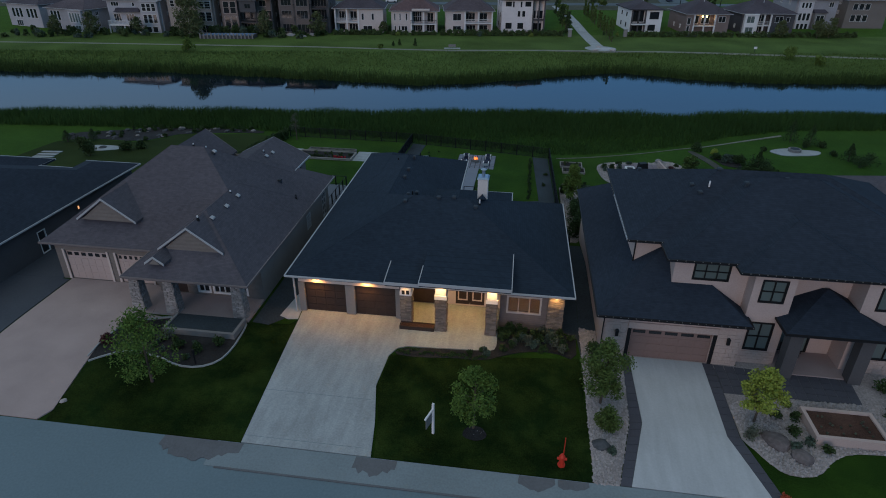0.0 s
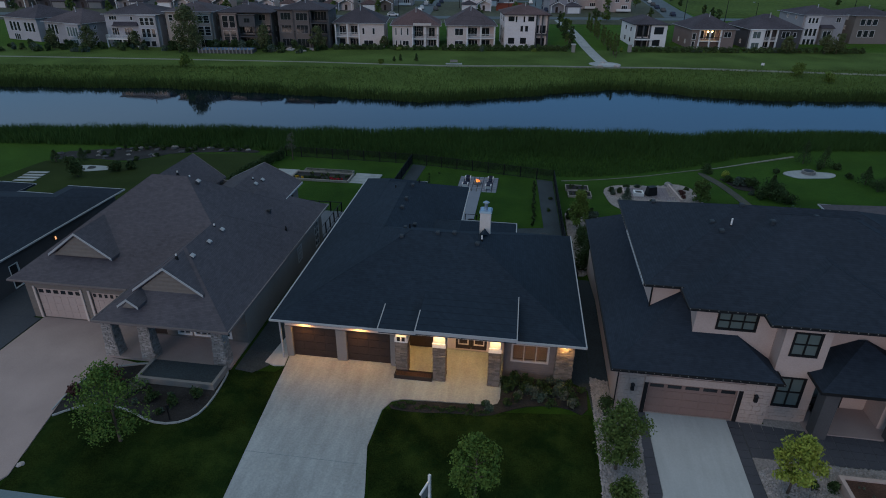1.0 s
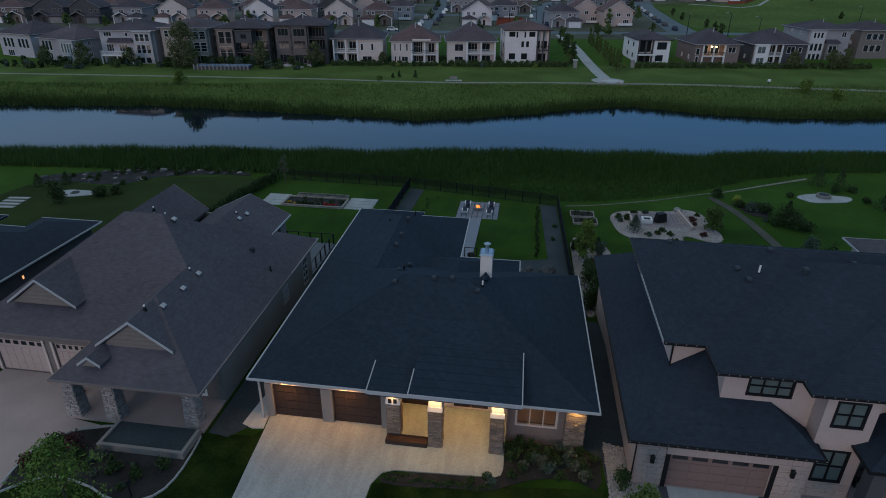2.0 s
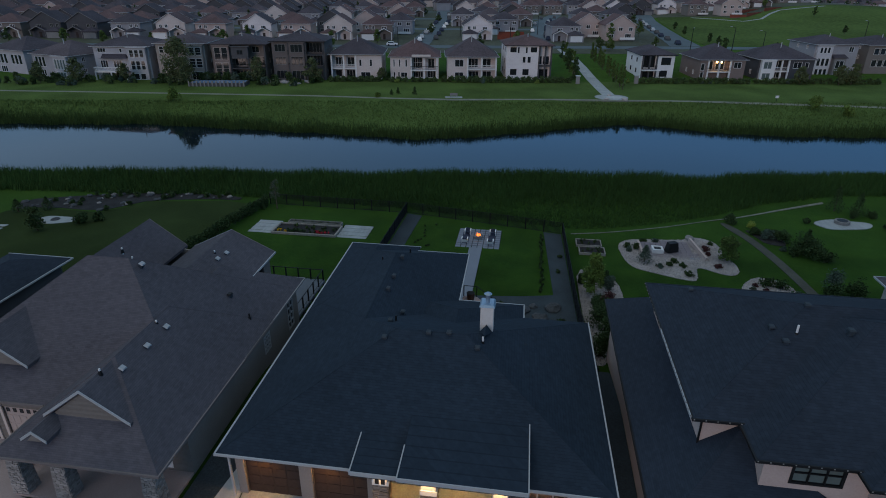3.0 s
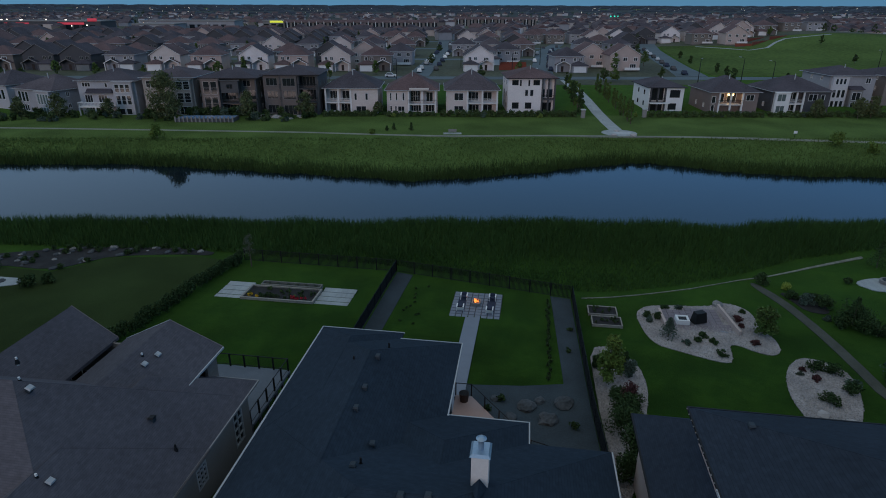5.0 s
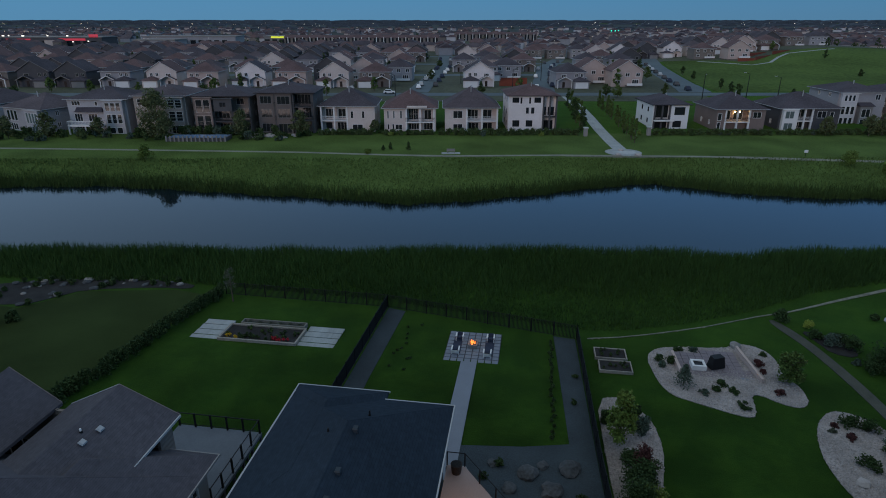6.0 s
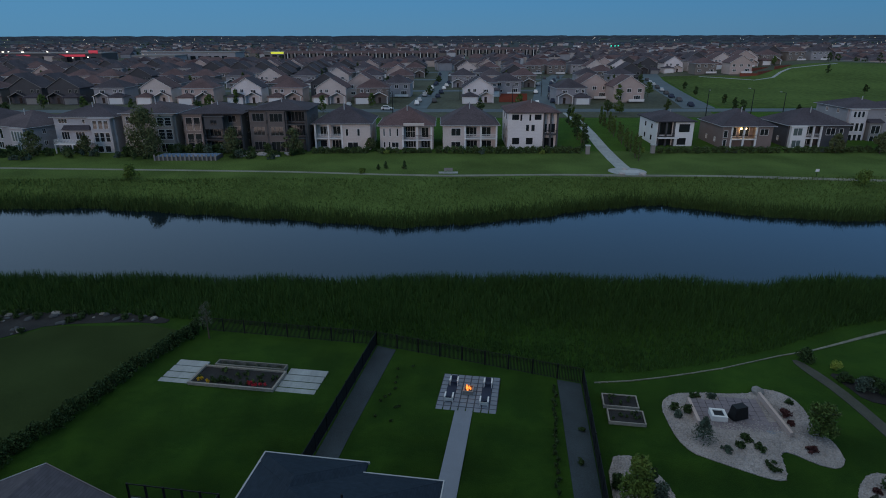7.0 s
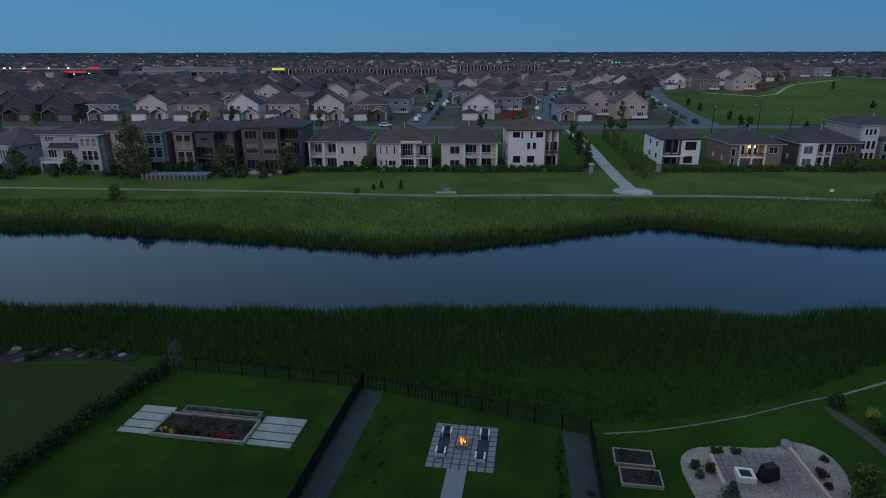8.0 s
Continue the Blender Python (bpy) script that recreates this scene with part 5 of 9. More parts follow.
def paver_band(pts_a, pts_b, material, label, rows=2, size=0.45, lift=0.075):
    """A band of laid pavers between two edges, each block its own piece."""
    base = patch("paver_border", pts_a + pts_b[::-1], DARK_CONC, lift - 0.02, label, "pavement")
    mesh = {}
    for (a0, a1), (b0, b1) in zip(zip(pts_a, pts_a[1:]), zip(pts_b, pts_b[1:])):
        ln = math.dist(a0, a1)
        k = max(1, round(ln / size))
        for i in range(k):
            for j in range(rows):
                def q(u, v):
                    p = [a0[c] + (a1[c] - a0[c]) * u for c in (0, 1)]
                    r = [b0[c] + (b1[c] - b0[c]) * u for c in (0, 1)]
                    x, y = p[0] + (r[0] - p[0]) * v, p[1] + (r[1] - p[1]) * v
                    return x, y, gz(x, y)
                e, g = 0.03, 0.03
                c4 = [q((i + e) / k, (j + g) / rows), q((i + 1 - e) / k, (j + g) / rows), q((i + 1 - e) / k, (j + 1 - g) / rows), q((i + e) / k, (j + 1 - g) / rows)]
                bm = B()
                hexa(bm, [(x, y, z) for x, y, z in c4] + [(x, y, z + lift + 0.004 * rng.random()) for x, y, z in c4])
                part("paver", bm, material, base)


paver_band([(13.74, -1.3), (13.74, -7.2), (12.59, -11.7)], [(13.3, -1.3), (13.05, -7.3), (12.05, -11.7)], PAVER_DARK, "charcoal paver edging along the pale drive", 1, 0.6)
paver_band([(18.31, -1.3), (18.21, -7.6), (19.42, -11.7)], [(18.95, -1.3), (18.9, -7.6), (20.0, -11.7)], PAVER_DARK, "charcoal paver edging along the pale drive", 1, 0.6)
paver_band([(18.96, -1.35), (26.9, -1.78)], [(18.96, -4.0), (26.7, -3.95)], PAVER_DARK, "charcoal paver front walk", 4, 0.6)
# dark ragged patches on the gutter strip
for x0_, x1_, deep, fan in ((-12.2, -7.7, 1.45, 0.35), (-1.5, 0.7, 1.3, 0.4), (7.0, 8.8, 0.9, 0.35), (8.95, 10.5, 0.75, 0.4)):
    low_edge, k_ = [], int((x1_ - x0_) / 0.2)
    for i in range(k_ + 1):
        t = i / k_
        low_edge.append((x0_ + (x1_ - x0_) * t + rng.uniform(-0.05, 0.05), -11.8 - deep * (math.sin(math.pi * min(1, 0.12 + 0.8 * t)) ** 0.5) * (1 - fan * rng.random())))
    patch("ragged_patch", [(x0_, -11.78)] + low_edge + [(x1_, -11.78)], DARK_CONC, 0.066, "dark ragged patch on the pale kerb strip", "stain", depth=0.03)

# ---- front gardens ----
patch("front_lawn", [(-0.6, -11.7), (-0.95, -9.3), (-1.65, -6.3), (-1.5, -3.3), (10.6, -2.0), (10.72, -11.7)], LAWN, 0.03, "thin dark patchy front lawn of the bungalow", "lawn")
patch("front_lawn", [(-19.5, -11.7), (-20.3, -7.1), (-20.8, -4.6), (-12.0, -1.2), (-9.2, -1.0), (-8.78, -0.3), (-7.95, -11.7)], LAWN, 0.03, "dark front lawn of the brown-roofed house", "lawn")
BED = smooth_outline([(-1.5, -3.2), (0.3, -3.35), (2.5, -3.05), (4.6, -3.05), (5.8, -2.3), (7.1, -1.7), (9.0, -1.5), (10.4, -2.3), (10.5, 0.82), (5.26, 0.82), (5.26, -1.4), (4.9, -2.08), (-0.6, -2.36)], 1)
patch("planting_bed", BED, MULCH, 0.05, "dark mulched planting bed along the walk", "bed")
for i in range(38):
    while True:
        px, py = rng.uniform(-1.2, 10.3), rng.uniform(-3.2, 0.7)
        if inside((px, py), BED) and (px > 5.4 or rng.random() < 0.55):
            break
    lf = rng.choice((LEAF_DARK, LEAF_DARK, LEAF_DARK, LEAF_BLUE))
    big = px > 5.4
    bush("low dark shrub in the mulched bed by the house", px, py, rng.uniform(0.25, 0.45) * (1.3 if big else 0.8), rng.uniform(0.3, 0.7) * (1.2 if big else 0.6), lf, 150, 0.07, group="bed shrubs")
for i in range(30):
    px = -1.0 + i * 0.2
    bush("dark low ground cover along the front walk", px, -2.78 + rng.uniform(-0.28, 0.18) + (0.25 if px > 4.2 else 0), rng.uniform(0.14, 0.24), rng.uniform(0.12, 0.28), LEAF_DARK, 60, 0.05, group="ground cover clumps")
for px, py in ((6.3, -1.2), (7.3, -0.9), (9.1, -0.9), (9.5, -1.5)):
    bush("pale feathery plant in the mulched bed", px, py, 0.38, 0.75, LEAF_PALE, 160, 0.08, "plant", "plant", "pale bed plants")
rock("pale flat boulder in the mulched bed", 9.0, -0.4, 0.38, 0.5, "bed boulders", material=ROCK_DARK)
rock("grey boulder at the corner of the house", 9.6, -0.9, 0.3, 0.6, "bed boulders", material=ROCK_DARK)
pl = thing("planter_box", "low dark planter trough with brown soil by the pillars", "planter", "", pose(-0.3, -0.2, 0.06))
bm = B()
for q in ((-1.2, 1.2, -0.3, -0.24), (-1.2, 1.2, 0.24, 0.3), (-1.2, -1.14, -0.24, 0.24), (1.14, 1.2, -0.24, 0.24)):
    box(bm, *q, 0, 0.3)
part("surround", bm, BROWN, pl)
bm = B()
box(bm, -1.139, 1.139, -0.239, 0.239, 0.02, 0.22)
part("soil", bm, SOIL, pl)
tree("young leafy tree with a light green crown on the front lawn", 4.4, -8.9, 4.2, 1.35, 1.0, LEAF_YOUNG, 4300, 0.08, clumps=36)
patch("mulch_ring", blob(4.5, -9.3, 0.62, 0.55, 16, 0.06, 3), MULCH, 0.05, "dark mulch ring round the young tree", "bed")
for i in range(14):
    rock("small pale stone in the mulch ring", 4.5 + rng.uniform(-0.45, 0.45), -9.35 + rng.uniform(-0.4, 0.35), 0.05, 0.7, "ring stones", material=PEBBLE)
sgn = thing("sign_post", "white realty post with a hanging board on the lawn", "sign", "", pose(2.25, -9.6, gz(2.25, -9.6), 0, 0, 252))
bm = B()
box(bm, -0.06, 0.06, -0.06, 0.06, -0.1, 2.15)
part("post", bm, WHITE, sgn)
bm = B()
box(bm, 0.06, 0.95, -0.045, 0.045, 1.75, 1.84)
part("arm", bm, WHITE, sgn)
bm = B()
box(bm, 0.18, 0.85, -0.015, 0.015, 1.05, 1.65)
part("board", bm, MIDGREY, sgn)
bm = B()
for cx in (0.25, 0.78):
    tube(bm, (cx, 0, 1.64), (cx, 0, 1.76), 0.008, 0.008, 5)
part("hanger", bm, BLACK, sgn)
hyd = thing("fire_hydrant", "red fire hydrant with a tall marker rod on grass", "hydrant", "", pose(9.15, -10.8, gz(9.15, -10.8)))
bm = B()
tube(bm, (0, 0, -0.05), (0, 0, 0.12), 0.2, 0.2, 12)
tube(bm, (0, 0, 0.1), (0, 0, 0.62), 0.14, 0.13, 12)
tube(bm, (0, 0, 0.62), (0, 0, 0.82), 0.17, 0.06, 12)
part("barrel", bm, REDPAINT, hyd)
for sx in (-1, 1):
    bm = B()
    tube(bm, (0, 0, 0.48), (sx * 0.25, 0, 0.48), 0.07, 0.07, 10)
    part("nozzle", bm, REDPAINT, hyd)
bm = B()
tube(bm, (0.05, 0, 0.7), (0.05, 0, 1.95), 0.028, 0.022, 6)
part("marker_rod", bm, REDPAINT, hyd)
# the brown-roofed house's front garden
LBED = smooth_outline([(-20.6, -6.9), (-19.8, -6.1), (-18.6, -5.3), (-16.2, -5.6), (-14.6, -6.3), (-13.2, -6.3), (-12.2, -5.6), (-11.9, -4.3), (-12.0, -2.4), (-12.2, -1.25), (-17.4, -1.3), (-20.4, -2.6), (-20.8, -4.6)], 1)
patch("planting_bed", LBED, MULCH, 0.05, "dark mulched bed with curved concrete edging", "bed")
bm = B()
for a, b in zip(LBED[:26], LBED[1:27]):
    za, zb = gz(*a), gz(*b)
    dx, dy = b[0] - a[0], b[1] - a[1]
    ln = math.hypot(dx, dy) or 1
    nx_, ny_ = dy / ln * 0.09, -dx / ln * 0.09
    hexa(bm, [(a[0], a[1], za - 0.05), (b[0], b[1], zb - 0.05), (b[0] + nx_, b[1] + ny_, zb - 0.05), (a[0] + nx_, a[1] + ny_, za - 0.05), (a[0], a[1], za + 0.12), (b[0], b[1], zb + 0.12), (b[0] + nx_, b[1] + ny_, zb + 0.12), (a[0] + nx_, a[1] + ny_, za + 0.12)])
tagged(part("bed_edging", bm, CONC, None, "curved concrete edging round the bed", "structure"), category="edging")
lp_ = building("raised_planter", "raised concrete-walled planter before the stone porch", "planter", -14.7, -2.4)
bm = B()
for q in ((-17.3, -12.15, -3.3, -3.1), (-17.3, -17.1, -3.1, -1.35), (-12.35, -12.15, -3.1, -1.35)):
    box(bm, *q, -0.1, 0.45)
put("surround", bm, MIDGREY, lp_)
bm = B()
box(bm, -17.1, -12.35, -3.1, -1.3, -0.1, 0.34)
put("soil", bm, GRAVEL_DARK, lp_)
tree("young spreading tree with loose yellow-green crown", -15.3, -7.9, 5.1, 2.0, 0.9, LEAF_YOUNG, 4300, 0.08, clumps=42)
for px, py, r, lf in ((-20.3, -4.9, 0.5, LEAF_RED), (-19.5, -3.6, 0.7, LEAF_DARK), (-18.7, -3.4, 0.7, LEAF_RED), (-18.0, -4.2, 0.6, LEAF_DARK), (-16.8, -3.9, 0.5, LEAF_PALE), (-15.4, -4.6, 0.5, LEAF_DARK), (-13.9, -4.8, 0.5, LEAF_DARK), (-12.9, -4.0, 0.5, LEAF_DARK), (-21.6, 0.9, 0.45, LEAF_RED)):
    bush("rounded burgundy and green shrub in the mulched bed", px, py, r, r * 1.6, lf, 300, 0.08, group="burgundy bed shrubs")
for i in range(12):
    while True:
        px, py = rng.uniform(-20, -12.3), rng.uniform(-6.0, -3.5)
        if inside((px, py), LBED):
            break
    bush("low grey-green plant in the dark bed", px, py, rng.uniform(0.2, 0.35), rng.uniform(0.3, 0.6), rng.choice((LEAF_DARK, LEAF_BLUE)), 110, 0.06, group="low bed plants")
bol = thing("bollard_light", "short dark garden bollard light on the bed edge", "lamp", "", pose(-13.5, -6.0, 0))
bm = B()
tube(bm, (0, 0, -0.05), (0, 0, 0.9), 0.05, 0.05, 8)
part("stem", bm, BLACK, bol)
bm = B()
tube(bm, (0, 0, 0.9), (0, 0, 1.08), 0.11, 0.08, 8)
part("head", bm, BLACK, bol)
rock("small pale marker stone on the lawn corner", -19.5, -10.2, 0.18, 0.6, material=PEBBLE)
# gravel strip and garden of the pale house
STRIP = [(10.75, -11.75), (12.0, -11.75), (13.0, -7.3), (13.3, -2.3), (13.3, -1.3), (11.88, -1.27), (11.88, 1.2), (10.75, 1.5)]
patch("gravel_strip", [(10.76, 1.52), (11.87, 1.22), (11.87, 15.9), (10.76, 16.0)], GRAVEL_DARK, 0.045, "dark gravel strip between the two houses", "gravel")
patch("gravel_strip", STRIP, GRAVEL, 0.05, "pale gravel strip between the houses", "gravel")
GARD = smooth_outline([(19.0, -4.05), (26.7, -4.0), (30, -3.4), (31, -7.4), (26.0, -7.75), (24.3, -7.9), (23.2, -8.6), (22.2, -9.7), (20.9, -9.9), (20.1, -9.5), (19.0, -7.6)], 1)
patch("gravel_bed", GARD, GRAVEL, 0.05, "pale gravel garden bed", "gravel")


def pebbles(name, label, poly, count, r0, r1):
    """Loose stones lying over a gravel bed."""
    verts, faces = [], []
    x0, x1, y0, y1 = min(p[0] for p in poly), max(p[0] for p in poly), min(p[1] for p in poly), max(p[1] for p in poly)
    k = 0
    while k < count:
        px, py = rng.uniform(x0, x1), rng.uniform(y0, y1)
        if not inside((px, py), poly):
            continue
        k += 1
        r, z, i = rng.uniform(r0, r1), gz(px, py) + 0.05, len(verts)
        a = rng.uniform(0, 6.28)
        for q in range(4):
            verts.append((px + r * math.cos(a + q * 1.57) * rng.uniform(0.7, 1.3), py + r * math.sin(a + q * 1.57) * rng.uniform(0.7, 1.3), z))
        verts.append((px, py, z + r * 0.9))
        faces += [(i + q, i + (q + 1) % 4, i + 4) for q in range(4)]
    raw(name, verts, faces, PEBBLE, None, label, "gravel", "stuff")


pebbles("pebbles", "loose pale river pebbles on the strip", STRIP, 3500, 0.05, 0.11)
pebbles("pebbles", "loose pale river pebbles in the garden bed", GARD, 5000, 0.05, 0.11)
tree("rounded green tree in the gravel strip", 11.55, -5.9, 4.3, 1.5, 1.0, LEAF_MID, 6600, 0.075, clumps=50)
bush("round green shrub in the gravel strip", 11.7, -8.1, 0.9, 1.6, LEAF_MID, 1400, 0.08)
bush("blue-green low juniper in the gravel strip", 11.9, -9.6, 0.4, 0.4, LEAF_BLUE, 350, 0.07)
rock("grey boulder in the gravel strip", 11.3, -9.2, 0.42, 0.5, material=ROCK_DARK)
bush("dark shrub beside the garage corner", 11.4, -1.7, 0.6, 1.3, LEAF_DARK, 450, 0.08)
tree("bright lime-green globe tree in the gravel garden", 20.0, -6.2, 3.7, 1.25, 0.8, LEAF_LIME, 5000, 0.08, clumps=50)
for px, py, r, lf in ((21.4, -5.6, 0.4, LEAF_DARK), (22.4, -5.6, 0.42, LEAF_DARK), (21.9, -6.8, 0.42, LEAF_DARK), (22.4, -7.6, 0.42, LEAF_BLUE), (19.6, -7.4, 0.6, LEAF_PALE), (22.2, -4.7, 0.4, LEAF), (23.2, -8.0, 0.4, LEAF_DARK), (21.6, -8.0, 0.4, LEAF_BLUE), (28.4, -2.4, 0.7, LEAF_DARK), (29.3, -3.2, 0.8, LEAF), (27.8, -4.8, 0.5, LEAF_DARK)):
    bush("low rounded shrub set in pale gravel", px, py, r, r * 1.3, lf, 260, 0.07, group="gravel garden shrubs")
for px, py, r in ((20.7, -7.6, 0.62), (21.7, -8.6, 0.5)):
    rock("large flat mauve-grey boulder in the gravel garden", px, py, r, 0.55, "garden boulders", material=ROCK_MAUVE)
bush("low orange-red flowering plant at the lawn edge", 19.89, -11.49, 0.3, 0.45, mat("flower_coral", (0.40, 0.085, 0.045), 0.7, 0.3, 0.6, 5.0, 0.0, island=0.9), 300, 0.06)
rp = building("raised_planter", "raised pale stone planter filled with brown mulch", "planter", 24.7, -6.2)
bm = B()
for q in ((22.7, 26.5, -7.5, -7.3), (22.7, 26.5, -5.3, -5.1), (22.7, 22.9, -7.3, -5.3), (26.3, 26.5, -7.3, -5.3)):
    box(bm, *q, -0.1, 0.5)
put("surround", bm, BLUSH, rp)
bm = B()
box(bm, 22.9, 26.3, -7.3, -5.3, -0.1, 0.4)
put("soil", bm, SOIL, rp)
for i in range(16):
    px, py = rng.uniform(23.1, 26.1), rng.uniform(-7.1, -5.5)
    bush("tiny pale seedling in brown mulch", px, py, 0.09, 0.14, LEAF_PALE, 24, 0.035, "seedling", "plant", "planter seedlings", 0.4)

# ---- back gardens ----
def fence(a, b, h=1.5, label="black metal picket fence", dense=True):
    """Posts, rails and panels of close pickets between two points."""
    ob = building("fence", label, "fence", a[0], a[1], gz(*a), "yard fences")
    k = max(1, round(math.dist(a, b) / 2.4))
    P = lambda t: (a[0] + (b[0] - a[0]) * t, a[1] + (b[1] - a[1]) * t)
    dx, dy = (b[0] - a[0]) / math.dist(a, b), (b[1] - a[1]) / math.dist(a, b)
    for i in range(k + 1):
        x, y = P(i / k)
        bm = B()
        box(bm, x - 0.04, x + 0.04, y - 0.04, y + 0.04, gz(x, y) - 0.2, gz(x, y) + h + 0.1)
        put("post", bm, BLACK, ob)
    for i in range(k):
        p, q = P(i / k), P((i + 1) / k)
        zp, zq = gz(*p), gz(*q)
        for hh in (0.12, h):
            bm = B()
            tube(bm, (*p, zp + hh), (*q, zq + hh), 0.025, 0.025, 4)
            put("rail", bm, BLACK, ob)
        bm = B()
        m = 34 if dense else 17
        for j in range(m):
            t = (j + 0.5) / m
            x, y, z = p[0] + (q[0] - p[0]) * t, p[1] + (q[1] - p[1]) * t, zp + (zq - zp) * t
            w = 0.028
            hexa(bm, [(x - dx * w, y - dy * w, z + 0.05), (x + dx * w, y + dy * w, z + 0.05), (x + dx * w - dy * 0.012, y + dy * w + dx * 0.012, z + 0.05), (x - dx * w - dy * 0.012, y - dy * w + dx * 0.012, z + 0.05)] + [(x - dx * w, y - dy * w, z + h), (x + dx * w, y + dy * w, z + h), (x + dx * w - dy * 0.012, y + dy * w + dx * 0.012, z + h), (x - dx * w - dy * 0.012, y - dy * w + dx * 0.012, z + h)])
        tagged(put("picket_panel", bm, BLACK, ob), kind="stuff")
    return ob


FL, FR = (-10.35, 51.8), (9.75, 47.3)
fence((-10.45, 27.0), FL)
fence((10.6, 13.5), FR)
fence(FL, FR, dense=False)
fence(FL, (-29.6, 52.4), label="black metal fence along the back of the lawn", dense=False)
patch("gravel_strip", [(-10.3, 27.0), (-10.2, 51.6), (-8.2, 51.0), (-8.5, 37), (-8.5, 27.0)], GRAVEL_DARK, 0.04, "blue-grey crushed stone strip along the fence", "gravel")
patch("gravel_strip", [(9.6, 47.2), (7.5, 47.6), (7.6, 46.0), (8.3, 30.6), (5.0, 29.8), (-0.2, 29.2), (0.3, 15), (9.6, 15), (10.45, 15), (10.25, 26)], GRAVEL_DARK, 0.04, "dark crushed stone bed along the house and fence", "gravel")
patch("garden_path", [(-0.95, 41.24), (0.5, 41.24), (0.52, 25.2), (-0.9, 25.2)], PAVER, 0.07, "straight blue-grey paved path across the lawn", "path")
PZ = gz(0, 44) + 0.1
pat = building("patio", "square paved fire-pit patio on the lawn", "patio", 0, 44, PZ)
bm = B()
box(bm, -2.65, 2.45, 41.25, 46.85, PZ - 0.4, PZ - 0.03)
put("base", bm, PAVER_DARK, pat)
nx_, ny_ = 8, 9
for i in range(nx_):
    for j in range(ny_):
        x0, y0 = -2.65 + 5.1 * i / nx_, 41.25 + 5.6 * j / ny_
        bm = B()
        v = box(bm, x0 + 0.05, x0 + 5.1 / nx_ - 0.05, y0 + 0.05, y0 + 5.6 / ny_ - 0.05, PZ - 0.06, PZ + rng.uniform(-0.004, 0.006))
        put("paver", bm, PAVER, pat)
for rx in (-1.65, 1.4):
    rg = thing("outdoor_rug", "narrow navy woven rug on the patio", "rug", "patio rugs", pose(rx, 44.2, PZ + 0.008))
    bm = B()
    box(bm, -0.42, 0.42, -1.5, 1.5, 0, 0.015)
    part("weave", bm, RUG, rg)
fp = thing("fire_pit", "square metal fire pit with orange flames", "fire pit", "", pose(-0.15, 44.2, PZ + 0.008))
bm = B()
for q in ((-0.45, 0.45, -0.55, -0.42), (-0.45, 0.45, 0.42, 0.55), (-0.45, -0.32, -0.42, 0.42), (0.32, 0.45, -0.42, 0.42)):
    box(bm, *q, 0, 0.36)
part("surround", bm, MIDGREY, fp)
bm = B()
box(bm, -0.319, 0.319, -0.419, 0.419, 0, 0.3)
part("burner_bed", bm, BLACK, fp)
for i in range(13):
    bm = B()
    fx, fy = rng.uniform(-0.22, 0.22), rng.uniform(-0.3, 0.3)
    tube(bm, (fx, fy, 0.28), (fx + rng.uniform(-0.05, 0.05), fy + rng.uniform(-0.05, 0.05), 0.28 + rng.uniform(0.12, 0.34)), rng.uniform(0.04, 0.075), 0.004, 6)
    part("flame", bm, FLAME, fp)
ld = bpy.data.lights.new("fire_glow", "POINT")
ld.energy, ld.color, ld.shadow_soft_size = 6, (1.0, 0.36, 0.10), 0.25
lo_ = new("fire_glow", ld)
lo_.parent = fp
lo_.matrix_basis = pose(0, 0, 1.0)


def garden_chair(x, y, turn, first=None):
    if first is not None:
        return copy_thing(first, pose(x, y, PZ + 0.02, 0, 0, turn))
    ob = thing("garden_chair", "white-framed low garden chair with navy cushions by the fire", "chair", "chairs round the fire pit", pose(x, y, PZ + 0.02, 0, 0, turn))
    bm = B()
    hexa(bm, [(-0.25, -0.32, 0.26), (0.25, -0.32, 0.26), (0.25, 0.26, 0.2), (-0.25, 0.26, 0.2), (-0.25, -0.32, 0.38), (0.25, -0.32, 0.38), (0.25, 0.26, 0.32), (-0.25, 0.26, 0.32)])
    bmesh.ops.bevel(bm, geom=bm.edges[:], offset=0.03, segments=2, affect="EDGES")
    part("seat_cushion", bm, RUG, ob, "navy seat cushion")
    bm = B()
    hexa(bm, [(-0.25, 0.24, 0.3), (0.25, 0.24, 0.3), (0.25, 0.34, 0.28), (-0.25, 0.34, 0.28), (-0.25, 0.36, 0.62), (0.25, 0.36, 0.62), (0.25, 0.45, 0.6), (-0.25, 0.45, 0.6)])
    bmesh.ops.bevel(bm, geom=bm.edges[:], offset=0.03, segments=2, affect="EDGES")
    part("back_cushion", bm, RUG, ob, "navy back cushion")
    bm = B()
    hexa(bm, [(-0.3, 0.35, 0.15), (0.3, 0.35, 0.15), (0.3, 0.39, 0.15), (-0.3, 0.39, 0.15), (-0.3, 0.455, 0.5), (0.3, 0.455, 0.5), (0.3, 0.49, 0.5), (-0.3, 0.49, 0.5)])
    part("back_board", bm, WHITE, ob)
    for sx in (-0.39, 0.27):
        bm = B()
        box(bm, sx, sx + 0.12, -0.38, 0.4, 0.5, 0.54)
        part("armrest", bm, WHITE, ob)
        for yy in (-0.34, 0.26):
            bm = B()
            box(bm, sx + 0.025, sx + 0.095, yy, yy + 0.07, 0, 0.5)
            part("leg", bm, WHITE, ob)
    return ob


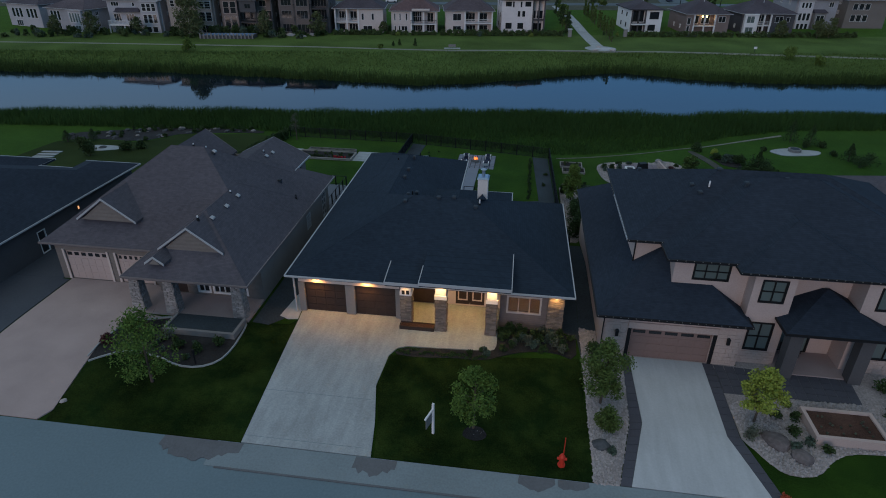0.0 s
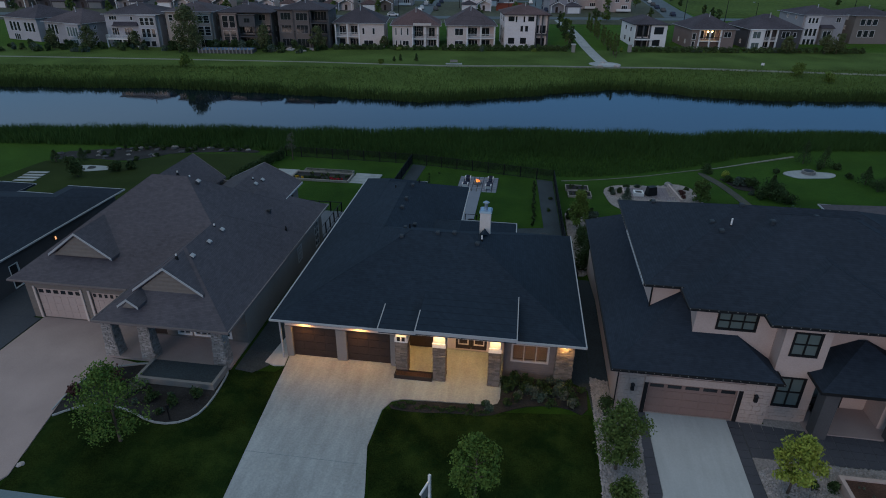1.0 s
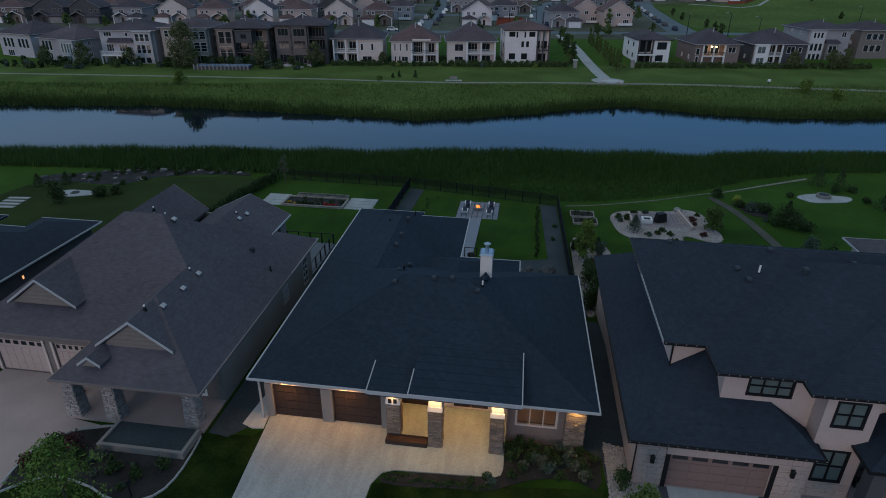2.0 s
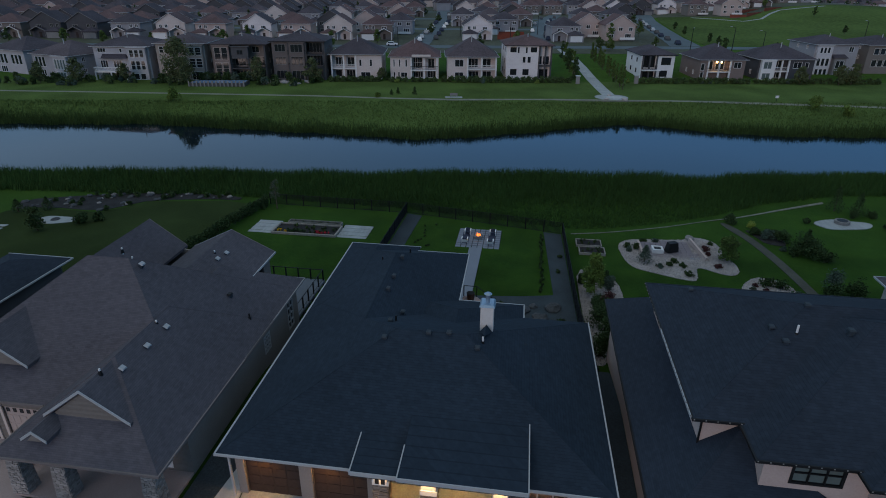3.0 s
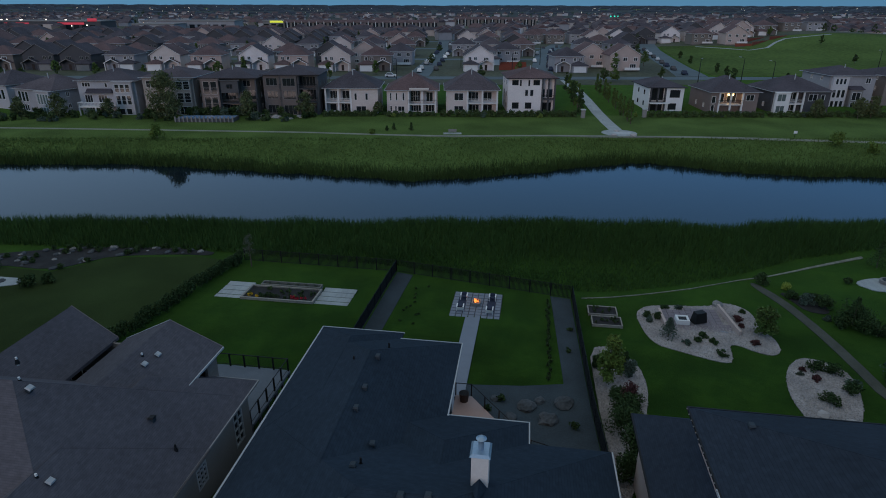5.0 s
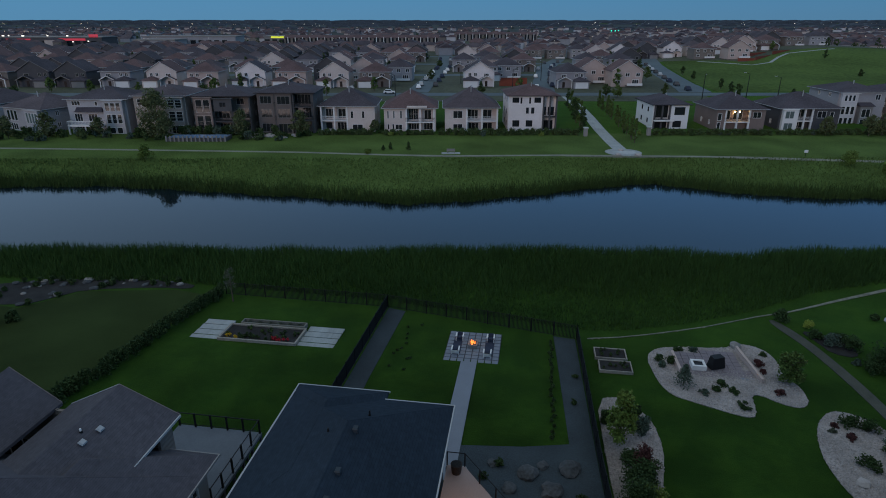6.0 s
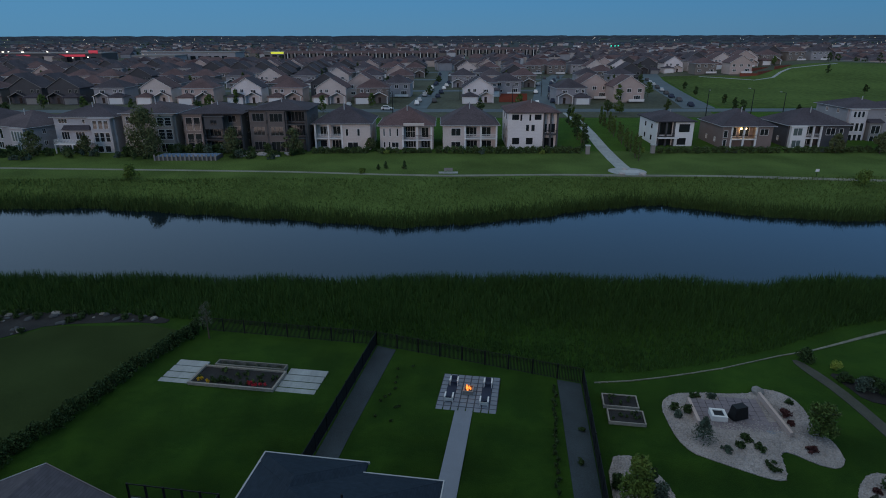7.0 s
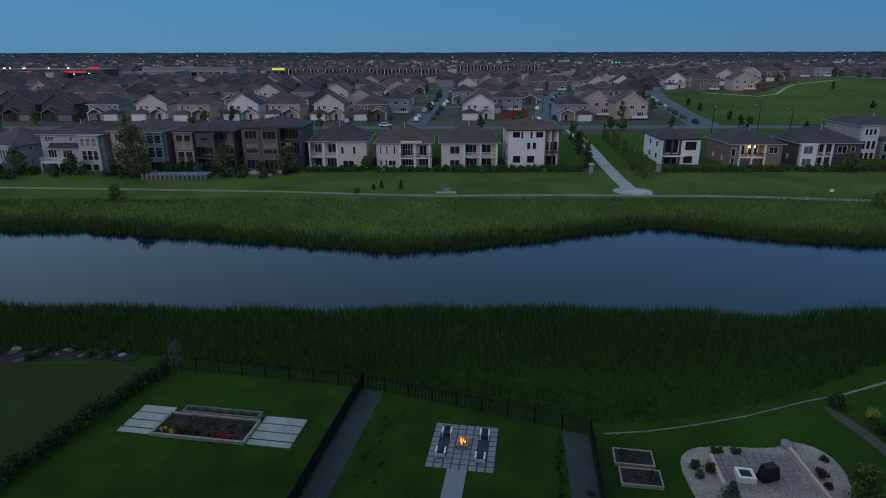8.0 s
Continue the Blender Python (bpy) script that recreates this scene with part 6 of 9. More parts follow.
ch = garden_chair(-1.65, 42.7, 180)
for cx, cy, tr in ((1.35, 42.5, 180), (-1.55, 45.25, 0), (1.45, 45.35, 0)):
    garden_chair(cx, cy, tr, ch)
for px, py, r in ((5.4, 26.8, 0.7), (8.2, 27.8, 0.75), (7.0, 25.2, 0.7), (4.2, 25.0, 0.5), (2.9, 27.6, 0.35), (6.4, 27.9, 0.4)):
    rock("grey boulder in the crushed stone bed", px, py, r, 0.5, "back boulders", material=ROCK_DARK)
for px, py, r in ((3.4, 27.6, 0.5), (2.4, 26.0, 0.45), (8.8, 24.5, 0.6), (8.9, 36, 0.4), (9.2, 40, 0.35)):
    bush("low dark shrub in the crushed stone bed", px, py, r, r, LEAF_DARK, 220, 0.07, group="back bed shrubs")
for i in range(12):
    px, py = rng.uniform(-7.4, -5.6), rng.uniform(36, 48)
    bush("small dark tuft on the lawn", px, py, 0.22, 0.18, LEAF_DARK, 50, 0.06, group="lawn tufts")
for i in range(22):
    py = 31 + i * 0.72
    bush("tall grass clump in a row beside the stone strip", 7.2 + rng.uniform(-0.15, 0.15), py, 0.24, 0.4, LEAF_DARK, 70, 0.07, "grass_clump", "plant", "grass clump row")
# pads and planter in the garden next door
QZ = gz(-21, 44.4) + 0.06
pad = building("garden_pad", "long pale paved pad with a raised planter on it", "patio", -21, 44.4, QZ)
for x0, x1 in ((-28.0, -25.0), (-16.9, -13.3)):
    for j in range(4):
        y0 = 41.5 + j * 1.06
        bm = B()
        hexa(bm, [(x0, y0 + 0.05, QZ - 0.35), (x1, y0 + 0.05, QZ - 0.35), (x1, y0 + 0.9, QZ - 0.35), (x0, y0 + 0.9, QZ - 0.35), (x0, y0 + 0.05, QZ), (x1, y0 + 0.05, QZ), (x1, y0 + 0.9, QZ + 0.06), (x0, y0 + 0.9, QZ + 0.06)])
        put("slab", bm, CONC, pad)
rp2 = building("raised_planter", "raised timber-edged flower planter with red and yellow blooms", "planter", -21, 43.2, QZ)
bm = B()
for q in ((-24.95, -16.95, 41.6, 41.78), (-24.95, -16.95, 44.52, 44.7), (-24.95, -24.77, 41.78, 44.52), (-17.13, -16.95, 41.78, 44.52)):
    box(bm, *q, QZ - 0.3, QZ + 0.30)
put("surround", bm, mat("pale_timber", (0.27, 0.255, 0.23), 0.9, 0.3, 0.8, 8.0, 0.2), rp2)
bm = B()
box(bm, -24.76, -17.14, 41.79, 44.51, QZ - 0.2, QZ + 0.16)
put("soil", bm, MULCH, rp2)
bm = B()
for q in ((-24.0, -17.2, 45.5, 45.62), (-24.0, -17.2, 44.71, 44.83), (-24.0, -23.88, 44.83, 45.5), (-17.32, -17.2, 44.83, 45.5)):
    box(bm, *q, QZ, QZ + 0.42)
put("back_frame", bm, TIMBER, rp2, "weathered timber trellis box")
for i in range(64):
    px, py = rng.uniform(-24.5, -17.4), rng.uniform(41.95, 44.35) if i > 26 else rng.uniform(41.95, 42.5)
    front_row = py < 42.6
    lf = (YELLOW if px < -23.2 else RED if px > -20.5 and rng.random() < 0.6 else LEAF_DARK) if front_row else rng.choice((LEAF_DARK, LEAF_DARK, LEAF_MID))
    bush("flowering plant in the raised planter" if lf in (YELLOW, RED) else "dark leafy plant in the raised planter", px, py, 0.2, 0.3, lf, 45, 0.06, "flower", "flower", "planter flowers", QZ + 0.16)
for i in range(6):
    bush("grey-green plant in the trellis box", -23.2 + i * 1.05, 45.2, 0.3, 0.5, LEAF_PALE, 120, 0.06, "plant", "plant", "trellis plants", QZ)
tree("slender young tree with thin pale foliage", -27.9, 50.6, 4.2, 0.9, 1.5, LEAF_PALE, 700, 0.07, BARK, clumps=26)
for i in range(34):
    t = i / 33
    px, py = -32.6 + 2.6 * t, 22.5 + 29.5 * t
    bush("dense dark clipped shrub in the boundary hedge", px + rng.uniform(-0.2, 0.2), py, 0.85, 1.55, LEAF_DARK, 420, 0.10, "hedge_shrub", "hedge", "boundary hedge")
patch("dry_lawn", [(-62, 24), (-33.6, 24), (-31.6, 40), (-30.9, 51.6), (-36, 52.6), (-46.4, 50.6), (-50.2, 45.2), (-58.5, 45.8), (-62.4, 43.8)], mat("dry_grass", (0.030, 0.047, 0.0155), 0.95, 0.4, 0.12, 14.0, 0.6, spec=0.03), 0.025, "dull olive lawn behind the hedge", "lawn")
RBED = [(-62.5, 44.2), (-58.5, 46.2), (-50.6, 45.6), (-48.2, 48.8), (-46.7, 51.0), (-38.5, 53.0), (-34.5, 53.0), (-34.5, 54.4), (-40, 54.8), (-47, 54.2), (-52, 53.2), (-58, 51.0), (-64, 48.5)]
patch("rock_bed", smooth_outline(RBED, 1), MULCH, 0.04, "dark soil rock bed along the lawn end", "bed")
k_ = 0
while k_ < 46:
    px, py = rng.uniform(-63, -34), rng.uniform(44, 55)
    if inside((px, py), RBED):
        k_ += 1
        rock("rough grey stone in the rock bed", px, py, rng.uniform(0.15, 0.45), 0.55, "rock bed stones", material=rng.choice((ROCK_DARK, ROCK_DARK, ROCK_DARK, ROCK)))
        if k_ % 2 == 0:
            bush("dark low shrub among the bed stones", px + 0.8, py + 0.4, rng.uniform(0.4, 0.8), rng.uniform(0.4, 0.8), LEAF_DARK, 240, 0.1, group="rock bed shrubs")
for i in range(4):
    patch("stepping_slab", [(-60.3 + 0.25 * i, 37.9 - i * 1.1), (-57.6 + 0.25 * i, 38.2 - i * 1.1), (-57.6 + 0.25 * i, 38.8 - i * 1.1), (-60.3 + 0.25 * i, 38.5 - i * 1.1)], CONC, 0.09, "pale stepping slab leading to the round patio", "slab")
for px, py, r, h in ((-52.6, 37.6, 1.4, 2.4), (-49.4, 41.0, 1.2, 1.5), (-48.0, 42.2, 1.0, 1.1), (-57.6, 42.6, 1.1, 1.2)):
    bush("dense dark rounded shrub beside the round patio", px, py, r, h, LEAF_DARK, 800, 0.12, group="patio side shrubs")
patch("round_patio", blob(-53.3, 41.4, 2.3, 1.5, 24, 0.09, 4), CONC, 0.08, "round pale concrete patio on the far lawn", "patio")
rock("dark stone ring on the round patio", -53.4, 41.4, 0.5, 0.4, material=ROCK_DARK)
for px, py in ((-57.5, 45.2), (-60.5, 43.6)):
    spruce("small dark conifer beside the round patio", px, py, 1.8, 0.9, LEAF_DARK, "far lawn conifers", 600, 0.12)
# the pale house's back garden
ISLE = smooth_outline([(15.9, 44.0), (16.4, 45.9), (18.2, 47.2), (24.0, 47.6), (25.0, 49.0), (27.2, 48.2), (27.8, 45.8), (27.1, 43.0), (28.2, 41.6), (27.8, 38.6), (26.2, 38.0), (23.6, 40.3), (23.2, 37.0), (22.5, 35.9), (18.8, 37.6), (16.5, 38.8)], 2)
patch("gravel_bed", ISLE, GRAVEL, 0.06, "kidney-shaped pale gravel bed on the lawn", "gravel")
pebbles("pebbles", "loose pale pebbles on the kidney-shaped bed", ISLE, 3500, 0.06, 0.12)
IZ = gz(22, 44) + 0.12
ip = building("patio", "mauve paved sitting area inside the gravel bed", "patio", 22, 44, IZ)
PATN = [(18.5, 46.3), (24.3, 47.2), (24.9, 42.0), (26.0, 40.2), (23.5, 39.7), (21.8, 41.5), (19.8, 41.3), (18.5, 42.4)]
for i in range(15):
    for j in range(15):
        x0, y0 = 17.9 + i * 0.62, 39.2 + j * 0.62
        c4 = [(x0 + 0.02, y0 + 0.02), (x0 + 0.6, y0 + 0.02), (x0 + 0.6, y0 + 0.6), (x0 + 0.02, y0 + 0.6)]
        if all(inside(c, PATN) for c in c4):
            bm = B()
            box(bm, c4[0][0], c4[2][0], c4[0][1], c4[2][1], IZ - 0.3, IZ + rng.uniform(-0.004, 0.004))
            put("paver", bm, PAVER if y0 < 42.0 and x0 > 23 else PAVER_WARM, ip)
for a, b in (((24.35, 47.1), (24.95, 41.6)), ((18.2, 45.4), (18.3, 42.1))):
    bm = B()
    hexa(bm, [(a[0], a[1], IZ - 0.3), (b[0], b[1], IZ - 0.3), (b[0] + 0.24, b[1] + 0.08, IZ - 0.3), (a[0] + 0.24, a[1] + 0.08, IZ - 0.3), (a[0], a[1], IZ + 0.42), (b[0], b[1], IZ + 0.42), (b[0] + 0.24, b[1] + 0.08, IZ + 0.42), (a[0] + 0.24, a[1] + 0.08, IZ + 0.42)])
    put("seat_wall", bm, BLUSH, ip, "low pale seat wall")
nf = thing("fire_table", "square white fire table with a dark tray", "fire pit", "", pose(20.2, 43.5, IZ))
bm = B()
for q in ((-0.6, 0.6, -0.6, -0.4), (-0.6, 0.6, 0.4, 0.6), (-0.6, -0.4, -0.4, 0.4), (0.4, 0.6, -0.4, 0.4)):
    box(bm, *q, 0, 0.45)
part("surround", bm, WHITE, nf)
bm = B()
box(bm, -0.4, 0.4, -0.4, 0.4, 0, 0.36)
part("tray", bm, BLACK, nf)
bb = thing("covered_grill", "black covered barbecue standing on the paving", "barbecue", "", pose(21.75, 43.6, IZ, 0, 0, 25))
bm = B()
hexa(bm, [(-0.7, -0.4, 0.1), (0.7, -0.4, 0.1), (0.7, 0.4, 0.1), (-0.7, 0.4, 0.1), (-0.55, -0.3, 1.15), (0.55, -0.3, 1.15), (0.5, 0.3, 1.2), (-0.5, 0.3, 1.2)])
part("cover", bm, BLACK, bb)
bm = B()
for lx in (-0.5, 0.5):
    tube(bm, (lx, 0, 0), (lx, 0, 0.3), 0.04, 0.04, 6)
part("stand", bm, BLACK, bb)
for px, py, r, h, lf in ((16.9, 44.1, 0.5, 0.8, LEAF_DARK), (17.1, 43.2, 0.45, 0.7, LEAF_BLUE), (17.8, 43.9, 0.5, 1.1, LEAF_DARK), (19.1, 46.5, 0.75, 0.45, LEAF_DARK), (20.6, 46.6, 0.75, 0.45, LEAF_BLUE), (21.6, 40.8, 0.7, 0.5, LEAF_DARK), (20.8, 39.8, 0.6, 0.5, LEAF_DARK), (19.7, 39.1, 0.75, 0.5, LEAF_BLUE), (22.2, 39.6, 0.85, 0.5, LEAF_DARK), (22.3, 37.5, 1.2, 0.45, LEAF_DARK), (25.6, 44.6, 0.8, 0.7, LEAF_RED), (25.7, 43.4, 0.4, 0.4, LEAF_RED), (25.9, 40.0, 0.7, 0.5, LEAF_RED), (26.7, 46.6, 0.4, 0.5, LEAF_DARK)):
    bush("low spreading shrub in the kidney-shaped gravel bed", px, py, r, h, lf, 320, 0.08, group="gravel bed shrubs")
spruce("small bluish spruce in the gravel bed", 18.3, 40.3, 2.1, 0.95, LEAF_BLUE, "gravel bed conifers")
tree("rounded olive shrub tree at the gravel bed", 27.4, 42.3, 2.9, 1.5, 0.3, LEAF_MID, 2200, 0.12, clumps=30)
rock("pale boulder at the end of the seat wall", 24.7, 48.1, 0.55, 0.6)
for bx0, by0 in ((11.2, 43.6), (11.4, 41.3)):
    gb = building("garden_box", "weathered timber vegetable bed frame", "planter", bx0 + 1.4, by0 + 0.9, gz(bx0, by0), "vegetable beds")
    z0 = gz(bx0, by0)
    bm = B()
    for q in ((0, 2.9, 0, 0.1), (0, 2.9, 1.75, 1.85), (0, 0.1, 0.1, 1.75), (2.8, 2.9, 0.1, 1.75)):
        box(bm, bx0 + q[0], bx0 + q[1], by0 + q[2], by0 + q[3], z0 - 0.2, z0 + 0.28)
    put("surround", bm, MATS["pale_timber"], gb)
    bm = B()
    box(bm, bx0 + 0.1, bx0 + 2.8, by0 + 0.1, by0 + 1.75, z0 - 0.2, z0 + 0.2)
    put("soil", bm, MULCH, gb)
    for i in range(9):
        bush("dark green seedling in the timber bed", bx0 + rng.uniform(0.3, 2.6), by0 + rng.uniform(0.3, 1.55), 0.18, 0.3, LEAF_DARK, 40, 0.06, "plant", "plant", "vegetable seedlings", z0 + 0.2)
SBED = smooth_outline([(10.75, 37.0), (13.0, 37.6), (14.8, 34.5), (15.0, 31.0), (14.4, 28.0), (13.7, 24.5), (13.0, 20.0), (11.0, 16.0), (10.95, 20), (10.8, 30)], 1)
patch("gravel_bed", SBED, GRAVEL, 0.05, "pale gravel side bed along the fence", "gravel")
pebbles("pebbles", "loose pale pebbles on the side bed", SBED, 3500, 0.05, 0.11)
tree("conical bright green young tree in the side bed", 11.95, 31.6, 4.4, 1.35, 0.6, LEAF_CONE, 4600, 0.12, clumps=70, columnar=True)
for px, py, r, h, lf in ((11.2, 33.7, 0.55, 1.3, LEAF_DARK), (13.7, 32.6, 0.8, 1.6, LEAF_BLUE), (13.6, 34.6, 0.45, 1.4, LEAF_DARK), (13.2, 29.0, 1.1, 1.4, LEAF_RED), (12.2, 29.0, 0.9, 1.2, LEAF_DARK), (12.4, 26.6, 1.4, 2.1, LEAF_DARK), (13.3, 27.6, 1.1, 1.8, LEAF_DARK), (12.0, 24.2, 1.4, 2.5, LEAF_DARK), (13.2, 24.8, 1.0, 1.8, LEAF), (12.3, 21.5, 1.3, 2.6, LEAF_DARK), (11.6, 18.8, 1.2, 2.3, LEAF_DARK)):
    bush("leafy shrub in the gravel side bed", px, py, r, h, lf, 1100, 0.085, group="side bed shrubs")
BED2 = smooth_outline([(25.8, 31.0), (26.4, 34.0), (27.4, 36.4), (29.2, 38.4), (31.2, 37.6), (32.3, 35.5), (31.0, 31.0), (28.8, 27.0), (26.2, 27.0)], 2)
patch("gravel_bed", BED2, GRAVEL, 0.06, "oval pale gravel bed with dark shrubs", "gravel")
pebbles("pebbles", "loose pale pebbles on the oval bed", BED2, 2200, 0.06, 0.12)
for px, py, r, lf in ((29.6, 36.3, 1.1, LEAF_DARK), (30.6, 35.8, 1.3, LEAF_DARK), (30.8, 33.0, 1.2, LEAF_DARK), (28.6, 31.2, 1.1, LEAF_DARK), (31.4, 33.9, 0.9, LEAF_BLUE), (28.4, 36.0, 0.45, LEAF_RED), (27.9, 35.2, 0.4, LEAF_PALE), (28.9, 34.5, 0.55, LEAF_RED)):
    bush("dark low shrub in the oval gravel bed", px, py, r, r * 0.8, lf, 450, 0.09, group="oval bed shrubs")
for px, py in ((27.4, 29.4), (29.0, 28.6)):
    rock("white-painted boulder in the oval bed", px, py, 0.4, 0.7, "white boulders", material=PEBBLE)
EDGE = [(10.8, 47.6), (14.0, 48.4), (17.0, 49.5), (20.0, 50.8), (23.0, 52.2), (26.0, 53.9), (29.0, 55.6), (33.0, 57.5), (38.9, 61.0), (46.5, 65.2)]
edge_w = [0.07] * 6 + [0.08, 0.12, 0.2, 0.3]
patch("lawn_edging", [(x, y - w) for (x, y), w in zip(EDGE, edge_w)] + [(x, y + w) for (x, y), w in zip(EDGE, edge_w)][::-1], EDGESTONE, 0.07, "thin pale stone edging along the lawn", "edging", step=1.0)
for a, b in zip(EDGE, EDGE[1:5]):
    for i in range(6):
        t = (i + rng.random()) / 6
        rock("small pale stone on the lawn edging", a[0] + (b[0] - a[0]) * t, a[1] + (b[1] - a[1]) * t + rng.uniform(-0.08, 0.08), rng.uniform(0.06, 0.12), 0.5, "edging stones", material=EDGESTONE)
patch("garden_path", smooth_outline([(29.9, 54.9), (30.7, 55.1), (31.9, 52.0), (32.7, 48.6), (33.4, 44.0), (33.8, 39.7), (34.1, 32.0), (33.0, 32.0), (32.8, 38.3), (32.3, 43.8), (31.5, 49.0), (30.4, 52.6)], 1), mat("stone_dust", (0.066, 0.070, 0.058), 0.95, 0.35, 0.5, 9.0, 0.6), 0.05, "curved stone-dust garden path", "path")
patch("planting_bed", smooth_outline([(32.2, 53.0), (33.0, 50.4), (33.4, 48.2), (35.4, 47.6), (36.2, 49.6), (34.4, 52.2)], 1), MULCH, 0.045, "dark mulched bed beside the curved path", "bed")
for px, py, r_, h in ((31.2, 55.0, 1.2, 1.4), (33.2, 51.4, 0.9, 0.8), (34.2, 50.2, 1.2, 1.1), (35.6, 49.4, 1.4, 1.4), (36.8, 46.4, 1.7, 2.2), (35.3, 45.2, 1.1, 1.1), (38.2, 47.4, 1.3, 1.5), (35.4, 51.2, 0.9, 0.8), (37.2, 44.6, 1.5, 2.4), (34.7, 46.4, 0.5, 0.5), (38.0, 43.6, 1.4, 1.6), (35.8, 36.4, 1.5, 2.2), (34.9, 34.6, 1.2, 1.5), (37.2, 35.2, 1.4, 1.9)):
    bush("dark leafy shrub beside the curved path", px, py, r_, h, rng.choice((LEAF_DARK, LEAF_DARK, LEAF_BLUE)), 620, 0.10, group="path shrubs")
bush("yellow-green rounded shrub by the path", 33.4, 53.6, 0.75, 0.9, LEAF_LIME, 420, 0.08)
for px, py, h in ((36.6, 45.6, 3.2), (46.8, 62.3, 3.6), (49.2, 61.2, 3.2), (51.5, 53.7, 2.6)):
    spruce("dark conifer on the lawn beyond the path", px, py, h, 1.2, LEAF_DARK, "lawn conifers", 900, 0.13)
patch("round_patio", blob(45.6, 56.9, 3.5, 1.9, 24, 0.11, 9, 0.3), CONC, 0.08, "rounded grey concrete patio on the lawn", "patio")
for px, py, r_ in ((41.2, 56.8, 0.7), (48.2, 60.0, 1.0), (50.6, 60.2, 0.9), (51.6, 50.6, 1.6), (53.2, 52.0, 1.8), (50.4, 56.0, 0.8)):
    bush("dark shrub beside the rounded patio", px, py, r_, r_ * 1.1, LEAF_DARK, 420, 0.1, group="patio shrubs")
rf = thing("fire_ring", "round dark fire ring on the grey patio", "fire pit", "", pose(45.7, 57.4, gz(45.7, 57.4) + 0.08))
bm = B()
tube(bm, (0, 0, 0), (0, 0, 0.4), 0.9, 0.9, 16)
part("ring", bm, ROCK, rf)
bm = B()
tube(bm, (0, 0, 0.401), (0, 0, 0.43), 0.65, 0.65, 16)
part("ash_bed", bm, BLACK, rf)

# ---- pond ----
bm = B()
k_ = 60
lo_s = [-400 + 800 * i / k_ for i in range(k_ + 1)]
va = [bm.verts.new((*xy(s, 60), WATER_Z)) for s in lo_s]
vb = [bm.verts.new((*xy(s, 116), WATER_Z)) for s in lo_s]
for i in range(k_):
    bm.faces.new((va[i], va[i + 1], vb[i + 1], vb[i]))
tagged(part("water", bm, WATER, None, "still pond reflecting the dusk sky", "structure"), category="pond")


def strewn(count, s0, s1, rule):
    out = []
    while len(out) < count:
        s = rng.uniform(s0, s1)
        d = rule(s)
        x, y = xy(s, d)
        out.append((x, y, gz(x, y)))
    return out


LAWN_END = ((-140, 44), (-62, 52), (-48, 53), (-38, 54.2), (-30, 54), (-10.5, 53), (10, 48.9), (14, 49.4), (20, 51.6), (26, 54.8), (33, 59.3), (38, 62.8), (50, 68), (120, 80))


def reed_spots(count):
    """Reeds stand from the lawns' ends to the water, thicker in drifts."""
    out, tall = [], []
    while len(out) < count:
        s = rng.uniform(-100, 108)
        d = rng.uniform(44, near_shore(s) + 0.9)
        x, y = xy(s, d)
        if y < lerp_table(LAWN_END, x) + 0.4:
            continue
        q = min(1.0, max(0.0, (d - 54) / 9))
        out.append((x, y, gz(x, y)))
        n_ = noise.noise(Vector((x * 0.22, y * 0.22, 0)))
        tall.append((0.45 + 0.75 * q) * rng.uniform(0.7, 1.2) * (1 + 0.35 * n_))
    return out, tall


sp, tall = reed_spots(80000)
blades("reeds", "tall dark green reeds along the near shore", sp, tall, 0.05, REED)
sp = strewn(32000, -140, 150, lambda s: far_shore(s) + abs(rng.gauss(0, 2.4)) - 1.3)
blades("reeds", "reeds along the far shore of the pond", sp, [rng.uniform(0.7, 1.3) * (1.25 + 0.75 * noise.noise(Vector((p[0] * 0.7, p[1] * 0.3, 3)))) for p in sp], 0.06, REED_FAR)
MEAD = [xy(s, far_shore(s) + 1.2) for s in range(-150, 151, 5)] + [xy(s, 145) for s in range(150, -151, -10)]
patch("meadow", MEAD, MEADOW, 0.05, "rough green meadow bank above the pond", "meadow", step=5)
sp = strewn(52000, -150, 150, lambda s: rng.uniform(far_shore(s) + 1.5, 117))
blades("meadow_grass", "rough tufted grass on the far bank", sp, [rng.uniform(0.15, 0.5) for _ in sp], 0.10, TUFT, 0.4)

# ---- far bank: path, plaza, planting ----
def ribbon(name, pts, width, material, label, category, lift=0.09):
    """A strip of even width along a line."""
    L, R = [], []
    for i, p in enumerate(pts):
        a, b = pts[max(0, i - 1)], pts[min(len(pts) - 1, i + 1)]
        dx, dy = b[0] - a[0], b[1] - a[1]
        ln = math.hypot(dx, dy)
        L.append((p[0] - dy / ln * width / 2, p[1] + dx / ln * width / 2))
        R.append((p[0] + dy / ln * width / 2, p[1] - dx / ln * width / 2))
    return patch(name, L + R[::-1], material, lift, label, category, step=3)


ribbon("footpath", [xy(s, d) for s, d in ((-150, 130), (-87, 126.7), (-50, 124.2), (-27, 122.5), (-8, 119.8), (5, 118.7), (29, 119.3), (60, 117.8), (89, 115), (130, 111))], 1.25, PATHM, "pale gravel footpath along the bank", "path")
patch("plaza", blob(*xy(43.2, 122.2), 3.9, 3.6, 28, 0.0, 1), CONC, 0.11, "round paved resting place on the path", "plaza")
patch("plaza_inlay", blob(*xy(43.9, 122.0), 2.0, 1.7, 20, 0.06, 2), CONC_LIGHT, 0.13, "white stone inlay in the round paving", "plaza")
ribbon("footpath", [xy(s, d) for s, d in ((43.3, 125.5), (43.8, 135), (45.0, 150), (46.5, 168), (47.5, 184), (48, 211))], 3.0, CONC, "straight pale paved path between hedges", "path")
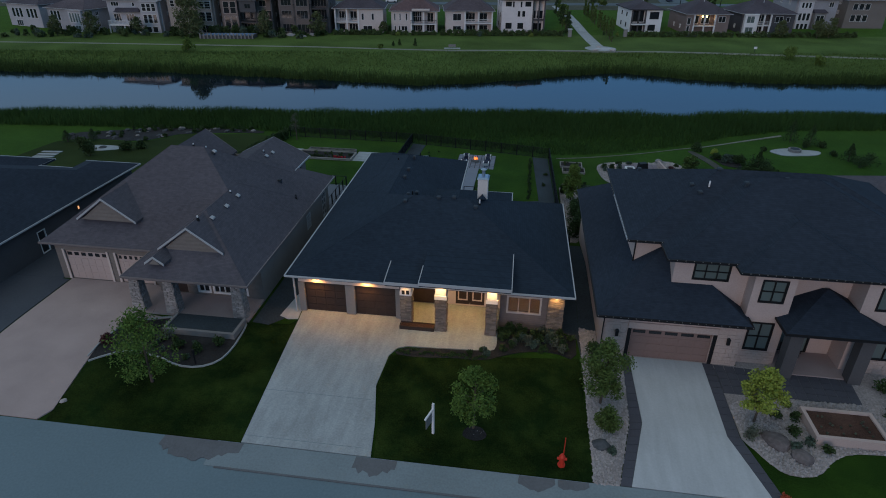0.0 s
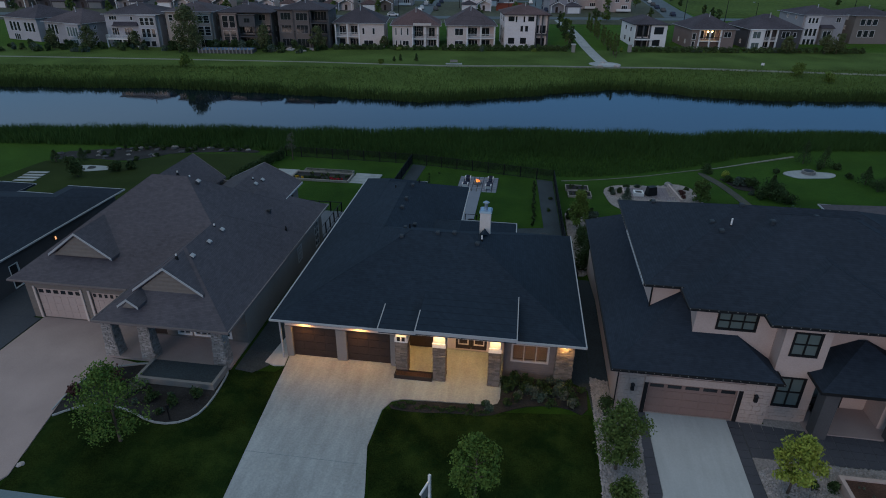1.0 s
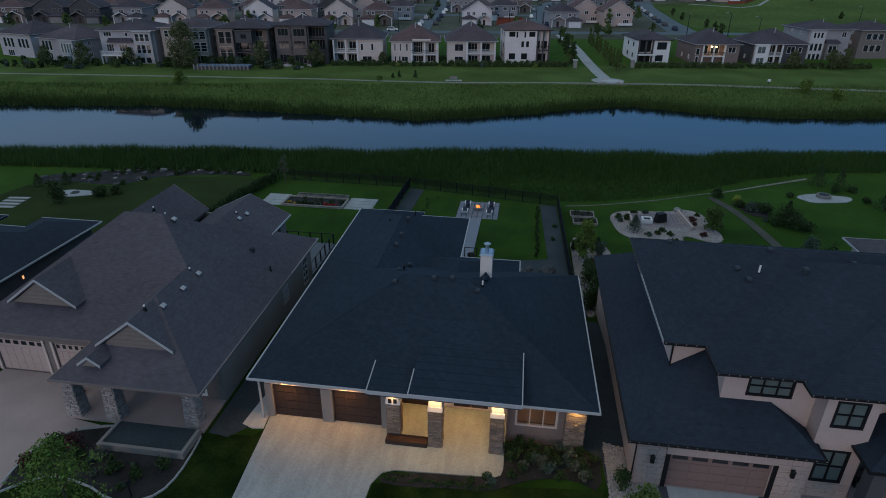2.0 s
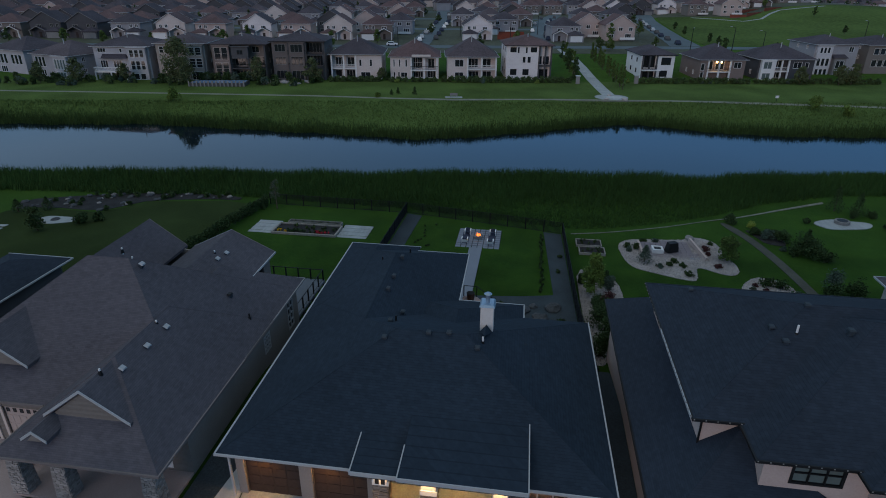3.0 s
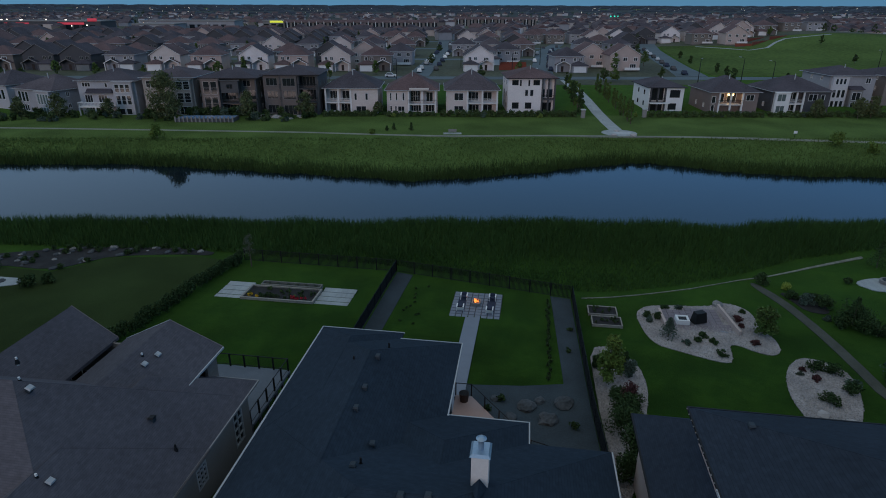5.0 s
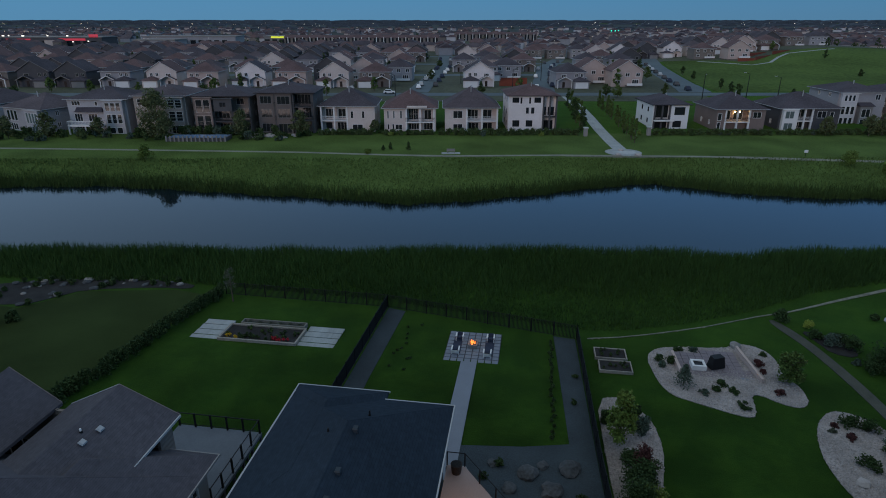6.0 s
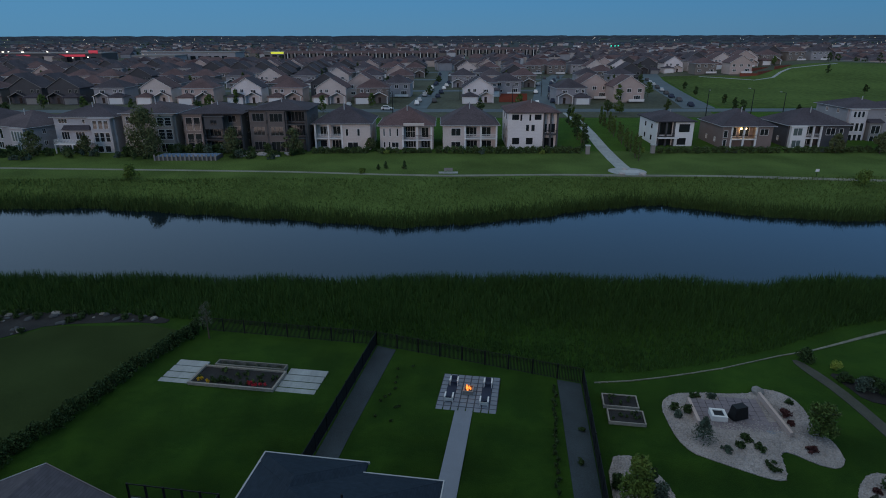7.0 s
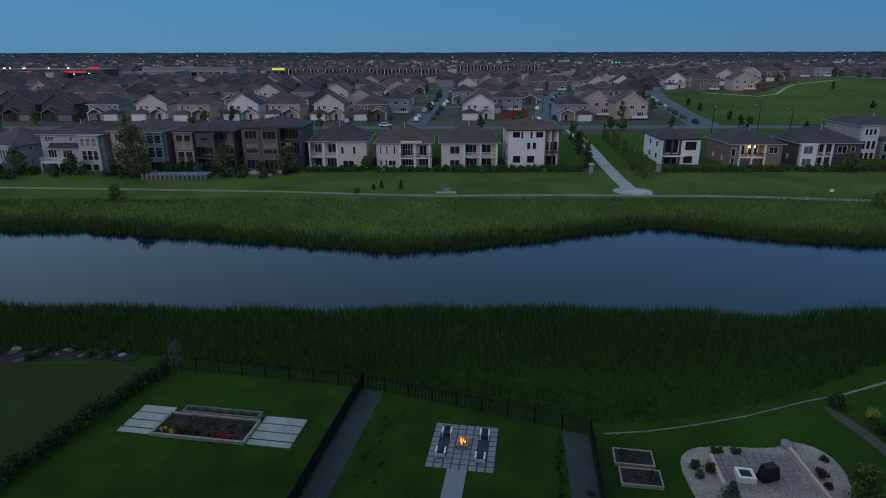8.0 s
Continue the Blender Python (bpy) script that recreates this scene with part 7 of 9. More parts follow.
for s, d, r in ((41.3, 119.3, 0.7), (45.5, 119.0, 0.8), (43.2, 124.2, 0.6)):
    rock("pale seat boulder on the round paving", *xy(s, d), r, 0.5, "plaza boulders", material=PEBBLE)
for s, d in ((39.3, 141.5), (55.2, 142.5)):
    pil = thing("stone_pillar", "squat pale stone gate pillar", "pillar", "gate pillars", pose(*xy(s, d), gz(*xy(s, d)), 0, 0, 8.9))
    bm = B()
    box(bm, -0.45, 0.45, -0.45, 0.45, -0.2, 2.0)
    part("shaft", bm, STONE_LT, pil)
    bm = B()
    box(bm, -0.58, 0.58, -0.58, 0.58, 2.0, 2.2)
    part("cap", bm, CONC_LIGHT, pil)
bn = thing("park_bench", "grey park bench on a pad by the path", "bench", "", pose(*xy(5.8, 121.4), gz(*xy(5.8, 121.4)), 0, 0, 8.9))
for nm, q in (("pad", (-2.0, 2.0, -0.8, 0.8, -0.1, 0.12)), ("seat", (-0.9, 0.9, -0.2, 0.25, 0.5, 0.58)), ("backrest", (-0.9, 0.9, 0.2, 0.26, 0.58, 1.0)), ("leg", (-0.8, -0.7, -0.2, 0.2, 0.12, 0.5)), ("leg", (0.7, 0.8, -0.2, 0.2, 0.12, 0.5))):
    bm = B()
    box(bm, *q)
    part(nm, bm, CONC if nm == "pad" else MIDGREY, bn)
sg = thing("park_sign", "small white sign board beside the path", "sign", "", pose(*xy(80.5, 118.2), gz(*xy(80.5, 118.2)), 0, 0, 8.9))
bm = B()
box(bm, -0.38, 0.38, -0.04, 0.04, 0.8, 1.35)
part("board", bm, WHITE, sg)
bm = B()
box(bm, -0.05, 0.05, 0.041, 0.1, -0.2, 1.35)
part("post", bm, BLACK, sg)


def hedge_run(s0, s1, d, h, count, label, leaf=LEAF_HEDGE):
    for i in range(count):
        s = s0 + (s1 - s0) * (i + 0.5) / count
        x, y = xy(s, d + rng.uniform(-0.2, 0.2))
        bush(label, x, y, (s1 - s0) / count * 0.75, h, leaf, 170, 0.24, "hedge_shrub", "hedge", "hedge across the pond")


hedge_run(3, 38, 143.0, 1.7, 20, "dark clipped hedge below the pale houses")
hedge_run(-27, -13, 143.5, 1.5, 9, "dark clipped hedge below the pale houses")
hedge_run(-11, 2, 143.5, 1.3, 7, "dark clipped hedge below the pale houses")
hedge_run(56, 122, 143.0, 1.6, 30, "dark clipped hedge below the pale houses")
for i in range(92):
    s, d = rng.uniform(-115, -28), rng.uniform(135.5, 145.0)
    if -62.5 < s < -46 and d < 141:
        d = 144.0
    bush("wild garden shrub below the houses", *xy(s, d), rng.uniform(0.8, 1.7), rng.uniform(0.9, 2.7), rng.choice((LEAF_DARK, LEAF_HEDGE, LEAF_HEDGE, LEAF_BLUE)), 200, 0.24, group="far garden shrubs")
for i in range(28):
    s, d = rng.uniform(-28, 120), rng.uniform(141.5, 147)
    bush("wild garden shrub below the houses", *xy(s, d), rng.uniform(0.5, 1.0), rng.uniform(0.6, 1.5), rng.choice((LEAF_DARK, LEAF, LEAF_BLUE)), 120, 0.2, group="far garden shrubs")
tree("large dark leafy tree below the houses", *xy(-64.8, 139.5), 11.4, 4.9, 0.8, LEAF_OLIVE, 5600, 0.24, clumps=80)
bush("leafy shrub beside the large tree", *xy(-69.2, 140.0), 1.7, 2.6, LEAF_DARK, 500, 0.22)
for s, d, h in ((-45, 141, 6.5), (-31, 142, 6), (-92, 140, 6), (-101, 139, 5), (-80, 141, 4.5), (-13, 146, 3.2), (109, 141, 5), (99, 142, 4.5), (113, 142, 5.5)):
    tree("leafy garden tree below the houses", *xy(s, d), h, h * 0.42, 0.8, LEAF_OLIVE, 1300, 0.24, group="far garden trees", clumps=40)
for i in range(17):
    d = 133 + i * 3.6
    tree("slim upright poplar in a row by the path", *xy(49.3 + 0.09 * (d - 133) + rng.uniform(-0.5, 0.5), d), rng.uniform(4.2, 6.2), 0.8, 0.3, LEAF_MID, 900, 0.16, group="path poplars", columnar=True, clumps=30)
for i in range(9):
    d = 146 + i * 5.0
    tree("slim upright poplar in a row by the path", *xy(39.8 + 0.1 * (d - 146) + rng.uniform(-0.6, 0.6), d), rng.uniform(4.5, 6.8), 1.15, 0.4, rng.choice((LEAF_DARK, LEAF_MID)), 700, 0.22, group="path poplars", columnar=True, clumps=26)
for s, d, h in ((-7.5, 125.5, 1.6), (-3.5, 125.0, 1.9), (-9, 124.5, 1.2)):
    spruce("small dark conifer on the bank above the path", *xy(s, d), h, h * 0.32, LEAF_DARK, "bank conifers", 300, 0.18)
for s, d, r in ((-58, 117.5, 1.9), (86, 112.5, 2.0), (-12, 121, 0.8), (91, 108, 1.6)):
    bush("rounded bank shrub near the path", *xy(s, d), r, r * 1.5, LEAF_CONE, 760, 0.2, group="bank shrubs")

# ---- houses along the far bank ----
def row_house(label, s0, w, d, eave, pitch, wm, rm, front, recess=None, depth=14.0, base=-1.6, fmat=WHITE, pmat=GLASS, turn=0.0, side=None):
    """A house seen from its garden side, with cut openings, and a recessed balcony bay where it has one."""
    gap = 1.7
    kw = (w - gap) / w
    s0, w = s0 + gap / 2, w - gap
    front = [(a * kw, b * kw, *q) for a, b, *q in front]
    if recess:
        recess = (recess[0] * kw, recess[1] * kw, recess[2], [(a * kw, b * kw, *q) for a, b, *q in recess[3]], *recess[4:])
    ob = thing("house", label, "house", "houses across the pond", pose(*xy(s0, d), 0, 0, 0, 8.9 + turn))
    sm = side or wm
    if recess:
        u0, u1, dep, rwin, levels, pm = recess
        if u0 > 0.3:
            wall(ob, (0, 0), (u0, 0), base, eave - 0.1, wm, [o for o in front if o[1] <= u0 + 0.01], fmat=fmat, pmat=pmat)
            wall(ob, (u0, 0), (u0, dep), base, eave - 0.1, wm)
        wall(ob, (u0, dep), (u1, dep), base, eave - 0.1, wm, [(a - u0, b - u0, *r) for a, b, *r in rwin], fmat=fmat, pmat=pmat)
        if u1 < w - 0.3:
            wall(ob, (u1, dep), (u1, 0), base, eave - 0.1, wm)
            sub = [(o[0] - u1, o[1] - u1, *o[2:]) for o in front if o[0] >= u1 - 0.01]
            wall(ob, (u1, 0), (w, 0), base, eave - 0.1, wm, sub, fmat=fmat, pmat=pmat)
        for z in levels:
            bm = B()
            box(bm, u0, u1, -0.25, dep - 0.01, z - 0.22, z)
            put("balcony_slab", bm, WHITE if fmat is WHITE else DKGREY, ob)
            bm = B()
            tube(bm, (u0, -0.18, z + 1.0), (u1, -0.18, z + 1.0), 0.05, 0.05, 4)
            k = max(2, int((u1 - u0) / 0.28))
            for i in range(k + 1):
                x = u0 + (u1 - u0) * i / k
                box(bm, x - 0.02, x + 0.02, -0.2, -0.16, z, z + 1.0)
            put("balcony_rail", bm, pm, ob)
        for x in (u0 + 0.2, (u0 + u1) / 2, u1 - 0.2):
            bm = B()
            box(bm, x - 0.2, x + 0.2, -0.15, 0.25, base, eave - 0.15)
            put("balcony_post", bm, WHITE if fmat is WHITE else DKGREY, ob)
    else:
        wall(ob, (0, 0), (w, 0), base, eave - 0.1, wm, front, fmat=fmat, pmat=pmat)
    hts = [z for z in (-0.2, 2.7, 5.6) if z + 1.5 < eave - 0.3]
    wall(ob, (w, 0), (w, depth), base, eave - 0.1, sm, [(u, u + 1.0, z + 0.3, z + 1.5) for z in hts for u in (3.5, 8.5)], fmat=fmat, pmat=pmat)
    wall(ob, (w, depth), (0, depth), base, eave - 0.1, sm)
    wall(ob, (0, depth), (0, 0), base, eave - 0.1, sm, [(u, u + 1.0, z + 0.3, z + 1.5) for z in hts for u in (4.5, 9.5)], fmat=fmat, pmat=pmat)
    hip(ob, -0.6, w + 0.6, -0.6, depth + 0.6, eave, pitch, rm, GUTTER if fmat is WHITE else BLACK)
    bm = B()
    tube(bm, (w * 0.5, depth * 0.35, eave + 1.0), (w * 0.5, depth * 0.35, eave + (min(w, depth) / 2 + 0.6) * pitch + 0.5), 0.12, 0.12, 8)
    put("flue", bm, GUTTER, ob)
    return ob


def bay(ob, u0, u1, out, z0, z1, wm, wins, fmat=WHITE, pmat=GLASS, roof=None):
    """A bay that stands out from the garden front, with a flat or sloped cap."""
    wall(ob, (u0, -out), (u1, -out), z0, z1, wm, wins, fmat=fmat, pmat=pmat)
    wall(ob, (u0, -0.01), (u0, -out), z0, z1, wm)
    wall(ob, (u1, -out), (u1, -0.01), z0, z1, wm)
    bm = B()
    e = 0.35
    lift = 0.16 if roof is None else 0.9
    hexa(bm, [(u0 - e, -out - e, z1), (u1 + e, -out - e, z1), (u1 + e, -0.01, z1), (u0 - e, -0.01, z1), (u0 - e, -out - e, z1 + 0.1), (u1 + e, -out - e, z1 + 0.1), (u1 + e * 0.4, -0.01, z1 + lift), (u0 - e * 0.4, -0.01, z1 + lift)])
    put("bay_roof", bm, roof or wm, ob)


def deck_out(ob, u0, u1, out, z, base, rail, slab=WHITE):
    """A raised deck on posts before the garden front."""
    bm = B()
    box(bm, u0, u1, -out, -0.012, z - 0.25, z)
    put("deck_slab", bm, slab, ob)
    for x in (u0 + 0.15, (u0 + u1) / 2, u1 - 0.15):
        bm = B()
        box(bm, x - 0.14, x + 0.14, -out + 0.05, -out + 0.33, base, z - 0.25)
        put("deck_post", bm, slab, ob)
    bm = B()
    for a, b in (((u0, -out), (u1, -out)), ((u0, -out), (u0, -0.1)), ((u1, -out), (u1, -0.1))):
        tube(bm, (*a, z + 1.0), (*b, z + 1.0), 0.05, 0.05, 4)
        k = max(2, int(math.dist(a, b) / 0.35))
        for i in range(k + 1):
            x, y = a[0] + (b[0] - a[0]) * i / k, a[1] + (b[1] - a[1]) * i / k
            box(bm, x - 0.025, x + 0.025, y - 0.025, y + 0.025, z, z + 1.0)
    put("deck_rail", bm, rail, ob)


def win_grid(u0, u1, n, z0, z1, gap=0.35, nx=1, ny=1):
    w = (u1 - u0 - gap * (n - 1)) / n
    return [(u0 + i * (w + gap), u0 + i * (w + gap) + w, z0, z1, nx, ny) for i in range(n)]


row_house("white three-storey house with small black-framed windows", 20.0, 14.1, 148.5, 8.0, 0.33, BRIGHTSIDE, ROOF_BROWN,
          [(1.1, 3.0, 6.2, 7.5, 3, 1), (3.4, 3.9, 6.0, 7.5, 1, 1), (5.9, 6.4, 6.0, 7.5, 1, 1), (7.4, 9.3, 6.2, 7.5, 3, 1), (5.1, 5.9, 3.5, 5.0, 1, 1), (6.6, 7.5, 3.5, 5.0, 1, 1), (1.3, 3.3, 0.2, 1.8, 3, 1), (5.2, 7.1, 0.2, 1.8, 3, 1)],
          (9.9, 14.1, 1.5, [(10.3, 11.2, 2.9, 5.0, 1, 1), (11.7, 13.5, 2.9, 5.0, 2, 1), (10.4, 13.3, -0.8, 1.6, 3, 1)], [2.7], BLACK), fmat=BLACK)
row_house("cream two-storey house with white-framed covered balconies", 3.9, 15.2, 148.5, 5.0, 0.62, CREAM_ROW, ROOF_GREY,
          [(2.3, 5.0, 2.3, 4.2, 2, 1), (2.3, 5.0, -0.6, 0.9, 2, 1)],
          (6.0, 15.2, 2.2, [(6.6, 9.6, 1.9, 4.2, 3, 1), (11.0, 13.6, 1.9, 4.2, 2, 1), (6.8, 9.8, -1.0, 0.9, 3, 1), (11.0, 13.8, -1.0, 0.9, 2, 1)], [1.7], WHITE))
h7 = row_house("pale cream house with a tall bay window and balcony", -11.7, 14.9, 148.5, 4.9, 0.55, CREAM_ROW, ROOF_BROWN,
          [(0.9, 1.4, 2.2, 4.2, 1, 1), (2.6, 3.1, 2.2, 4.2, 1, 1), (4.6, 5.2, 2.2, 4.2, 1, 1), (0.9, 1.5, -0.6, 0.9, 1, 1), (2.3, 2.9, -0.6, 0.9, 1, 1), (3.2, 5.2, -0.5, 0.8, 2, 1)],
          (6.2, 14.6, 1.8, [(7.0, 9.8, 1.7, 4.6, 4, 2), (11.6, 13.6, 1.7, 4.2, 2, 1), (7.0, 10.0, -0.8, 0.8, 4, 1), (11.4, 14.0, -0.9, 1.0, 3, 1)], [1.4], BLACK))
bm = B()
box(bm, 5.9, 11.0, -0.9, 1.5, 4.95, 5.4)
put("bay_cornice", bm, CREAM_ROW, h7)
row_house("cream house with dark slate roof and long balcony", -27.8, 15.5, 148, 5.5, 0.52, CREAM_ROW, ROOF_DARK,
          [(8.6, 9.4, 2.4, 4.2, 1, 1), (11.8, 12.6, 2.4, 4.2, 1, 1), (9.0, 12.0, -0.9, 0.9, 2, 1)],
          (0.0, 7.8, 1.8, [(1.2, 3.8, 2.2, 4.6, 3, 1), (4.8, 7.0, 2.2, 4.6, 2, 1), (1.0, 3.0, -0.6, 1.2, 1, 1), (4.4, 7.2, -1.0, 1.2, 3, 1)], [1.9], WHITE))
h5 = row_house("dark three-storey house with rows of wide windows", -42.9, 15.6, 146, 9.0, 0.26, UMBER, ROOF_DARK,
          win_grid(0.8, 4.0, 1, 6.3, 8.2, nx=3) + win_grid(0.8, 4.0, 1, 3.0, 5.0, nx=3) + win_grid(0.8, 4.0, 1, -0.6, 1.5, nx=3),
          (4.6, 15.4, 1.8, win_grid(5.2, 9.0, 1, 6.2, 8.3, nx=3) + win_grid(10.0, 14.8, 1, 6.0, 8.4, nx=5) + win_grid(5.2, 9.0, 1, 2.8, 5.1, nx=3) + win_grid(10.0, 14.8, 1, 2.6, 5.2, nx=5) + win_grid(5.2, 9.0, 1, -1.0, 1.6, nx=3), [2.3, 5.6], BLACK), base=-2.6, fmat=MIDGREY)
h4 = row_house("taupe three-storey house with tall windows and dark roof", -59.0, 16.0, 146, 8.2, 0.28, TAUPE, ROOF_DARK,
          [(1.2, 2.7, 4.4, 7.6, 1, 2), (3.0, 4.5, 4.4, 7.6, 1, 2), (1.2, 2.7, 0.6, 3.8, 1, 2), (3.0, 4.5, 0.6, 3.8, 1, 2)],
          (5.4, 16.0, 2.2, [(6.0, 9.2, 2.4, 4.8, 3, 1), (11, 15, 2.4, 4.8, 3, 1), (6, 10, -1.4, 1.2, 4, 1), (11, 15, -1.4, 1.2, 3, 1), (11.4, 13.6, 5.8, 7.4, 2, 1)], [2.0], BLACK), base=-2.6, fmat=CREAM)
h3 = row_house("beige three-storey house with brown roof and paired windows", -73.6, 14.6, 146, 8.3, 0.30, SAND, ROOF_GREY,
          [(0.9, 2.2, 5.8, 7.5, 1, 2)] + win_grid(9.6, 14.0, 2, 5.6, 7.7, nx=1, ny=3) + win_grid(9.6, 14.0, 2, 2.4, 4.8, nx=1, ny=3) + [(3.4, 7.4, 2.6, 4.8, 3, 1), (3.4, 7.4, -0.6, 1.4, 3, 1), (10, 13.6, -0.8, 1.2, 3, 1)], None, base=-2.4)
h2 = row_house("white three-storey house with gridded windows and a small balcony", -90.2, 16.4, 146, 7.5, 0.32, GREYWHITE, ROOF_DARK,
          [(1.2, 3.6, 5.9, 7.0, 3, 1), (7.6, 8.4, 5.8, 6.9, 1, 1)] + [(1.4, 3.6, 2.0, 3.9, 3, 1), (5.2, 7.8, 2.0, 3.9, 3, 1), (1.2, 4.6, -0.9, 0.8, 4, 1), (5.4, 7.2, -1.0, 1.0, 2, 1)], None)
bay(h2, 9.4, 14.2, 1.3, -1.6, 7.2, GREYWHITE, win_grid(0.5, 4.3, 3, 4.7, 6.7, 0.2, 1, 2) + win_grid(0.5, 4.3, 3, 1.6, 3.9, 0.2, 1, 2) + win_grid(0.8, 4.0, 2, -0.9, 0.7, 0.3), WHITE)
deck_out(h2, 0.4, 8.9, 2.4, 1.3, -1.6, WHITE)
bm = B()
hexa(bm, [(1.6, -1.4, 4.5), (9.0, -1.4, 4.5), (9.0, -0.01, 4.5), (1.6, -0.01, 4.5), (2.2, -1.2, 4.65), (8.4, -1.2, 4.65), (8.4, -0.01, 5.5), (2.2, -0.01, 5.5)])
put("pent_roof", bm, ROOF_DARK, h2)
h1 = row_house("grey low house with long dark roof", -110.5, 16.6, 151.8, 4.9, 0.42, GREYSIDE, ROOF_GREY,
          win_grid(1.2, 5.6, 3, 1.6, 4.2, 0.2) + [(2, 5, -0.8, 0.9, 3, 1)], None, turn=-24)
row_house("white low house at the end of the row", -126.0, 15.5, 158.6, 5.4, 0.42, GREYWHITE, ROOF_DARK,
          win_grid(2, 7, 3, 1.6, 4.2) + win_grid(9, 14, 3, 1.6, 4.2) + [(3, 6, -0.8, 0.9, 3, 1)], None, turn=-24)
h10 = row_house("white modern house with large black-framed glazing", 58.2, 11.0, 152, 5.3, 0.36, WHITE, ROOF_DARK,
          [(6.6, 9.8, 2.6, 4.6, 1, 1), (6.4, 9.0, -0.6, 1.1, 1, 1)],
          (0.3, 5.4, 1.2, [(0.7, 5.0, 1.8, 4.9, 3, 1), (0.9, 5.0, -1.2, 1.0, 2, 1)], [1.4], BLACK), fmat=BLACK, side=WHITE)
row_house("brown brick house with a lit timber balcony", 73.6, 14.2, 149, 4.5, 0.52, BRICK, ROOF_DARK,
          [(0.3, 1.5, 1.6, 3.4, 1, 1), (0.4, 1.4, -1.0, 1.2, 1, 1), (10.6, 13.0, 2.2, 3.8, 2, 1)],
          (2.4, 9.8, 2.0, [(3.2, 5.0, 1.6, 3.9, 1, 1), (5.8, 8.6, 1.6, 4.1, 2, 1)], [1.3], BLACK), fmat=WHITE)
h12 = row_house("dark grey house with a white bay and broad roof", 90.6, 17.2, 150.5, 4.5, 0.46, DARKSIDE, ROOF_DARK,
          [(10.8, 13.4, 2.0, 3.8, 2, 1), (14.4, 15.6, 2.2, 3.6, 1, 1)],
          (4.9, 9.6, 1.6, [(5.5, 8.4, 1.6, 4.0, 2, 1), (5.5, 8.4, -0.8, 0.8, 2, 1)], [1.3], WHITE))
h13 = row_house("pale grey three-storey house with rows of small windows", 111.0, 14.5, 160, 7.6, 0.30, GREYSIDE, ROOF_DARK,
          [(11.4, 13.0, 5.4, 6.9, 2, 1)], None)
row_house("grey three-storey house at the end of the row", 127.5, 14.5, 161, 7.4, 0.30, TAUPE, ROOF_DARK, win_grid(2, 8, 3, 4.6, 6.4) + win_grid(2, 8, 3, 1.2, 3.2), None)
bay(h3, 8.4, 12.5, 1.1, -2.4, 7.9, SAND, win_grid(0.4, 3.8, 2, 5.4, 7.4, 0.2, 1, 3) + win_grid(0.4, 3.8, 2, 2.2, 4.6, 0.2, 1, 3) + [(0.6, 3.6, -0.9, 1.2, 3, 1)])
deck_out(h3, 2.6, 8.2, 2.2, 2.0, -2.4, WHITE, CREAM)
bay(h4, 0.6, 4.9, 0.9, -2.6, 7.9, BRICK, win_grid(0.4, 3.9, 2, 4.2, 7.4, 0.25, 1, 2) + win_grid(0.4, 3.9, 2, 0.4, 3.6, 0.25, 1, 2), CREAM)
bay(h4, 5.6, 10.0, 1.2, 4.6, 7.6, DKGREY, [(1.4, 3.0, 1.2 + 4.4, 6.8, 2, 1)], DKGREY)
bay(h5, 4.6, 8.6, 0.5, -2.6, 8.7, UMBER, win_grid(0.4, 3.6, 1, 6.2, 8.2, nx=3) + win_grid(0.4, 3.6, 1, 2.9, 5.1, nx=3) + win_grid(0.4, 3.6, 1, -0.9, 1.5, nx=3), MIDGREY)
bay(h12, 0.4, 4.0, 1.0, -1.6, 4.3, WHITE, [(0.5, 2.8, 2.0, 3.9, 2, 1), (0.5, 2.8, -0.9, 0.9, 2, 1)], WHITE, PALEGLASS)
bay(h13, 0.5, 4.9, 0.8, -1.6, 7.2, WHITESIDE, win_grid(0.7, 3.7, 3, 5.2, 6.8, 0.25) + win_grid(0.4, 4.0, 3, 1.6, 3.8, 0.25) + win_grid(0.4, 4.0, 3, -0.9, 0.8, 0.25), WHITE)
bay(h13, 5.6, 9.0, 1.6, -1.6, 3.9, MIDGREY, [(0.5, 2.9, 1.0, 3.2, 2, 1), (0.5, 2.9, -1.2, 0.5, 2, 1)], WHITE, roof=ROOF_DARK)
bm = B()
box(bm, 9.304, 9.35, 0.2, 6.0, -1.3, 4.4)
put("side_cladding", bm, REDFENCE, h10, "red-stained board cladding")
bm = B()
box(bm, 0.2, 5.2, -1.6, -0.26, 1.15, 1.4)
put("canopy", bm, WHITE, h10)
bay(h1, 9.2, 14.4, 0.8, -1.6, 4.6, GREYWHITE, win_grid(0.5, 4.7, 4, 1.4, 4.0, 0.2) + [(0.8, 4.2, -0.9, 0.7, 3, 1)], WHITE, PALEGLASS)
for lx in (6.2, 7.4):
    bl = thing("balcony_lamp", "warm lit balcony lamp on the brick house", "lamp", "balcony lamps", pose(*xy(73.6 + lx, 149 + 1.7), 3.6))
    bm = B()
    tube(bm, (0, 0, -0.2), (0, 0, 0.2), 0.2, 0.2, 8)
    part("globe", bm, BULB, bl)
ld = bpy.data.lights.new("balcony_bulb", "POINT")
ld.energy, ld.color, ld.shadow_soft_size = 60, (1.0, 0.6, 0.25), 0.2
lo_ = new("balcony_bulb", ld)
lo_.parent = bl
lo_.matrix_basis = pose(-0.8, -0.9, 0)
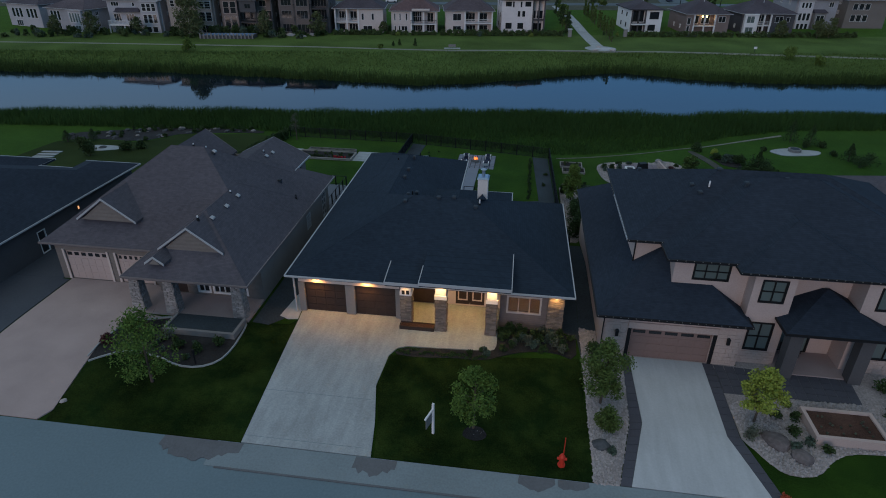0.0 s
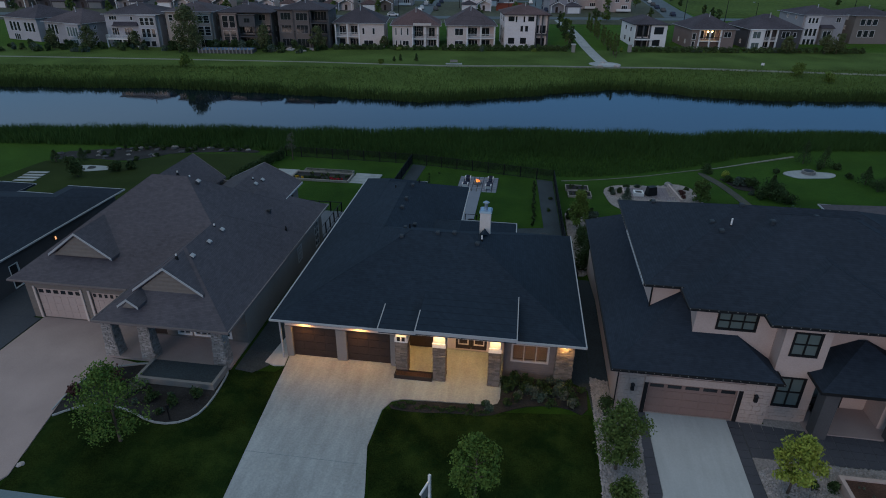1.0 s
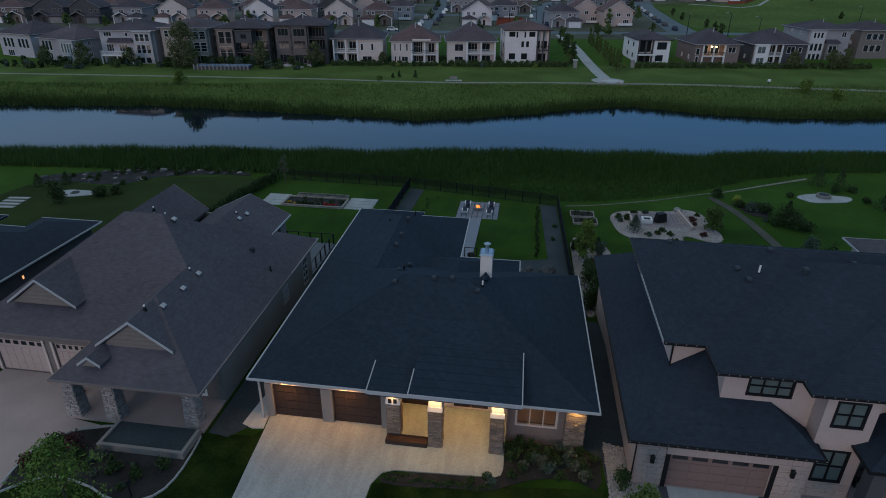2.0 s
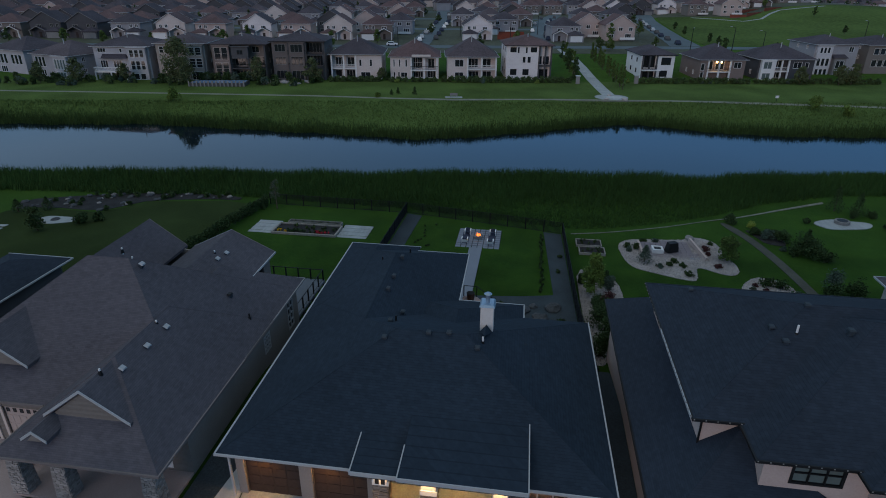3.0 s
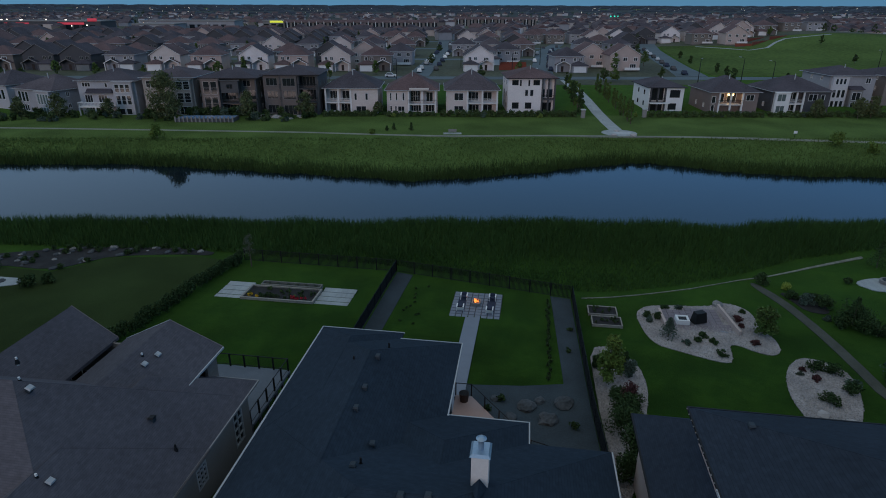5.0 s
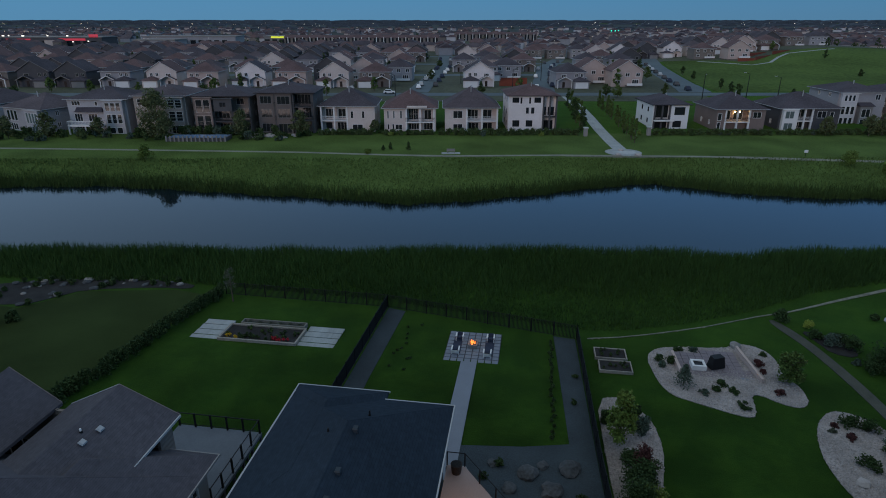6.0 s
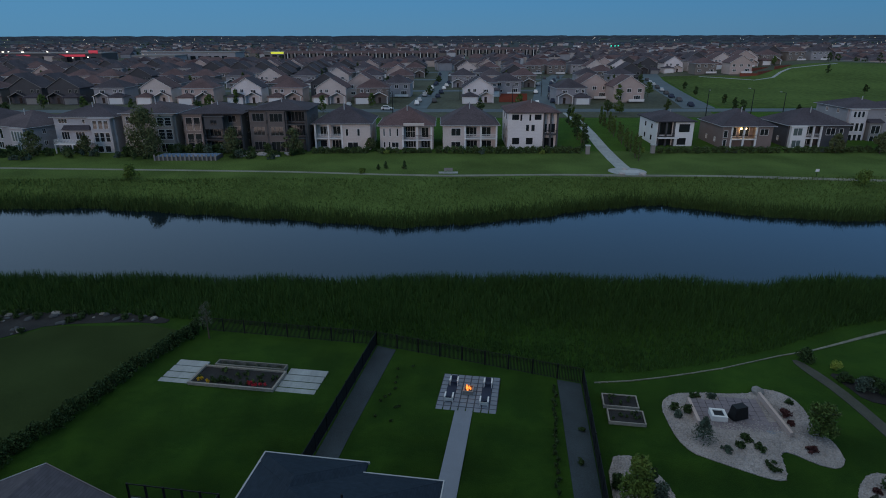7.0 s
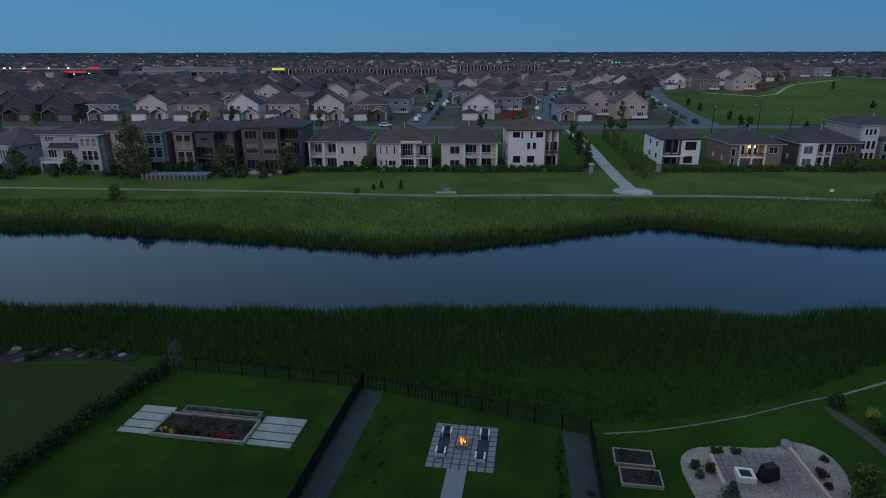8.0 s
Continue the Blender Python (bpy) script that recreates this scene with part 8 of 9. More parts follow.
# pool deck behind the taupe house
pl_ = thing("pool", "raised blue garden pool with a dark picket front", "pool", "", pose(*xy(-61.0, 134.8), gz(*xy(-61.0, 134.8)), 0, 0, 8.9))
bm = B()
box(bm, 0, 14, 0, 4.5, -0.5, 0.9)
part("shell", bm, DKGREY, pl_)
bm = B()
box(bm, 0.3, 13.7, 0.3, 4.2, 0.901, 0.95)
part("water", bm, mat("pool_blue", (0.16, 0.26, 0.42), 0.2, 0.1, 0.5, 4.0, 0.05), pl_)
for i in range(15):
    bm = B()
    box(bm, i * 0.99 - 0.16, i * 0.99 + 0.16, -0.25, -0.05, -0.4, 1.4)
    part("picket", bm, MIDGREY, pl_)
for i in range(26):
    s = -45 + rng.uniform(0, 13)
    rock("pale stone in the terraced garden", *xy(s, 139.5 + rng.uniform(0, 4)), rng.uniform(0.35, 0.8), 0.55, "terrace stones", material=PEBBLE)

# ---- streets behind ----
def far_patch(name, sds, material, label, category="road", lift=0.12):
    return patch(name, [xy(s, d) for s, d in sds], material, lift, label, category, step=12, depth=0.4)


SUBURB = mat("suburban_lawn", (0.070, 0.080, 0.055), 0.95, 0.4, 0.03, 0.8, 0.0)
far_patch("suburb_ground", [(-420, 200), (96, 200), (128, 362), (150, 352), (170, 336), (192, 352), (215, 373), (252, 378), (420, 400), (520, 560), (520, 900), (-420, 900)], SUBURB, "muted suburban yards and lawns", "ground", 0.06)
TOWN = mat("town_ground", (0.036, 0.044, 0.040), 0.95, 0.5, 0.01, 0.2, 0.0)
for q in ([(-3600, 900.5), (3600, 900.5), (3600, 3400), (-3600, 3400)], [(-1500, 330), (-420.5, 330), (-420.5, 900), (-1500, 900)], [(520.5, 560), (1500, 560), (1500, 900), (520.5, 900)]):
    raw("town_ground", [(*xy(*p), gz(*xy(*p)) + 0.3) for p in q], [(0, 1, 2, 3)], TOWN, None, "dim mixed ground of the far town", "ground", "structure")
far_patch("road", [(-300, 213), (330, 213), (330, 220), (-300, 220)], FARROAD, "pale residential street behind the houses")
for d in (290, 364, 438):
    far_patch("road", [(-300, d - 4), (94 if d < 300 else 112, d - 4), (94 if d < 300 else 112, d + 4), (-300, d + 4)], FARROAD, "pale residential street between house rows")
far_patch("road", [(-9, 221), (-1, 221), (10, 340), (14, 560), (4, 560), (1, 340)], FARROAD, "long pale street running away from the pond", lift=0.15)
far_patch("road", [(37, 221), (46, 221), (50, 250), (66, 335), (84, 400), (76, 402), (57, 338), (42, 252)], FARROAD, "curved pale street between house rows", lift=0.15)
far_patch("road", [(92, 221), (104, 221), (107, 245), (125, 335), (140, 395), (131, 398), (114, 338), (97, 247)], FARROAD, "curved road along the edge of the park", lift=0.15)
far_patch("park", [(107, 223), (330, 223), (420, 400), (264, 375), (250, 381), (227, 378), (214, 375), (191, 355), (169, 334), (165, 347), (150, 356), (134, 362), (126, 333), (108, 245)], mat("park_grass", (0.072, 0.115, 0.030), 0.95, 0.45, 0.02, 0.6, 0.0, spec=0.03), "wide green park meadow on a low rise", "park", 0.1)
ribbon("footpath", [xy(s, d) for s, d in ((150, 350), (160, 333), (167, 321), (180, 328), (194, 347), (206, 360), (222, 365), (240, 372))], 1.6, CONC, "pale footpath over the park rise", "path", 0.16)


# ---- suburb houses: a few kinds, repeated ----
def far_window(ob, x, y, z, w, h, ny=-1, nx=2, frame_mat=WHITE):
    """A window with its frame proud of a dark pane."""
    r = Vector((1, 0, 0)) if ny < 0 else Vector((-1, 0, 0))
    o = Vector((x if ny < 0 else x + w, y, z))
    bm = B()
    lattice(bm, o, r, Vector((0, ny, 0)), bars(w, nx, 0.14, 0.05), [0, 0.14, h - 0.14, h], -0.05, 0.1)
    win = part("window", bm, frame_mat, ob)
    bm = B()
    obox(bm, o, r, Vector((0, ny, 0)), 0.1, w - 0.1, 0.1, h - 0.1, 0.0, 0.05)
    part("pane", bm, GLASS, win)


def suburb_house(label, wm, rm, w=11.0, dep=11.0, eave=5.7, gabled=False, side=1, back=False, trim=WHITE):
    """A two-storey house: a street kind with garage and porch, and a garden kind with a deck."""
    ob = thing("house", label, "house", "suburb houses")
    bm = B()
    box(bm, -w / 2, w / 2, 0, dep, -0.5, eave)
    part("wall", bm, wm, ob)
    if gabled:
        gable(ob, -w / 2 - 0.5, w / 2 + 0.5, -0.5, dep + 0.5, eave, 0.62, rm, wm, trim, end=0.5)
    else:
        hip(ob, -w / 2 - 0.6, w / 2 + 0.6, -0.6, dep + 0.6, eave, 0.52, rm, None, caps=False)
        bm = B()
        for q in ((-w / 2 - 0.66, w / 2 + 0.66, -0.68, -0.604), (-w / 2 - 0.66, w / 2 + 0.66, dep + 0.604, dep + 0.68), (-w / 2 - 0.68, -w / 2 - 0.604, -0.6, dep + 0.6), (w / 2 + 0.604, w / 2 + 0.68, -0.6, dep + 0.6)):
            box(bm, *q, eave - 0.17, eave + 0.03)
        part("fascia", bm, GUTTER, ob)
    if back:
        for x, ww in ((-w / 2 + 1.0, 1.7), (-0.9, 1.8), (w / 2 - 2.8, 1.7)):
            far_window(ob, x, dep, 3.6, ww, 1.5, 1, frame_mat=trim)
        far_window(ob, -w / 2 + 1.4, dep, 0.5, 2.6, 2.1, 1, 3, trim)
        far_window(ob, w / 2 - 3.4, dep, 1.0, 2.0, 1.3, 1, 2, trim)
        bm = B()
        box(bm, -w / 2 + 0.6, 0.6, dep + 0.004, dep + 2.6, 0.2, 0.42)
        part("deck", bm, TIMBER, ob)
        bm = B()
        box(bm, -w / 2 + 0.6, 0.6, dep + 2.5, dep + 2.6, 0.421, 1.35)
        part("deck_rail", bm, trim, ob)
        return ob
    gx0, gx1 = (-w / 2 - 0.8, -w / 2 + 5.0) if side < 0 else (w / 2 - 5.0, w / 2 + 0.8)
    bm = B()
    box(bm, gx0, gx1, -3.4, -0.004, -0.5, 2.7)
    part("garage", bm, wm, ob)
    hip(ob, gx0 - 0.4, gx1 + 0.4, -3.9, 2.5, 2.75, 0.42, rm, None, caps=False)
    bm = B()
    obox(bm, Vector((gx0 + 0.5, -3.4, 0.0)), Vector((1, 0, 0)), Vector((0, -1, 0)), 0, 4.8, 0, 2.25, 0.0, 0.06)
    part("garage_door", bm, trim, ob)
    px0, px1 = (gx1 + 0.5, w / 2 - 0.3) if side < 0 else (-w / 2 + 0.3, gx0 - 0.5)
    m = (px0 + px1) / 2
    k = (px1 - px0) / 2
    # porch with a small gable of its own
    for u in (px0 - 0.3, px1 + 0.3):
        bm = B()
        hexa(bm, [(u, -2.2, 2.55), (m, -2.2, 2.55 + k * 0.55), (m, -0.01, 2.55 + k * 0.55), (u, -0.01, 2.55), (u, -2.2, 2.72), (m, -2.2, 2.72 + k * 0.55), (m, -0.01, 2.72 + k * 0.55), (u, -0.01, 2.72)])
        part("porch_roof", bm, rm, ob)
    for u in (px0 - 0.3, px1 + 0.3):
        bm = B()
        hexa(bm, [(u, -2.28, 2.5), (m, -2.28, 2.5 + k * 0.55), (m, -2.204, 2.5 + k * 0.55), (u, -2.204, 2.5), (u, -2.28, 2.76), (m, -2.28, 2.76 + k * 0.55), (m, -2.204, 2.76 + k * 0.55), (u, -2.204, 2.76)])
        part("rake_board", bm, trim, ob)
    for px in (px0, px1 - 0.3):
        bm = B()
        box(bm, px, px + 0.3, -2.1, -1.8, -0.4, 2.6)
        part("porch_post", bm, trim, ob)
    bm = B()
    box(bm, m - 0.5, m + 0.5, -0.07, -0.004, 0.0, 2.1)
    part("front_door", bm, BROWN, ob)
    far_window(ob, m - 1.0, 0, 3.5, 2.0, 1.5, nx=3, frame_mat=trim)
    gm = (gx0 + gx1) / 2
    far_window(ob, gm - 1.5 - 0.6 * side, 0, 3.9, 1.3, 1.35, frame_mat=trim)
    far_window(ob, gm + 0.7 - 0.6 * side, 0, 3.9, 1.3, 1.35, frame_mat=trim)
    return ob


KINDS = [
    suburb_house("two-storey suburban house with beige siding and grey hip roof", BEIGE, ROOF_GREY),
    suburb_house("two-storey suburban house with white siding and gabled roof", BRIGHTSIDE, ROOF_DARK, 11.5, 11, 5.6, True, -1),
    suburb_house("two-storey suburban house with cream walls and brown gable", CREAM_ROW, ROOF_BROWN, 11.5, 11, 5.6, True, -1),
    suburb_house("two-storey suburban house with taupe siding and brown hip roof", TAUPE, ROOF_BROWN, 12, 11, 5.7, False, -1),
    suburb_house("two-storey suburban house with grey siding and dark hip roof", GREYSIDE, ROOF_DARK, 11.5, 12, 5.8, False, 1),
    suburb_house("dark two-storey suburban house with gabled roof and pale trim", DARKSIDE, ROOF_DARK, 12, 11, 5.8, True, 1, trim=MIDGREY),
    suburb_house("two-storey suburban house with blush walls and rust roof", BLUSH, ROOF_BROWN, 12, 11, 5.8, False, -1),
    suburb_house("garden side of a beige suburban house with a deck", BEIGE, ROOF_GREY, back=True),
    suburb_house("garden side of a taupe suburban house with brown roof", TAUPE, ROOF_BROWN, 12, 11, 5.7, False, back=True),
    suburb_house("garden side of a gabled blush suburban house", BLUSH, ROOF_BROWN, 12, 12, 5.8, True, back=True),
    suburb_house("garden side of a dark gabled suburban house", DARKSIDE, ROOF_DARK, 12, 11, 5.8, True, back=True, trim=MIDGREY),
    suburb_house("garden side of a grey suburban house with dark hip roof", GREYSIDE, ROOF_DARK, 11.5, 12, 5.8, False, back=True),
]
used = set()


def settle(kind, s, d, back=False):
    x, y = xy(s, d)
    m = pose(x, y, gz(x, y) + 0.1, 0, 0, 8.9 + (180 if back else 0) + rng.uniform(-3, 3))
    if kind not in used:
        used.add(kind)
        KINDS[kind].matrix_basis = m
    else:
        copy_thing(KINDS[kind], m)


ROW1 = ((-172, 3), (-156, 5), (-141, 5), (-124, 4), (-106, 2), (-89, 6), (-71, 1), (-55, 6), (-38, 2), (-22, 3))
for s, k in ROW1:
    settle(k, s, 237 + rng.uniform(-1.5, 1.5))
settle(1, 19, 238)
settle(0, 23, 264)
settle(11, 33, 282, True)
settle(9, 66, 262, True)
settle(9, 77, 250, True)
settle(4, 54, 234)
settle(8, 158, 372, True)
settle(9, 173, 361, True)
for s, d, k in ((189, 392, 9), (206, 420, 8), (222, 438, 10), (240, 446, 11), (258, 450, 8), (276, 454, 10)):
    settle(k, s, d, True)


def blocked(s, d):
    a = lerp_table(((200, -4), (340, 6), (560, 9)), d)
    b = lerp_table(((192, 40), (250, 46), (335, 61), (400, 80)), d)
    c = lerp_table(((192, 98), (245, 101), (335, 119), (355, 131), (362, 182), (380, 225), (400, 240), (440, 480)), d)
    return abs(s - a) < 11 or (abs(s - b) < 11 and d < 410) or s > c - 12


for d, back in ((272, True), (310, False), (346, True), (384, False), (420, True)):
    s = -0.78 * d + rng.uniform(0, 6)
    while s < 0.62 * d:
        if not blocked(s, d) and not (d < 290 and 5 < s < 90):
            settle(rng.choice((7, 8, 9, 10, 10, 11, 8) if back else (3, 4, 4, 5, 5, 6, 3) if s < -90 else (0, 1, 2, 3, 3, 4, 5, 6, 2)), s, d + rng.uniform(-1.5, 1.5), back)
        s += rng.uniform(14.2, 17.5)


def red_fence(s0, s1, d, d1=None):
    ob = thing("wooden_fence", "red-stained wooden board fence round a yard", "fence", "red yard fences", pose(*xy(s0, d), gz(*xy((s0 + s1) / 2, d)) - (0.4 if d1 else 0), 0, 0, 8.9 + math.degrees(math.atan2((d1 or d) - d, s1 - s0))))
    k = int(math.hypot(s1 - s0, (d1 or d) - d) / 2.2)
    for i in range(k):
        bm = B()
        box(bm, i * 2.2 + 0.12, i * 2.2 + 2.2, -0.04, 0.04, 0.05, 1.9)
        part("panel", bm, REDFENCE, ob)
        bm = B()
        box(bm, i * 2.2, i * 2.2 + 0.11, -0.08, 0.08, 0, 2.05)
        part("post", bm, REDFENCE, ob)


for s0, s1, d in ((27, 39, 240), (28, 40, 247), (29, 41, 255), (30, 42, 294), (62, 76, 268), (70, 84, 325), (70, 84, 332), (90, 104, 300), (88, 104, 372)):
    red_fence(s0, s1, d)
for s0, d0, s1, d1 in ((168, 340, 177, 339), (177, 339, 196, 358), (196, 358, 215, 374), (181, 356, 200, 372), (178, 350, 184, 362)):
    red_fence(s0, s1, d0, d1)

# cars parked along the streets
def car(label, paint):
    ob = thing("car", label, "car", "parked cars")
    bm = B()
    hexa(bm, [(-0.9, -2.2, 0.35), (0.9, -2.2, 0.35), (0.9, 2.2, 0.35), (-0.9, 2.2, 0.35), (-0.86, -2.15, 0.85), (0.86, -2.15, 0.85), (0.86, 2.1, 0.95), (-0.86, 2.1, 0.95)])
    hexa(bm, [(-0.84, -1.0, 0.86), (0.84, -1.0, 0.86), (0.84, 1.9, 0.96), (-0.84, 1.9, 0.96), (-0.66, -0.3, 1.5), (0.66, -0.3, 1.5), (0.66, 1.4, 1.52), (-0.66, 1.4, 1.52)])
    part("body", bm, paint, ob)
    bm = B()
    hexa(bm, [(-0.86, -0.85, 0.95), (0.86, -0.85, 0.95), (0.86, 1.75, 1.0), (-0.86, 1.75, 1.0), (-0.72, -0.32, 1.42), (0.72, -0.32, 1.42), (0.72, 1.42, 1.44), (-0.72, 1.42, 1.44)])
    part("glazing", bm, GLASS, ob)
    for wx in (-0.85, 0.85):
        for wy in (-1.35, 1.35):
            bm = B()
            tube(bm, (wx - 0.1, wy, 0.33), (wx + 0.1, wy, 0.33), 0.33, 0.33, 12)
            part("wheel", bm, BLACK, ob)
    return ob


CARS = [car("white parked car on a residential street", WHITE), car("dark grey parked car on a residential street", DKGREY), car("silver parked car on a residential street", GUTTER), car("dark blue parked car on a residential street", RUG)]
spots = []
for i in range(20):
    d = 224 + i * 9.5
    a = lerp_table(((200, -4), (340, 6), (560, 9)), d)
    spots += [(a - 3.3, d + rng.uniform(-2, 2), 4)] if i % 3 else []
    if i % 2:
        spots.append((a + 3.2, d + 4 + rng.uniform(-2, 2), 4))
for i in range(14):
    d = 226 + i * 11
    b = lerp_table(((192, 40), (250, 46), (335, 61), (400, 80)), d)
    spots += [(b + 2.9, d + rng.uniform(-3, 3), -8)] if i % 4 else [(b - 2.9, d + 5, -8)]
for i in range(9):
    d = 226 + i * 14
    spots.append((lerp_table(((192, 98), (245, 101), (335, 119), (395, 135)), d) - 3, d, -8))
spots += [(-46, 214, 90), (-30, 227, 2), (-15, 218, 90), (-63, 227, 3), (-96, 227, 2), (-80, 214, 90)]
for i, (s, d, tr) in enumerate(spots):
    x, y = xy(s, d)
    m = pose(x, y, gz(x, y) + 0.16, 0, 0, 8.9 + tr + rng.uniform(-3, 3))
    k = i if i < 4 else rng.choice((0, 1, 1, 2, 3, 3))
    if i < 4:
        CARS[k].matrix_basis = m
    else:
        copy_thing(CARS[k], m)

# street trees and lamp posts
for i in range(46):
    while True:
        d = rng.uniform(198, 420)
        s = rng.uniform(-0.7 * d, 0.55 * d)
        c = lerp_table(((192, 98), (245, 101), (335, 119), (355, 131), (362, 182), (380, 225), (400, 240), (440, 480)), d)
        if s < c - 4:
            break
    tree("street tree among the suburban houses", *xy(s, d), rng.uniform(4, 8), rng.uniform(1.2, 2.4), 0.9, rng.choice((LEAF_HEDGE, LEAF_HEDGE, LEAF_MID)), 420, 0.34, group="suburb trees", clumps=24)
for i in range(13):
    s, d = -165 + i * 20.4 + rng.uniform(-3, 3), rng.choice((208.5, 224.0)) + rng.uniform(-1.5, 1.5)
    if abs(s + 5) > 8 and abs(s - 41) > 8:
        tree("street tree before the second row of houses", *xy(s, d), rng.uniform(4, 6), rng.uniform(1.2, 2.0), 0.9, rng.choice((LEAF_HEDGE, LEAF_MID)), 620, 0.28, group="street trees", clumps=26)
for s, d, h in ((106, 205, 5), (108, 215, 4.5), (111, 230, 4), (124, 203, 3.5), (133, 204, 4), (140, 206, 5), (176, 218, 4), (184, 260, 4), (210, 330, 5), (240, 380, 6), (292, 410, 6), (310, 415, 7), (113, 262, 4), (117, 285, 4)):
    tree("young tree on the park meadow", *xy(s, d), h, h * 0.3, 0.8, LEAF_DARK, 420, 0.3, group="park trees", clumps=24)


def lamp_post(s, d, h):
    ob = thing("street_lamp", "tall thin dark street lamp post", "lamp", "street lamps", pose(*xy(s, d), gz(*xy(s, d)), 0, 0, rng.uniform(0, 360)))
    bm = B()
    tube(bm, (0, 0, -0.2), (0, 0, h), 0.16, 0.09, 8)
    part("pole", bm, BLACK, ob)
    bm = B()
    tube(bm, (0, 0, h), (1.6, 0, h + 0.3), 0.07, 0.05, 6)
    part("arm", bm, BLACK, ob)
    bm = B()
    box(bm, 1.3, 2.1, -0.15, 0.15, h + 0.25, h + 0.38)
    part("head", bm, GUTTER, ob)


for s, d, h in ((154, 202, 11), (28, 203, 10), (106, 199, 9), (121, 207, 7), (-12, 205, 8), (12, 250, 8), (47, 262, 8), (90, 196, 9)):
    lamp_post(s, d, h)

# ---- far suburb, shops and horizon ----
def far_houses(name, label, material, items):
    v, f = [], []
    for pts, faces in items:
        o = len(v)
        v += pts
        f += [tuple(o + i for i in q) for q in faces]
    raw(name, v, f, material, None, label, "houses", "stuff")


walls_by, roofs_by = {0: [], 1: [], 2: [], 3: []}, {0: [], 1: [], 2: []}
BOXF = [(0, 1, 5, 4), (1, 2, 6, 5), (2, 3, 7, 6), (3, 0, 4, 7)]
for _ in range(1500):
    d = 455 + 1100 * rng.random() ** 1.5
    s = rng.uniform(-0.85, 0.85) * d
    if lerp_table(((440, 150), (520, 330), (560, 2000)), d) < s < 480 and d < 560:
        continue
    if -360 < s < -140 and 540 < d < 720:
        continue
    if -160 < s < 20 and 585 < d < 660:
        continue
    x, y = xy(s, d)
    w, l, h = rng.uniform(8, 13), rng.uniform(9, 13), rng.uniform(3.2, 6.2)
    a = TURN + rng.choice((0, 0, math.pi / 2)) + rng.uniform(-0.3, 0.3)
    c, sn = math.cos(a), math.sin(a)
    P = lambda u, q, z: (x + u * c - q * sn, y + u * sn + q * c, gz(x, y) + z)
    base = [P(u, q, z) for z in (-0.5, h) for u, q in ((-w / 2, -l / 2), (w / 2, -l / 2), (w / 2, l / 2), (-w / 2, l / 2))]
    walls_by[rng.randrange(4)].append((base, BOXF))
    o, t, r = 0.5, h + rng.uniform(2.2, 3.4), rng.choice((0.0, l * 0.28))
    top = [P(u, q, h) for u, q in ((-w / 2 - o, -l / 2 - o), (w / 2 + o, -l / 2 - o), (w / 2 + o, l / 2 + o), (-w / 2 - o, l / 2 + o))] + [P(0, -r if r else -l / 2 - o, t), P(0, r if r else l / 2 + o, t)]
    roofs_by[rng.randrange(3)].append((top, [(0, 1, 4), (1, 2, 5, 4), (2, 3, 5), (3, 0, 4, 5)]))
for k, m_ in enumerate((BEIGE, GREYSIDE, TAUPE, WHITESIDE)):
    far_houses("far_house_walls", "walls of many far suburban houses", m_, walls_by[k])
for k, m_ in enumerate((ROOF_GREY, ROOF_BROWN, ROOF_DARK)):
    far_houses("far_house_roofs", "roofs of many far suburban houses", m_, roofs_by[k])


def terrace(s0, s1, d, units, h, label):
    ob = thing("row_houses", label, "houses", "", pose(*xy(s0, d), gz(*xy(s0, d)), 0, 0, 8.9))
    L = s1 - s0
    bm = B()
    box(bm, 0, L, 0, 12, -0.5, h)
    part("wall", bm, TAUPE, ob)
    gable(ob, -0.4, L + 0.4, -0.5, 12.5, h, 0.35, ROOF_BROWN, TAUPE, GUTTER, axis="x")
    for i in range(units):
        x = L * (i + 0.5) / units
        for q in (-1.5, 1.5):
            bm = B()
            box(bm, x + q - 0.95, x + q + 0.95, -0.25, -0.004, 0.6, h - 0.5)
            part("bay_window", bm, GLASS, ob)
        bm = B()
        box(bm, x - 0.35, x + 0.35, -0.5, -0.26, 0, h + 0.5)
        part("party_pier", bm, WHITE, ob)


terrace(-150, 2, 618, 21, 8.0, "long terrace of row houses with paired dark bays")
terrace(22, 120, 760, 12, 8.0, "second terrace of row houses farther off")


def shop(s0, s1, d, h, label, material, dep=30):
    ob = thing("shop_building", label, "building", "far shops", pose(*xy(s0, d), gz(*xy(s0, d)), 0, 0, 8.9))
    L = s1 - s0
    bm = B()
    box(bm, 0, L, 0, dep, -0.5, h)
    part("wall", bm, material, ob)
    bm = B()
    box(bm, -0.6, L + 0.6, -0.6, dep + 0.6, h, h + 0.9)
    part("parapet", bm, MIDGREY, ob)
    k = int(L / 8)
    for i in range(k):
        bm = B()
        box(bm, i * 8 + 1.2, i * 8 + 6.4, -0.15, -0.004, 0.4, h * 0.62)
        part("shop_window", bm, GLASS, ob)
    return ob, L


